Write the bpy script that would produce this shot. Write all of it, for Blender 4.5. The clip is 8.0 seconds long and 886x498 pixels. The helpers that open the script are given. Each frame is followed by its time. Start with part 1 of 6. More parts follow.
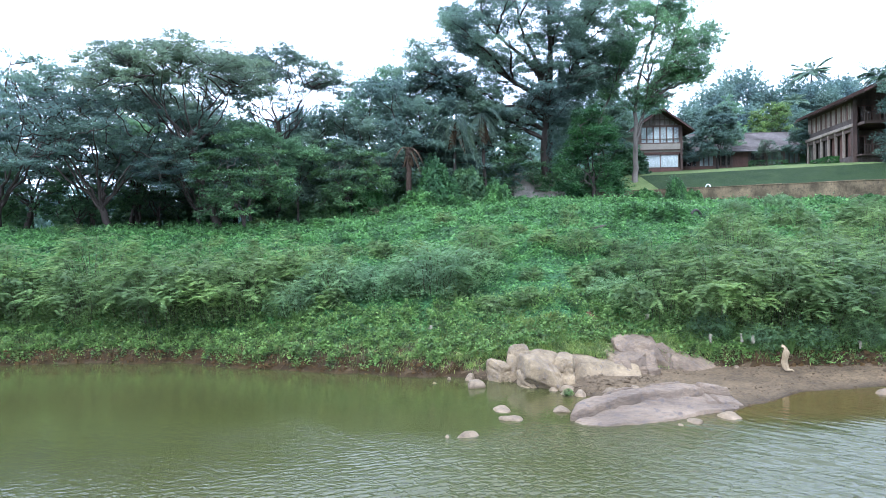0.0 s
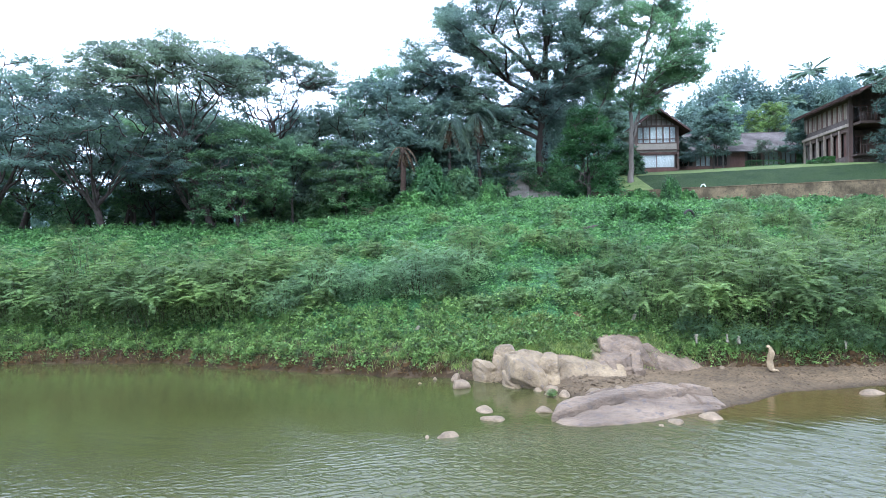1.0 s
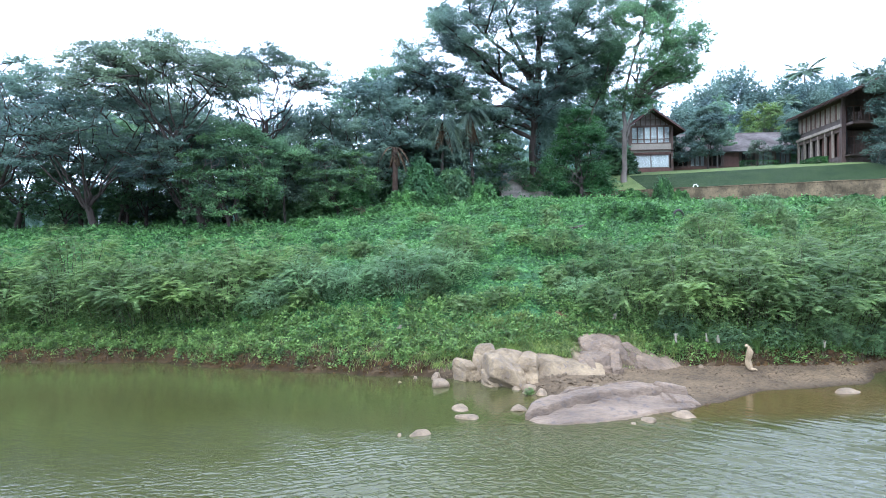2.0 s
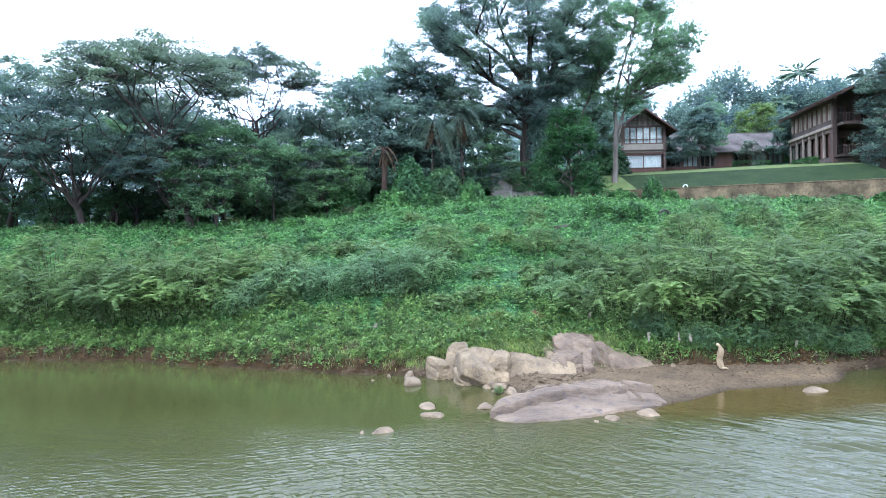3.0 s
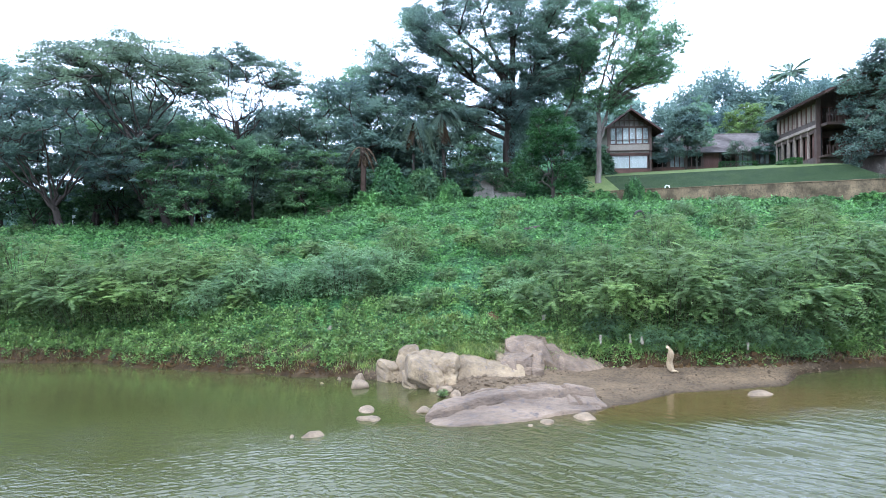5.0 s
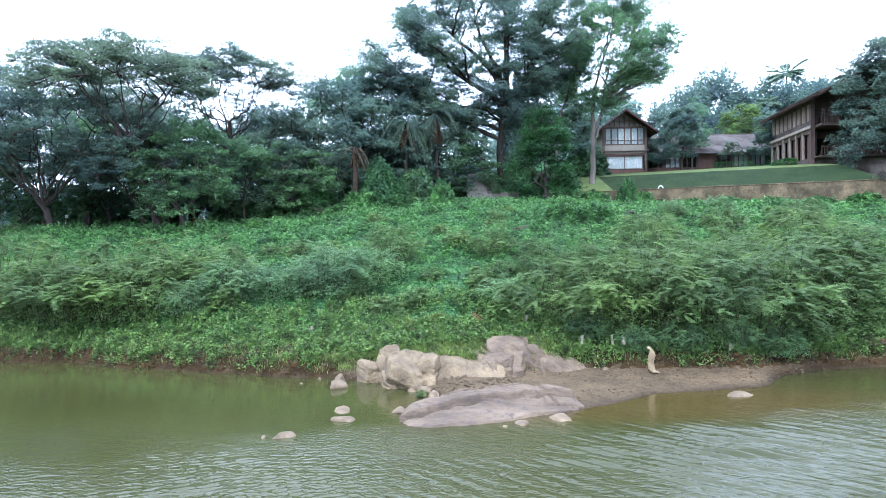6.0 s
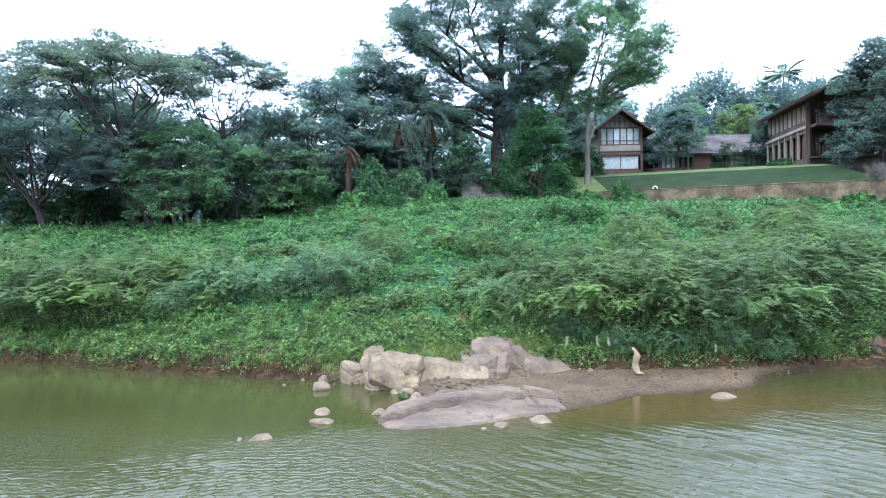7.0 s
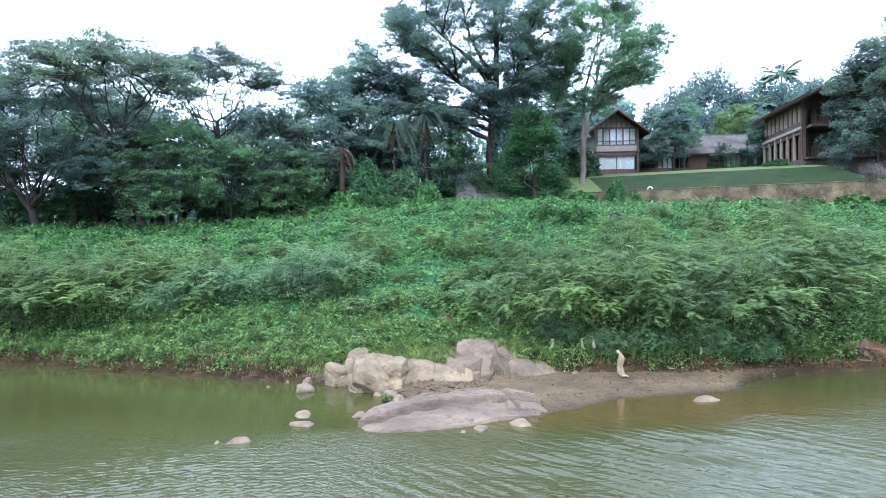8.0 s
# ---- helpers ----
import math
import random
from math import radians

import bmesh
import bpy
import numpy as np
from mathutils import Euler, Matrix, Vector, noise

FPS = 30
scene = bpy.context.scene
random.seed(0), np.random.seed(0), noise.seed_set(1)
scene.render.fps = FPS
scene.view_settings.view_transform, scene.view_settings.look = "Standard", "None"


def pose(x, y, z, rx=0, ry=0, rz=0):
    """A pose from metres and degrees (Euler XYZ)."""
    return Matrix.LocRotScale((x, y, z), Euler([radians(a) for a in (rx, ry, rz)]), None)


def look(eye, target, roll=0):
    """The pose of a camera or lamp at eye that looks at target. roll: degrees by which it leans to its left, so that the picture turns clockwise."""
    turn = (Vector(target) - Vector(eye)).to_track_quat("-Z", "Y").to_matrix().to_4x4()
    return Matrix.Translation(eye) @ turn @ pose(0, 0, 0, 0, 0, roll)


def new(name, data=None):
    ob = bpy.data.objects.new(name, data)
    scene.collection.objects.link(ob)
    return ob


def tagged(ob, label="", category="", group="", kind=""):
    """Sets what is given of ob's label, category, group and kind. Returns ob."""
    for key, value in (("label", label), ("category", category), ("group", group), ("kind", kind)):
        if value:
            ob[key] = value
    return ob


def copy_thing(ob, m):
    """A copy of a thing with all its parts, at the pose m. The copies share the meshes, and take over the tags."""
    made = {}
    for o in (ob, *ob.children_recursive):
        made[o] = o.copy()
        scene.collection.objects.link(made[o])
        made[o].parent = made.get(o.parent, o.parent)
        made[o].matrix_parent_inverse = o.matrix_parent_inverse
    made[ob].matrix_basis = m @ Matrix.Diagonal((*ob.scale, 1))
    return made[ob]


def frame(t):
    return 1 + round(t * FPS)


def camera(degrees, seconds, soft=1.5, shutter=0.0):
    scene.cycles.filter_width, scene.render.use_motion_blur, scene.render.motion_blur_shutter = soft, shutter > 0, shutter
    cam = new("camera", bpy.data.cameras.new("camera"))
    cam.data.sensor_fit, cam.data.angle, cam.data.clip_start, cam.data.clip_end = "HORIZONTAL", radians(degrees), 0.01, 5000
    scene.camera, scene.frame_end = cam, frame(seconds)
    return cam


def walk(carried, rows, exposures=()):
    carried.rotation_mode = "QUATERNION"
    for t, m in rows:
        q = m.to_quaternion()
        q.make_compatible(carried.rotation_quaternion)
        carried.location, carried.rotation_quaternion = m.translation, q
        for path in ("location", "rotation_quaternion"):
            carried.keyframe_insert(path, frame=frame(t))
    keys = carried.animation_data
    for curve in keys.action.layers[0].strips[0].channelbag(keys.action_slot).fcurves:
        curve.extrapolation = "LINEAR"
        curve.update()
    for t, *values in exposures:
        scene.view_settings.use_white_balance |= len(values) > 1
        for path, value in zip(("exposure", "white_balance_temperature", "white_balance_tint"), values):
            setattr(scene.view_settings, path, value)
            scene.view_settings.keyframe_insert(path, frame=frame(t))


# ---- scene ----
# ---------------------------------------------------------------- camera
cam = camera(66.0, 8.0, 0.5)
PATH = [
    (0, (0.297, 0.014, 5.591), (0.33, 2.014, 5.565), -1.1),
    (0.5, (0.593, 0.01, 5.621), (0.625, 2.01, 5.594), -1.1),
    (1, (0.888, -0.007, 5.593), (0.919, 1.992, 5.567), -1.1),
    (1.5, (1.233, -0.057, 5.581), (1.264, 1.943, 5.555), -1.1),
    (3, (2.766, -0.233, 5.477), (2.795, 1.767, 5.452), -1.0),
    (3.5, (3.304, -0.27, 5.501), (3.334, 1.73, 5.476), -1.0),
    (4, (3.833, -0.259, 5.524), (3.863, 1.741, 5.499), -1.0),
    (4.5, (4.31, -0.191, 5.538), (4.339, 1.809, 5.512), -1.0),
    (6, (5.543, 0.015, 5.47), (5.57, 2.015, 5.447), -0.9),
    (6.5, (5.857, 0.101, 5.456), (5.883, 2.1, 5.433), -0.9),
    (7, (6.175, 0.155, 5.469), (6.202, 2.154, 5.447), -0.9),
    (7.5, (6.487, 0.202, 5.502), (6.514, 2.202, 5.479), -0.8),
    (8, (6.786, 0.216, 5.562), (6.812, 2.216, 5.538), -0.8),
]
STOPS, KELVIN, TINT = 2.17, 5140, 12
walk(cam, [(t, look(eye, target, roll)) for t, eye, target, roll in PATH],
     exposures=[(0, STOPS, KELVIN, TINT), (8, STOPS, KELVIN, TINT)])

# ---------------------------------------------------------------- sky and sun
SUN_UP, SUN_ROUND = radians(58), radians(200)
world = bpy.data.worlds.new("world")
scene.world = world
world.use_nodes = True
wn, wl = world.node_tree.nodes, world.node_tree.links
wn.clear()
sky = wn.new("ShaderNodeTexSky")
sky.sky_type, sky.sun_disc = "NISHITA", False
sky.sun_elevation, sky.sun_rotation = SUN_UP, SUN_ROUND
sky.dust_density, sky.altitude = 3.0, 450
# a thin, even sheet of cloud over the whole sky
cloud = wn.new("ShaderNodeTexNoise")
cloud.inputs["Scale"].default_value, cloud.inputs["Detail"].default_value = 2.2, 5
ramp = wn.new("ShaderNodeValToRGB")
ramp.color_ramp.elements[0].position, ramp.color_ramp.elements[0].color = 0.3, (7.6, 8.1, 8.8, 1)
ramp.color_ramp.elements[1].position, ramp.color_ramp.elements[1].color = 0.7, (9.8, 9.9, 10.0, 1)
veil = wn.new("ShaderNodeMix")
veil.data_type = "RGBA"
veil.inputs["Factor"].default_value = 0.8
wl.new(cloud.outputs["Fac"], ramp.inputs["Fac"])
wl.new(sky.outputs["Color"], veil.inputs["A"])
wl.new(ramp.outputs["Color"], veil.inputs["B"])
back = wn.new("ShaderNodeBackground")
back.inputs["Strength"].default_value = 0.118
wl.new(veil.outputs["Result"], back.inputs["Color"])
wl.new(back.outputs["Background"], wn.new("ShaderNodeOutputWorld").inputs["Surface"])

sun_data = bpy.data.lights.new("sun", "SUN")
sun_data.energy, sun_data.angle, sun_data.color = 0.95, radians(16), (1.0, 0.96, 0.9)
sun = new("sun", sun_data)
# from behind the camera's left shoulder, high up
sun_way = Vector((math.sin(SUN_ROUND) * math.cos(SUN_UP), math.cos(SUN_ROUND) * math.cos(SUN_UP), math.sin(SUN_UP)))
sun.matrix_world = look((0, 0, 80), Vector((0, 0, 80)) - sun_way)

# ---------------------------------------------------------------- materials
def nodes_of(name):
    m = bpy.data.materials.new(name)
    m.use_nodes = True
    nt = m.node_tree
    return m, nt, nt.nodes["Principled BSDF"], nt.nodes["Material Output"]


def noise_node(nt, scale, detail=4.0, rough=0.55, stretch=None, distort=0.0, space="Object"):
    co = nt.nodes.new("ShaderNodeTexCoord")
    n = nt.nodes.new("ShaderNodeTexNoise")
    n.inputs["Scale"].default_value, n.inputs["Detail"].default_value = scale, detail
    n.inputs["Roughness"].default_value, n.inputs["Distortion"].default_value = rough, distort
    if stretch:
        mp = nt.nodes.new("ShaderNodeMapping")
        mp.inputs["Scale"].default_value = stretch
        nt.links.new(co.outputs[space], mp.inputs["Vector"])
        nt.links.new(mp.outputs["Vector"], n.inputs["Vector"])
    else:
        nt.links.new(co.outputs[space], n.inputs["Vector"])
    return n


def ramp_node(nt, source, stops):
    r = nt.nodes.new("ShaderNodeValToRGB")
    els = r.color_ramp.elements
    while len(els) < len(stops):
        els.new(0.5)
    for e, (p, c) in zip(els, stops):
        e.position, e.color = p, (*c, 1)
    nt.links.new(source, r.inputs["Fac"])
    return r


def mix_node(nt, a, b, factor, blend="MIX"):
    m = nt.nodes.new("ShaderNodeMix")
    m.data_type, m.blend_type = "RGBA", blend
    for value, slot in ((factor, "Factor"), (a, "A"), (b, "B")):
        if isinstance(value, bpy.types.NodeSocket):
            nt.links.new(value, m.inputs[slot])
        elif isinstance(value, (int, float)):
            m.inputs[slot].default_value = value
        else:
            m.inputs[slot].default_value = (*value, 1)
    return m.outputs["Result"]


def bump_to(nt, bsdf, height, strength, distance):
    b = nt.nodes.new("ShaderNodeBump")
    b.inputs["Strength"].default_value, b.inputs["Distance"].default_value = strength, distance
    nt.links.new(height, b.inputs["Height"])
    nt.links.new(b.outputs["Normal"], bsdf.inputs["Normal"])
    return b


def surface(name, dark, light, scale=1.5, rough=0.85, grain=25.0, bump=0.4, depth=0.02, stretch=None, vary=0.15, fleck=None):
    """A worn surface: a broad blotchy change of tone, a fine grain, and relief. vary: change of tone from piece to piece."""
    m, nt, bsdf, _ = nodes_of(name)
    broad = noise_node(nt, scale, 5, 0.6, stretch)
    fine = noise_node(nt, grain, 6, 0.65, stretch)
    tone = ramp_node(nt, broad.outputs["Fac"], [(0.3, dark), (0.7, light)]).outputs["Color"]
    g = ramp_node(nt, fine.outputs["Fac"], [(0.25, (0.62, 0.62, 0.62)), (0.75, (1.18, 1.18, 1.18))]).outputs["Color"]
    tone = mix_node(nt, tone, g, 1.0, "MULTIPLY")
    if fleck:
        spot = noise_node(nt, scale * 4.7, 3, 0.7)
        mask = ramp_node(nt, spot.outputs["Fac"], [(0.55, (0, 0, 0)), (0.68, (1, 1, 1))]).outputs["Color"]
        tone = mix_node(nt, tone, fleck, mask)
    if vary:
        info = nt.nodes.new("ShaderNodeObjectInfo")
        v = ramp_node(nt, info.outputs["Random"], [(0, (1 - vary,) * 3), (1, (1 + vary,) * 3)]).outputs["Color"]
        tone = mix_node(nt, tone, v, 1.0, "MULTIPLY")
    nt.links.new(tone, bsdf.inputs["Base Color"])
    bsdf.inputs["Roughness"].default_value = rough
    bsdf.inputs["Specular IOR Level"].default_value = 0.12 if rough >= 0.85 else 0.4
    if bump:
        bump_to(nt, bsdf, fine.outputs["Fac"], bump, depth)
    return m


def leaf_material(name, dark, mid, light, through_light=0.35, rough=0.5, patch=0.12, patch_tone=(0.7, 1.25), sheen=0.2):
    """Leaves: each one its own tone, broad patches of paler and darker growth, some light let through."""
    m, nt, bsdf, out = nodes_of(name)
    geo = nt.nodes.new("ShaderNodeNewGeometry")
    tone = ramp_node(nt, geo.outputs["Random Per Island"], [(0.0, dark), (0.55, mid), (1.0, light)]).outputs["Color"]
    broad = noise_node(nt, patch, 3, 0.6)
    lo, hi = patch_tone
    p = ramp_node(nt, broad.outputs["Fac"], [(0.38, (lo, lo, lo * 1.05)), (0.62, (hi, hi, hi * 0.8))]).outputs["Color"]
    tone = mix_node(nt, tone, p, 1.0, "MULTIPLY")
    info = nt.nodes.new("ShaderNodeObjectInfo")
    v = ramp_node(nt, info.outputs["Random"], [(0, (0.85, 0.88, 0.9)), (1, (1.15, 1.12, 1.0))]).outputs["Color"]
    tone = mix_node(nt, tone, v, 1.0, "MULTIPLY")
    nt.links.new(tone, bsdf.inputs["Base Color"])
    bsdf.inputs["Roughness"].default_value = rough
    bsdf.inputs["Specular IOR Level"].default_value = sheen
    tr = nt.nodes.new("ShaderNodeBsdfTranslucent")
    nt.links.new(tone, tr.inputs["Color"])
    mx = nt.nodes.new("ShaderNodeMixShader")
    mx.inputs["Fac"].default_value = through_light
    nt.links.new(bsdf.outputs["BSDF"], mx.inputs[1])
    nt.links.new(tr.outputs["BSDF"], mx.inputs[2])
    nt.links.new(mx.outputs["Shader"], out.inputs["Surface"])
    return m


# leaves of the bank
M_VINE = leaf_material("vine_leaf", (0.042, 0.098, 0.036), (0.072, 0.152, 0.053), (0.116, 0.222, 0.080), 0.4, 0.5, 0.9, (0.55, 1.5))
M_VINE_DARK = leaf_material("dark_vine_leaf", (0.032, 0.085, 0.033), (0.053, 0.125, 0.048), (0.084, 0.170, 0.062), 0.4, 0.5, 0.3)
M_HERB = leaf_material("herb_leaf", (0.052, 0.096, 0.032), (0.084, 0.142, 0.048), (0.132, 0.198, 0.072), 0.4, 0.5, 2.2, (0.42, 1.68))
M_HERB_BRIGHT = leaf_material("fresh_herb_leaf", (0.085, 0.135, 0.036), (0.125, 0.190, 0.052), (0.175, 0.240, 0.080), 0.4, 0.5, 2.0, (0.6, 1.4))
M_HERB_DRY = leaf_material("dry_herb_leaf", (0.070, 0.062, 0.030), (0.120, 0.112, 0.052), (0.190, 0.180, 0.095), 0.3, 0.6, 1.5)
M_GRASS = leaf_material("grass_blade", (0.035, 0.070, 0.021), (0.095, 0.165, 0.048), (0.240, 0.264, 0.114), 0.35, 0.55, 0.4)
M_GRASS_PALE = leaf_material("pale_grass_blade", (0.095, 0.142, 0.045), (0.155, 0.212, 0.070), (0.26, 0.285, 0.115), 0.35, 0.55, 1.6, (0.65, 1.3))
M_SHRUB = leaf_material("feathery_leaf", (0.092, 0.150, 0.062), (0.130, 0.200, 0.080), (0.190, 0.258, 0.104), 0.55, 0.55, 0.7, (0.7, 1.32))
M_SHRUB_GREY = leaf_material("grey_green_leaf", (0.106, 0.189, 0.101), (0.169, 0.268, 0.142), (0.232, 0.341, 0.183), 0.55, 0.55, 0.35)
# leaves of the trees; most are blued and paled to stand in for haze
M_TREE = leaf_material("dark_tree_leaf", (0.102, 0.152, 0.142), (0.132, 0.194, 0.174), (0.164, 0.234, 0.204), 0.62, 0.65, 0.12, (0.8, 1.15), sheen=0.12)
M_TREE_MID = leaf_material("tree_leaf", (0.098, 0.138, 0.120), (0.126, 0.172, 0.142), (0.156, 0.208, 0.168), 0.62, 0.65, 0.15, (0.8, 1.15), sheen=0.12)
M_TREE_FRESH = leaf_material("fresh_tree_leaf", (0.105, 0.188, 0.122), (0.142, 0.250, 0.152), (0.190, 0.305, 0.184), 0.55, 0.5, 0.2, (0.8, 1.2), sheen=0.3)
# far leaves: blue haze of the distance is put into the colour
M_TREE_FAR = leaf_material("hazy_far_leaf", (0.112, 0.170, 0.176), (0.132, 0.195, 0.198), (0.156, 0.222, 0.216), 0.4, 0.6, 0.08, (0.8, 1.15), sheen=0.15)
M_TREE_GREY = leaf_material("grey_tree_leaf", (0.118, 0.168, 0.145), (0.150, 0.208, 0.176), (0.185, 0.250, 0.210), 0.5, 0.6, 0.2, (0.8, 1.15), sheen=0.2)
M_TREE_UNDER = leaf_material("understorey_leaf", (0.051, 0.103, 0.055), (0.079, 0.147, 0.073), (0.117, 0.195, 0.092), 0.45, 0.5, 0.2)
M_PALM = leaf_material("palm_leaf", (0.096, 0.150, 0.138), (0.144, 0.210, 0.174), (0.204, 0.270, 0.210), 0.3, 0.45, 0.3)
M_DEAD = leaf_material("dead_frond", (0.035, 0.022, 0.015), (0.06, 0.04, 0.028), (0.10, 0.075, 0.055), 0.15, 0.8, 0.5)
M_BARK = surface("bark", (0.03, 0.024, 0.02), (0.07, 0.057, 0.048), 1.6, 0.95, 22, 0.8, 0.03, (1, 1, 0.25))
M_BARK_PALE = surface("pale_bark", (0.07, 0.06, 0.05), (0.16, 0.14, 0.118), 1.2, 0.9, 18, 0.6, 0.02, (1, 1, 0.3))
M_BARK_RED = surface("palm_bark", (0.026, 0.018, 0.013), (0.055, 0.037, 0.027), 2.5, 0.95, 20, 0.9, 0.04, (1, 1, 2.0))
M_TWIG = surface("twig", (0.04, 0.04, 0.022), (0.085, 0.085, 0.05), 3, 0.9, 30, 0.4, 0.01)
# stone, soil, water
M_ROCK = surface("boulder_stone", (0.090, 0.063, 0.034), (0.262, 0.192, 0.108), 1.1, 0.8, 11, 0.9, 0.07, None, 0.1, (0.11, 0.085, 0.066))
M_SLAB = surface("slab_stone", (0.070, 0.047, 0.030), (0.225, 0.160, 0.103), 0.6, 0.7, 9, 0.9, 0.08, (0.45, 1.3, 1.3), 0.05, (0.066, 0.05, 0.042))
M_ROCK_BROWN = surface("brown_bedrock", (0.068, 0.045, 0.028), (0.200, 0.142, 0.088), 0.9, 0.8, 9, 0.9, 0.07, (1, 1, 1.6), 0.08, (0.085, 0.064, 0.05))
M_PEBBLE = surface("river_stone", (0.085, 0.060, 0.035), (0.215, 0.156, 0.094), 3.0, 0.75, 18, 0.7, 0.03, None, 0.2)
# buildings; brown timber, old grey tile and room tones are lifted for haze
M_PLASTER = surface("cream_plaster", (0.20, 0.175, 0.14), (0.29, 0.26, 0.215), 0.7, 0.9, 12, 0.2, 0.01)
M_WOOD = surface("brown_timber", (0.052, 0.032, 0.024), (0.112, 0.070, 0.053), 1.0, 0.7, 14, 0.3, 0.01, (1, 1, 0.2))
M_WOOD_RED = surface("reddish_timber", (0.075, 0.034, 0.024), (0.14, 0.07, 0.05), 0.9, 0.7, 14, 0.3, 0.01, (1, 1, 0.2))
M_WOOD_PALE = surface("weathered_slat", (0.22, 0.17, 0.13), (0.36, 0.29, 0.23), 1.2, 0.8, 14, 0.3, 0.01, (1, 1, 0.2))
M_BARGE = surface("dark_red_paint", (0.045, 0.02, 0.017), (0.085, 0.04, 0.035), 1.0, 0.7, 14, 0.3, 0.01)
M_STAIN = surface("stained_plaster", (0.085, 0.066, 0.057), (0.155, 0.125, 0.11), 0.8, 0.9, 9, 0.3, 0.02, (1, 1, 0.4))
M_TILE = surface("roof_tile", (0.06, 0.033, 0.028), (0.115, 0.068, 0.058), 0.8, 0.85, 10, 0.5, 0.02)
M_TILE_GREY = surface("old_roof_tile", (0.07, 0.060, 0.055), (0.138, 0.120, 0.113), 0.7, 0.9, 10, 0.5, 0.02)
M_BRICK = surface("brick_wall", (0.030, 0.025, 0.015), (0.190, 0.145, 0.085), 0.9, 0.92, 9, 0.8, 0.05, (0.8, 0.8, 0.7), 0.12, (0.05, 0.042, 0.028))
M_RUIN = surface("ruin_plaster", (0.14, 0.117, 0.10), (0.29, 0.252, 0.22), 0.8, 0.95, 8, 0.7, 0.04, None, 0.1, (0.11, 0.10, 0.08))
# dark tone for panels that stand in for the shade inside rooms
M_DARK = surface("shadowed_room", (0.03, 0.027, 0.025), (0.052, 0.046, 0.042), 1.0, 0.9, 10, 0.1, 0.01)
M_CURTAIN = surface("white_curtain", (0.25, 0.26, 0.25), (0.38, 0.39, 0.375), 2.0, 0.9, 16, 0.3, 0.02, (3, 3, 0.15))
M_CLOTH = surface("cream_cloth", (0.22, 0.16, 0.09), (0.33, 0.255, 0.16), 3.0, 0.9, 20, 0.5, 0.02)
M_RAG = surface("grey_rag", (0.17, 0.155, 0.11), (0.29, 0.265, 0.195), 5.0, 0.9, 30, 0.4, 0.01)
M_WHITE = surface("white_paint", (0.6, 0.6, 0.58), (0.78, 0.78, 0.76), 2.0, 0.6, 20, 0.1, 0.005)
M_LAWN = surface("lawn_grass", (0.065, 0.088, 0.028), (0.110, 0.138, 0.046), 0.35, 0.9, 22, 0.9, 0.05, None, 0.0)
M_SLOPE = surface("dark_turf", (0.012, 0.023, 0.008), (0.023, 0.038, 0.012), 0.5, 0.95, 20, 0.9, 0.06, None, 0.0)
M_ROOT = surface("dry_root", (0.045, 0.032, 0.02), (0.12, 0.09, 0.06), 3.0, 0.9, 22, 0.5, 0.01)
M_PATH = surface("red_earth", (0.055, 0.028, 0.014), (0.125, 0.07, 0.038), 1.5, 0.95, 10, 0.9, 0.05, None, 0.0)
M_CRUMB = surface("mud_crumb", (0.055, 0.039, 0.023), (0.15, 0.112, 0.072), 3.0, 0.95, 20, 0.4, 0.01, None, 0.1)
# clod earth, its brown darkened a little for the bank's overhang shadow
M_EARTH = surface("bank_earth", (0.030, 0.018, 0.007), (0.098, 0.058, 0.022), 1.1, 0.95, 14, 0.9, 0.05, None, 0.15, (0.06, 0.04, 0.028))


def glass_material():
    m, nt, bsdf, _ = nodes_of("window_glass")
    bsdf.inputs["Base Color"].default_value = (0.9, 0.95, 0.95, 1)
    bsdf.inputs["Roughness"].default_value = 0.03
    bsdf.inputs["Transmission Weight"].default_value = 1.0
    bsdf.inputs["IOR"].default_value = 1.2
    return m


M_GLASS = glass_material()


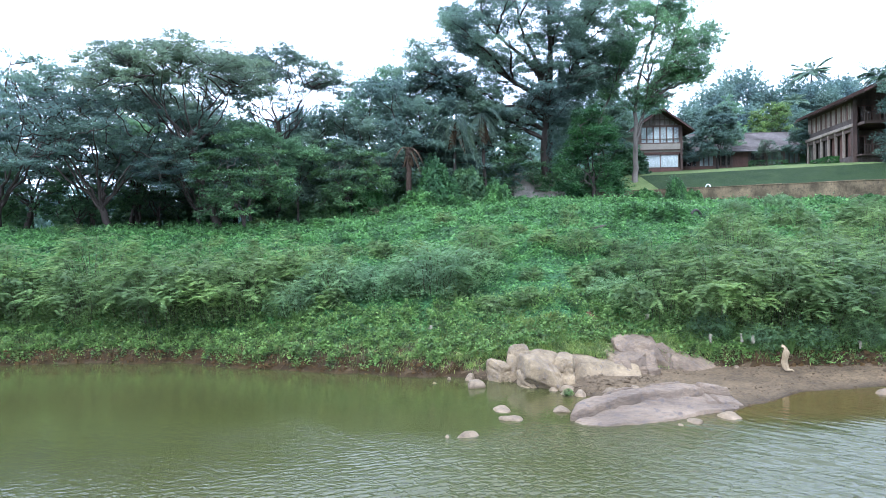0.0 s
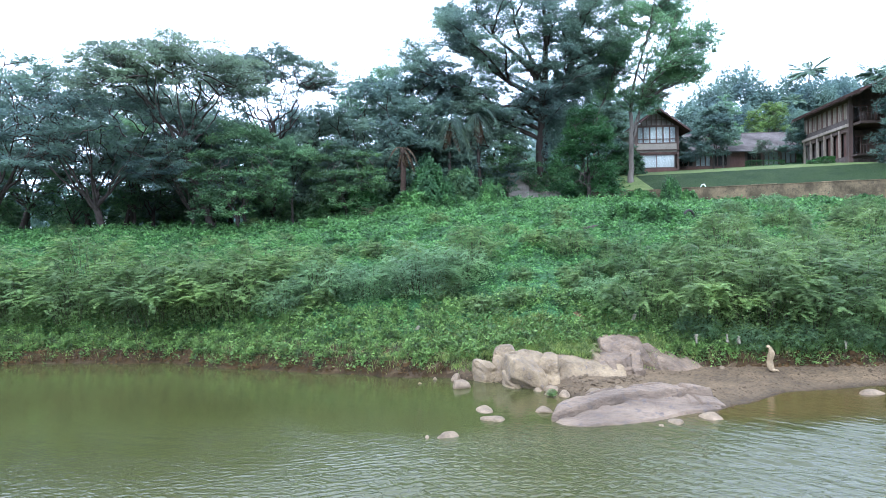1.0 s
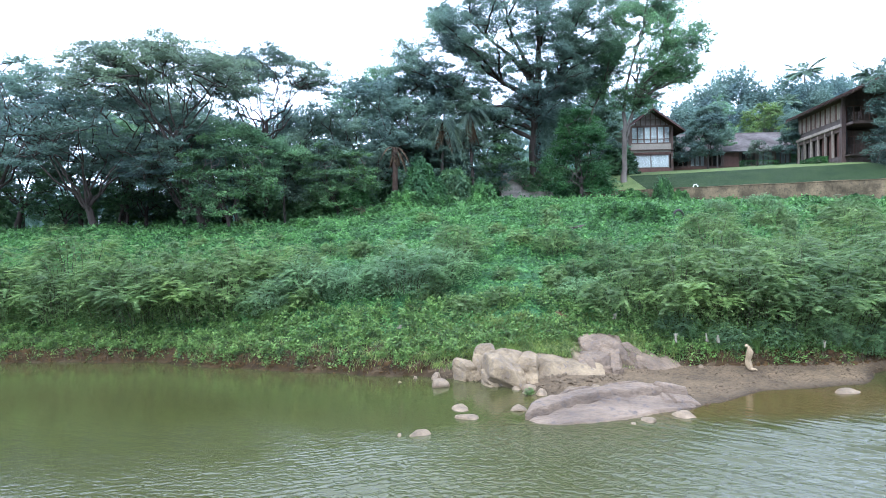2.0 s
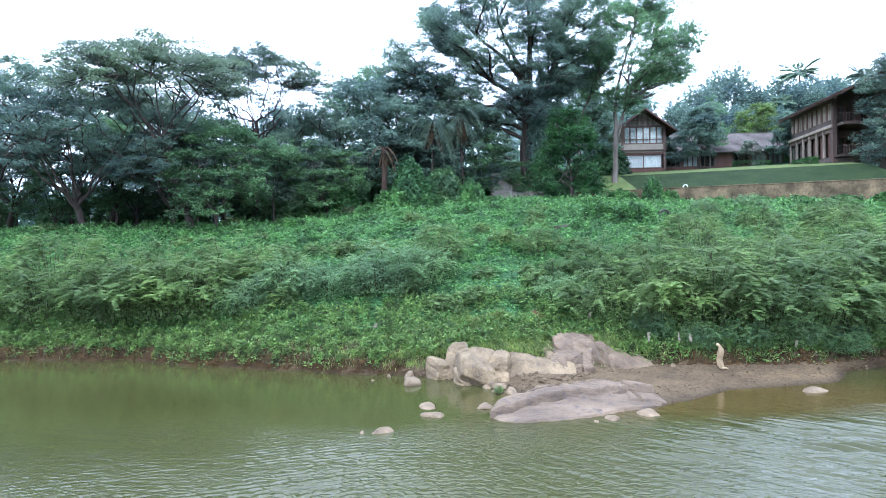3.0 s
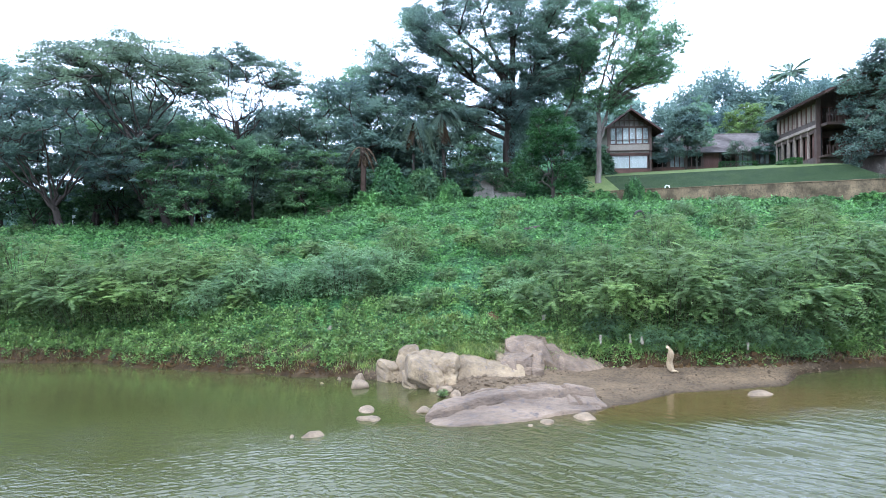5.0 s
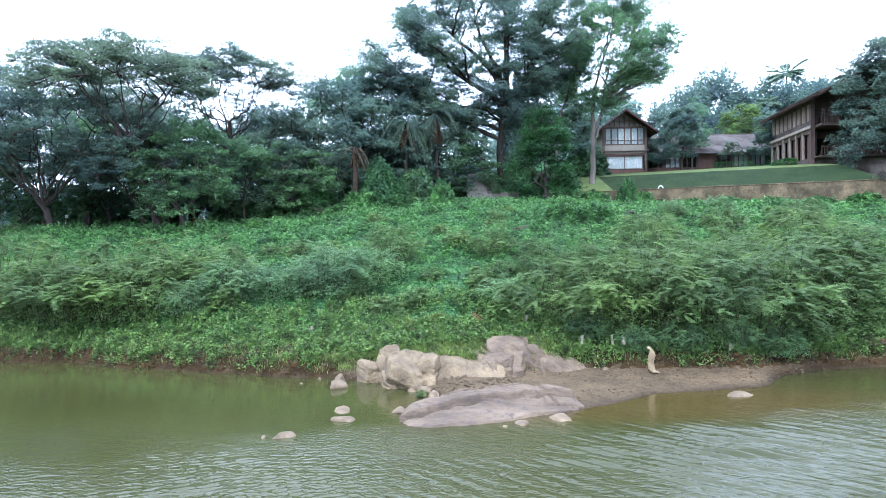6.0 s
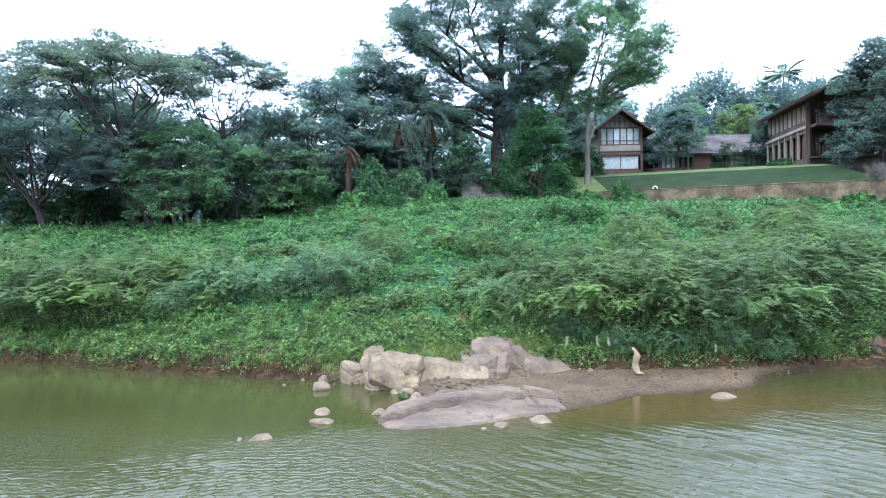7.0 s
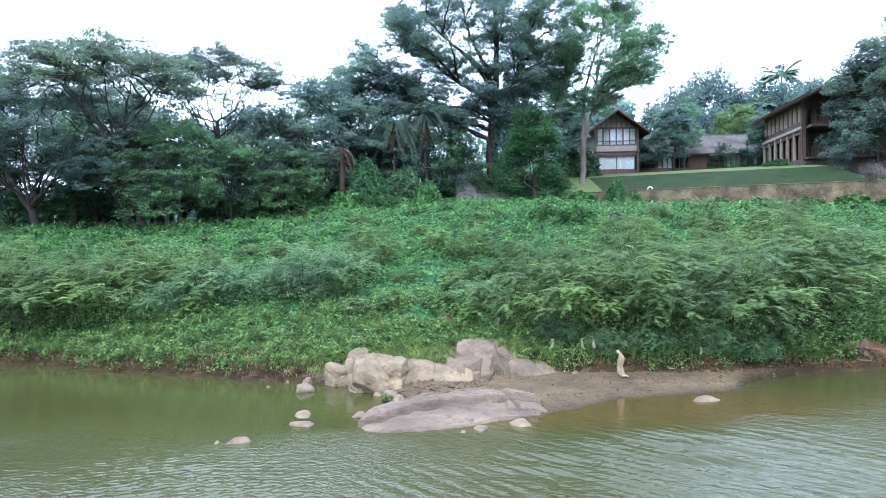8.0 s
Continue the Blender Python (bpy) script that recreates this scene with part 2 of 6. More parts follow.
def ground_material():
    """Mud at the water, red-brown earth on the cut bank, darkened for the shadow under its overhang, dark litter and
    low green growth above.
    """
    m, nt, bsdf, _ = nodes_of("ground_soil")
    geo = nt.nodes.new("ShaderNodeNewGeometry")
    sep = nt.nodes.new("ShaderNodeSeparateXYZ")
    nt.links.new(geo.outputs["Position"], sep.inputs["Vector"])
    broad, fine = noise_node(nt, 0.9, 5, 0.6), noise_node(nt, 9, 8, 0.7)
    mud = ramp_node(nt, broad.outputs["Fac"], [(0.3, (0.062, 0.044, 0.026)), (0.7, (0.134, 0.094, 0.052))]).outputs["Color"]
    # brown soil plus painted shade of the growth hanging over the bank
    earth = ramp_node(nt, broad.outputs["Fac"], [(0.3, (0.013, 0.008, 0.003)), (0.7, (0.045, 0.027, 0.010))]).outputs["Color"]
    green = ramp_node(nt, fine.outputs["Fac"], [(0.3, (0.025, 0.065, 0.025)), (0.7, (0.055, 0.13, 0.05))]).outputs["Color"]
    wet = nt.nodes.new("ShaderNodeMapRange")
    wet.inputs["From Min"].default_value, wet.inputs["From Max"].default_value = 0.0, 0.14
    nt.links.new(sep.outputs["Z"], wet.inputs["Value"])
    mud = mix_node(nt, (0.05, 0.036, 0.022), mud, wet.outputs["Result"])
    uneven = nt.nodes.new("ShaderNodeMath")
    uneven.operation, uneven.inputs[1].default_value = "MULTIPLY_ADD", 0.35
    nt.links.new(broad.outputs["Fac"], uneven.inputs[0])
    nt.links.new(sep.outputs["Z"], uneven.inputs[2])
    steps = []
    for lo, hi in ((0.68, 0.78), (1.1, 1.5)):
        r = nt.nodes.new("ShaderNodeMapRange")
        r.inputs["From Min"].default_value, r.inputs["From Max"].default_value = lo, hi
        nt.links.new(uneven.outputs["Value"], r.inputs["Value"])
        steps.append(r.outputs["Result"])
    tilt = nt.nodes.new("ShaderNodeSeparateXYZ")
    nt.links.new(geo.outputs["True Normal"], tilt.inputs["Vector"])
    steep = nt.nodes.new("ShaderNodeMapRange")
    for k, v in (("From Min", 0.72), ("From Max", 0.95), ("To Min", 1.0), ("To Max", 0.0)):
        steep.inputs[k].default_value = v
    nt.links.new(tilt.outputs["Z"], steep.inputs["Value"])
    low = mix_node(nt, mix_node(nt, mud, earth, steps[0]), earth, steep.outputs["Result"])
    tone = mix_node(nt, low, green, steps[1])
    g = ramp_node(nt, fine.outputs["Fac"], [(0.3, (0.45, 0.45, 0.45)), (0.7, (1.35, 1.35, 1.35))]).outputs["Color"]
    nt.links.new(mix_node(nt, tone, g, 1.0, "MULTIPLY"), bsdf.inputs["Base Color"])
    bsdf.inputs["Roughness"].default_value = 0.88
    bsdf.inputs["Specular IOR Level"].default_value = 0.15
    bump_to(nt, bsdf, fine.outputs["Fac"], 0.8, 0.08)
    return m


def water_material():
    """Silty green river, brown where it is shallow beside the sandbank, with wind ripples in streaks."""
    m, nt, bsdf, _ = nodes_of("river_water")
    co = nt.nodes.new("ShaderNodeTexCoord")
    broad = noise_node(nt, 0.09, 3, 0.5)
    deep = ramp_node(nt, broad.outputs["Fac"], [(0.3, (0.032, 0.034, 0.010)), (0.7, (0.043, 0.044, 0.014))]).outputs["Color"]
    # shallows
    sub = nt.nodes.new("ShaderNodeVectorMath")
    sub.operation, sub.inputs[1].default_value = "SUBTRACT", (12.5, 22.6, 0)
    nt.links.new(co.outputs["Object"], sub.inputs[0])
    mul = nt.nodes.new("ShaderNodeVectorMath")
    mul.operation, mul.inputs[1].default_value = "MULTIPLY", (0.13, 0.42, 0)
    nt.links.new(sub.outputs["Vector"], mul.inputs[0])
    ln = nt.nodes.new("ShaderNodeVectorMath")
    ln.operation = "LENGTH"
    nt.links.new(mul.outputs["Vector"], ln.inputs[0])
    near = nt.nodes.new("ShaderNodeMapRange")
    near.interpolation_type = "SMOOTHSTEP"
    for k, v in (("From Min", 0.45), ("From Max", 1.5), ("To Min", 0.85), ("To Max", 0.0)):
        near.inputs[k].default_value = v
    nt.links.new(ln.outputs["Value"], near.inputs["Value"])
    nt.links.new(mix_node(nt, deep, (0.058, 0.039, 0.013), near.outputs["Result"]), bsdf.inputs["Base Color"])
    bsdf.inputs["Roughness"].default_value = 0.025
    bsdf.inputs["IOR"].default_value = 1.333
    # ripples: crests across the wind, strong in the open stream and lost in the lee of the far bank
    turned = nt.nodes.new("ShaderNodeVectorRotate")
    turned.rotation_type, turned.inputs["Angle"].default_value = "Z_AXIS", radians(31)
    nt.links.new(co.outputs["Object"], turned.inputs["Vector"])
    crest, small, patch = noise_node(nt, 1.0, 3, 0.5, (2.4, 5.2, 1), 0.6), noise_node(nt, 1.0, 2, 0.5, (6.5, 12.5, 1), 0.4), noise_node(nt, 0.16, 3, 0.55, (0.7, 1.4, 1), 0.5)
    for node in (crest, small, patch):
        nt.links.new(turned.outputs["Vector"], node.inputs["Vector"].links[0].from_node.inputs["Vector"])
    xyz = nt.nodes.new("ShaderNodeSeparateXYZ")
    nt.links.new(co.outputs["Object"], xyz.inputs["Vector"])
    spans = []
    for axis, a, b, lo, hi in (("Y", 23.5, 14.5, 0.0, 0.42), ("X", -4.0, 13.0, -0.14, 0.10)):
        r = nt.nodes.new("ShaderNodeMapRange")
        for k, v in (("From Min", a), ("From Max", b), ("To Min", lo), ("To Max", hi)):
            r.inputs[k].default_value = v
        nt.links.new(xyz.outputs[axis], r.inputs["Value"])
        spans.append(r.outputs["Result"])
    total = patch.outputs["Fac"]
    for socket in spans:
        plus = nt.nodes.new("ShaderNodeMath")
        plus.operation = "ADD"
        nt.links.new(total, plus.inputs[0])
        nt.links.new(socket, plus.inputs[1])
        total = plus.outputs["Value"]
    calm = nt.nodes.new("ShaderNodeMapRange")
    calm.interpolation_type = "SMOOTHSTEP"
    for k, v in (("From Min", 0.44), ("From Max", 0.9), ("To Min", 0.08), ("To Max", 0.5)):
        calm.inputs[k].default_value = v
    nt.links.new(total, calm.inputs["Value"])
    both = nt.nodes.new("ShaderNodeMath")
    both.operation, both.inputs[1].default_value = "MULTIPLY_ADD", 0.6
    nt.links.new(small.outputs["Fac"], both.inputs[0])
    nt.links.new(crest.outputs["Fac"], both.inputs[2])
    scaled = nt.nodes.new("ShaderNodeMath")
    scaled.operation = "MULTIPLY"
    nt.links.new(both.outputs["Value"], scaled.inputs[0])
    nt.links.new(calm.outputs["Result"], scaled.inputs[1])
    bump_to(nt, bsdf, scaled.outputs["Value"], 1.0, 0.068)
    return m


M_GROUND, M_WATER = ground_material(), water_material()

# ---------------------------------------------------------------- building tools
def part(name, bm, material, parent, label=""):
    me = bpy.data.meshes.new(name)
    bm.to_mesh(me)
    bm.free()
    me.materials.append(material)
    ob = new(name, me)
    ob.parent = parent
    return tagged(ob, label)


def thing(name, place=(0, 0, 0), turn=0.0):
    ob = new(name)
    ob.empty_display_size = 0.2
    ob.matrix_basis = pose(*place, 0, 0, turn)
    return ob


def quads(name, v, f, material, parent=None, smooth=False, label=""):
    """One mesh object from arrays of corners and of faces, all with as many corners."""
    me = bpy.data.meshes.new(name)
    v, f = np.asarray(v, dtype=np.float32), np.asarray(f, dtype=np.int32)
    me.vertices.add(len(v))
    me.vertices.foreach_set("co", v.ravel())
    me.loops.add(f.size)
    me.loops.foreach_set("vertex_index", f.ravel())
    me.polygons.add(len(f))
    me.polygons.foreach_set("loop_start", np.arange(0, f.size, f.shape[1], dtype=np.int32))
    me.polygons.foreach_set("use_smooth", np.full(len(f), smooth))
    me.update(calc_edges=True)
    me.materials.append(material)
    ob = new(name, me)
    ob.parent = parent
    return tagged(ob, label)


def box(bm, x0, x1, y0, y1, z0, z1, bevel=0.0, m=None):
    vs = [bm.verts.new((x, y, z)) for z in (z0, z1) for y in (y0, y1) for x in (x0, x1)]
    faces = [bm.faces.new([vs[i] for i in q]) for q in ((0, 2, 3, 1), (4, 5, 7, 6), (0, 1, 5, 4), (2, 6, 7, 3), (0, 4, 6, 2), (1, 3, 7, 5))]
    if bevel:
        out = bmesh.ops.bevel(bm, geom=list({e for f in faces for e in f.edges}), offset=bevel, segments=1, affect="EDGES")
        vs = [v for v in out["verts"]]
    if m is not None:
        bmesh.ops.transform(bm, matrix=m, verts=vs)
    return vs


def boxed(name, dims, material, parent, label="", bevel=0.015):
    bm = bmesh.new()
    box(bm, *dims, bevel=bevel)
    return part(name, bm, material, parent, label)


def unit(a):
    return a / np.maximum(np.linalg.norm(a, axis=-1, keepdims=True), 1e-9)


def leaf_quads(p, axis, up, length, width, fold=0.12):
    """Pointed leaves, one kite of four corners each, bent along the middle."""
    axis = unit(axis)
    side = unit(np.cross(axis, up))
    nrm = np.cross(side, axis)
    length, width = np.broadcast_to(length, len(p))[:, None], np.broadcast_to(width, len(p))[:, None]
    mid = p + axis * length * 0.45
    drop = nrm * width * fold
    v = np.stack([p, mid + side * width * 0.5 + drop, p + axis * length - nrm * length * 0.08, mid - side * width * 0.5 + drop], 1)
    return v.reshape(-1, 3), np.arange(len(p) * 4).reshape(-1, 4)


def leaf_points(p, axis, up, length, width):
    """Small pointed leaves of three corners, for crowns."""
    axis = unit(axis)
    side = unit(np.cross(axis, up))
    length, width = np.broadcast_to(length, len(p))[:, None], np.broadcast_to(width, len(p))[:, None]
    v = np.stack([p + side * width * 0.5, p + axis * length, p - side * width * 0.5], 1)
    return v.reshape(-1, 3), np.arange(len(p) * 3).reshape(-1, 3)


def tube(points, radii, sides=6):
    """A tapered tube along a line of points."""
    pts = np.asarray(points, dtype=float)
    rad = np.asarray(radii, dtype=float)
    way = unit(np.gradient(pts, axis=0))
    ref = np.where(np.abs(way[:, 2:3]) > 0.9, np.array([[1.0, 0, 0]]), np.array([[0, 0, 1.0]]))
    a = unit(np.cross(way, ref))
    b = np.cross(way, a)
    ang = np.linspace(0, 2 * np.pi, sides, endpoint=False)
    ring = np.cos(ang)[None, :, None] * a[:, None] + np.sin(ang)[None, :, None] * b[:, None]
    v = (pts[:, None] + ring * rad[:, None, None]).reshape(-1, 3)
    i, j = np.meshgrid(np.arange(len(pts) - 1), np.arange(sides), indexing="ij")
    k = (j + 1) % sides
    f = np.stack([i * sides + j, i * sides + k, (i + 1) * sides + k, (i + 1) * sides + j], -1).reshape(-1, 4)
    return v, f


def gather(pieces):
    vs, fs, n = [], [], 0
    for v, f in pieces:
        vs.append(v)
        fs.append(f + n)
        n += len(v)
    return np.concatenate(vs), np.concatenate(fs)


def curve_line(a, b, sag, n, rng, wander=0.0):
    """A line from a to b that bends: sag lifts its middle."""
    t = np.linspace(0, 1, n)[:, None]
    line = np.asarray(a) * (1 - t) + np.asarray(b) * t
    line[:, 2] += sag * 4 * (t * (1 - t))[:, 0]
    if wander:
        w = rng.normal(0, wander, (n, 3))
        w[0] = w[-1] = 0
        line = line + w
    return line


# ---------------------------------------------------------------- the lie of the land
def lattice(ix, iy, seed):
    h = (ix * 374761393 + iy * 668265263 + seed * 144269504) & 0xFFFFFFFF
    h = ((h ^ (h >> 13)) * 1274126177) & 0xFFFFFFFF
    return ((h ^ (h >> 16)) & 0xFFFF) / 65535.0


def lumps(x, y, size, seed=1, octaves=3):
    """Smooth uneven heights, about -1 to 1, with bumps of that size in metres."""
    total, amp, norm = 0.0, 1.0, 0.0
    for o in range(octaves):
        u, w = np.asarray(x) / size * 2 ** o, np.asarray(y) / size * 2 ** o
        iu, iw = np.floor(u).astype(np.int64), np.floor(w).astype(np.int64)
        fu, fw = u - iu, w - iw
        fu, fw = fu * fu * (3 - 2 * fu), fw * fw * (3 - 2 * fw)
        s = seed + 17 * o
        v = (lattice(iu, iw, s) * (1 - fu) + lattice(iu + 1, iw, s) * fu) * (1 - fw) + (lattice(iu, iw + 1, s) * (1 - fu) + lattice(iu + 1, iw + 1, s) * fu) * fw
        total, norm, amp = total + amp * (2 * v - 1), norm + amp, amp * 0.5
    return total / norm


SHORE_X = [-400, -60, -20.4, -16.6, -14, -12, -9.2, -6.9, -4.8, -2.6, -0.8, 0.6, 2.5, 3.6, 5.1, 6.0, 7, 9.5, 10.9, 13.4, 17.5, 19, 22, 25.3, 40, 80, 400]
SHORE_Y = [36, 34, 32.9, 33.2, 32.5, 32.6, 31.2, 30.3, 29.4, 29.0, 28.0, 27.8, 27.0, 26.2, 24.9, 23.3, 22.2, 21.3, 22.1, 23.8, 24.6, 26.5, 27.6, 27.9, 29, 30, 36]
FOOT_X = [-400, -20, 0.6, 2.5, 5, 8, 11, 13, 17, 19, 22, 25.3, 40, 80, 400]
FOOT_GAP = [0.1, 0.12, 0.2, 0.9, 2.3, 5.5, 5.0, 3.2, 2.1, 0.7, 0.35, 0.3, 0.3, 0.3, 0.3]
RISE_D = [0, 0.25, 1.2, 2.6, 5, 11, 16, 25, 32, 44, 60]
RISE_Z = [0, 0.42, 0.75, 1.3, 2.2, 3.85, 5.1, 6.9, 7.9, 9.2, 9.6]


def shore(x):
    return np.interp(x, SHORE_X, SHORE_Y) + 0.26 * lumps(x, np.zeros_like(np.asarray(x, float)), 1.3, 5, 4)


def foot(x):
    return shore(x) + np.interp(x, FOOT_X, FOOT_GAP)


def blend(a, b, t):
    t = np.clip(t, 0, 1)
    t = t * t * (3 - 2 * t)
    return a * (1 - t) + b * t


def wall_line(x):
    return 76.0 - (np.asarray(x) - 18) * 0.45


def land(x, y, mounds=True):
    """Height of the ground."""
    x, y = np.asarray(x, float), np.asarray(y, float)
    s, f = shore(x), foot(x)
    bed = np.maximum(-1.9, -0.05 - 0.16 * (s - y))
    beach = 0.40 * np.clip((y - s) / np.maximum(f - s, 0.3), 0, 1) ** 0.8
    beach = beach + 0.035 * lumps(x, y, 0.7, 11) * np.clip((y - s) * 2, 0, 1)
    d = y - f
    up = 0.40 * np.clip((f - s) / 1.5, 0.3, 1) + np.interp(d, RISE_D, RISE_Z)
    low = np.minimum(up, 6.6 + 0.9 * np.clip((d - 22) / 20, 0, 1))
    up = blend(low, up, (x + 14) / 14)
    if mounds:
        grow = np.clip((d - 0.6) / 2.5, 0, 1) * np.clip((66 - y) / 8, 0, 1)
        up = up + grow * (0.42 * lumps(x, y, 3.4, 21) + 0.2 * lumps(x, y, 1.2, 22, 2))
    # lawn terrace above the brick wall, and the hill behind the houses
    q = y - wall_line(x)
    lawn = np.interp(q, [0.0, 0.6, 1.0, 8.5, 10.5, 22, 36, 75, 200], [9.4, 9.4, 10.45, 12.75, 13.1, 14.2, 15.5, 25, 27])
    lawn = lawn - 1.7 * np.clip((x - 48.6) / 1.5, 0, 1) * np.clip((80.0 - y) / 2.0, 0, 1) * np.clip((q - 2) / 5, 0, 1)
    up = np.where(q > 0.35, blend(up, lawn, (x - 16) / 5), np.minimum(up, 9.55 + 0 * up))
    z = np.where(y < s, bed, np.where(d < 0, beach, up))
    # the near bank, behind the camera
    return np.where(y < 0, np.interp(-y, [0, 20, 26, 60], [-1.9, -1.0, 2.5, 4.0]), z)


def steps(*spans):
    out = [np.array([spans[0][0]])]
    for a, b, n in spans:
        out.append(np.linspace(a, b, n + 1)[1:])
    return np.concatenate(out)


def sheet(name, xs, ys, height, material, smooth=True):
    gx, gy = np.meshgrid(xs, ys)
    v = np.stack([gx, gy, height(gx, gy)], -1).reshape(-1, 3)
    i, j = np.meshgrid(np.arange(len(ys) - 1), np.arange(len(xs) - 1), indexing="ij")
    n = len(xs)
    f = np.stack([i * n + j, i * n + j + 1, (i + 1) * n + j + 1, (i + 1) * n + j], -1).reshape(-1, 4)
    return quads(name, v, f, material, None, smooth)


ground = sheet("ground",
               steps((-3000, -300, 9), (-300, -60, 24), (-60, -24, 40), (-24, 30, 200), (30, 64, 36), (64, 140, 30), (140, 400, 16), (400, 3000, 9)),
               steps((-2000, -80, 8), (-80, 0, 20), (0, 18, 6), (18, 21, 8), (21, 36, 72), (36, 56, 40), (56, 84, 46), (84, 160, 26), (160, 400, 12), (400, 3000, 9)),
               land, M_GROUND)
tagged(ground, "river bank of brown mud and earth under green growth", "ground", kind="structure")

def wave_train(x, y, seed, count, longest, toward, spread):
    """A train of wind waves of like direction, in groups that come and go."""
    rng = np.random.default_rng(seed)
    z = 0.0
    for k in range(count):
        size = longest * rng.uniform(0.55, 1.0)
        ang = rng.normal(radians(toward), radians(spread))
        u = (x * np.cos(ang) + y * np.sin(ang)) * 2 * np.pi / size + 0.9 * lumps(x, y, 1.6, seed + 300 + k, 2)
        group = 0.25 + 0.75 * np.clip(lumps(x, y, 1.9, seed + 200 + k, 2) * 1.7 + 0.35, 0, 1)
        w = np.sin(u + rng.uniform(0, 6.3))
        z = z + size * group * (w - 0.25 * np.cos(2 * u))
    return z / math.sqrt(count)


def ripples(x, y):
    """Wind ripples, a few centimetres high in the open stream, none in the lee of the far bank and round the rocks."""
    wind = 0.3 + 1.1 * np.clip(lumps(x, y, 4.5, 400, 2) + 0.45, 0, 1)
    lee = np.interp(y, [13, 17, 20.5, 23, 26], [1.0, 0.9, 0.42, 0.14, 0.06])
    right = np.interp(x, [3, 6, 9, 14], [0.0, 0.3, 0.95, 1.4]) * np.interp(y, [13, 20, 22, 24], [1.0, 1.0, 0.5, 0.12])
    left = np.interp(x, [-12, -5, 0, 3, 6, 9], [0.42, 0.7, 1.0, 0.7, 0.26, 0.12]) * np.interp(y, [13, 16, 19, 21.5], [1.0, 0.8, 0.35, 0.05])
    z = right * wave_train(x, y, 12, 5, 0.6, 42, 5) * 0.084
    z = z + left * wave_train(x, y, 40, 8, 0.31, 106, 19) * 0.068 + (left + 0.5 * right) * wave_train(x, y, 70, 6, 0.3, 60, 25) * 0.012
    # the slab shelters the water before it
    z = z * (1 - 0.6 * np.exp(-((x - 7) / 3.0) ** 2 - ((y - 19.2) / 1.1) ** 2))
    return np.where((y > 12.5) & (y < 26) & (np.abs(x - 8) < 26), z * wind * lee, 0)


water = sheet("water", steps((-2000, -60, 4), (-60, -18, 12), (-18, -10, 30), (-10, 22, 520), (22, 34, 40), (34, 2000, 8)), steps((-24, 12, 4), (12, 13.6, 4), (13.6, 22, 170), (22, 26, 30), (26, 45, 20)), ripples, M_WATER)
tagged(water, "calm silty green river with wind ripples", "water", kind="structure")

# ---------------------------------------------------------------- low growth on the bank
def scatter(rng, x0, x1, y0, y1, n, keep):
    x, y = rng.uniform(x0, x1, n), rng.uniform(y0, y1, n)
    ok = keep(x, y)
    return x[ok], y[ok]


def in_sight(x, y):
    return (x > -1.5 - 0.68 * y) & (x < 8.5 + 0.68 * y)


def bare(x, y):
    """The trodden strip of red earth that comes down to the boulders."""
    strip = np.exp(-((x - 7.4 - 0.12 * (y - 30)) / 0.22) ** 2) * np.exp(-((y - 30.3) / 0.75) ** 2)
    slip = np.exp(-((x - 25.0) / 1.1) ** 2) * np.exp(-((y - 29.0) / 0.6) ** 2)
    return np.maximum(strip, slip) > 0.4 + 0.45 * lumps(x, y, 0.4, 33)


def leaf_carpet(name, label, rng, x, y, lift, size, material, upright=0.6, fine=True):
    n = len(x)
    z = land(x, y) + lift
    p = np.stack([x, y, z], -1)
    ang = rng.uniform(0, 2 * np.pi, n)
    axis = np.stack([np.cos(ang), np.sin(ang), rng.normal(0.15, 0.35, n)], -1)
    up = unit(np.stack([rng.normal(0, upright, n), rng.normal(-0.25, upright, n), np.ones(n)], -1))
    make = leaf_quads if fine else leaf_points
    v, f = make(p, axis, up, size, size * rng.uniform(0.6, 0.95, n))
    ob = quads(name, v, f, material)
    return tagged(ob, label, "ground cover", kind="stuff")


def leaf_clumps(name, label, rng, cx, cy, wide, high, count, leaf, material, slim=0.75):
    """Low plants in rounded clumps: leaves over a dome, thinning towards its foot."""
    who = np.repeat(np.arange(len(cx)), count)
    n = len(who)
    u = rng.normal(0, 1, (n, 3))
    u[:, 2] = np.abs(u[:, 2]) * 1.1
    u = unit(u)
    r = rng.random(n) ** 0.3 * rng.uniform(0.75, 1.2, n)
    x, y = cx[who] + u[:, 0] * r * wide[who], cy[who] + u[:, 1] * r * wide[who]
    p = np.stack([x, y, land(x, y) + 0.02 + u[:, 2] * r * high[who]], -1)
    axis = unit(u * np.array([1, 1, 0.25]) + rng.normal(0, 0.5, (n, 3)) + np.array([0, 0, -0.1]))
    up = u * 0.8 + np.array([0, -0.1, 0.9]) + rng.normal(0, 0.35, (n, 3))
    size = np.asarray(leaf)[who] * rng.uniform(0.65, 1.4, n)
    v, f = leaf_points(p, axis, up, size, size * slim)
    return tagged(quads(name, v, f, material), label, "ground cover", kind="stuff")


rng = np.random.default_rng(3)
# creeping vine over the whole slope: a flat layer, and humps of it
def vine_land(x, y):
    return in_sight(x, y) & ~bare(x, y) & (y - foot(x) > 1.8 + 1.2 * lumps(x, y, 2, 8)) & (y < wall_line(x) - 0.3)


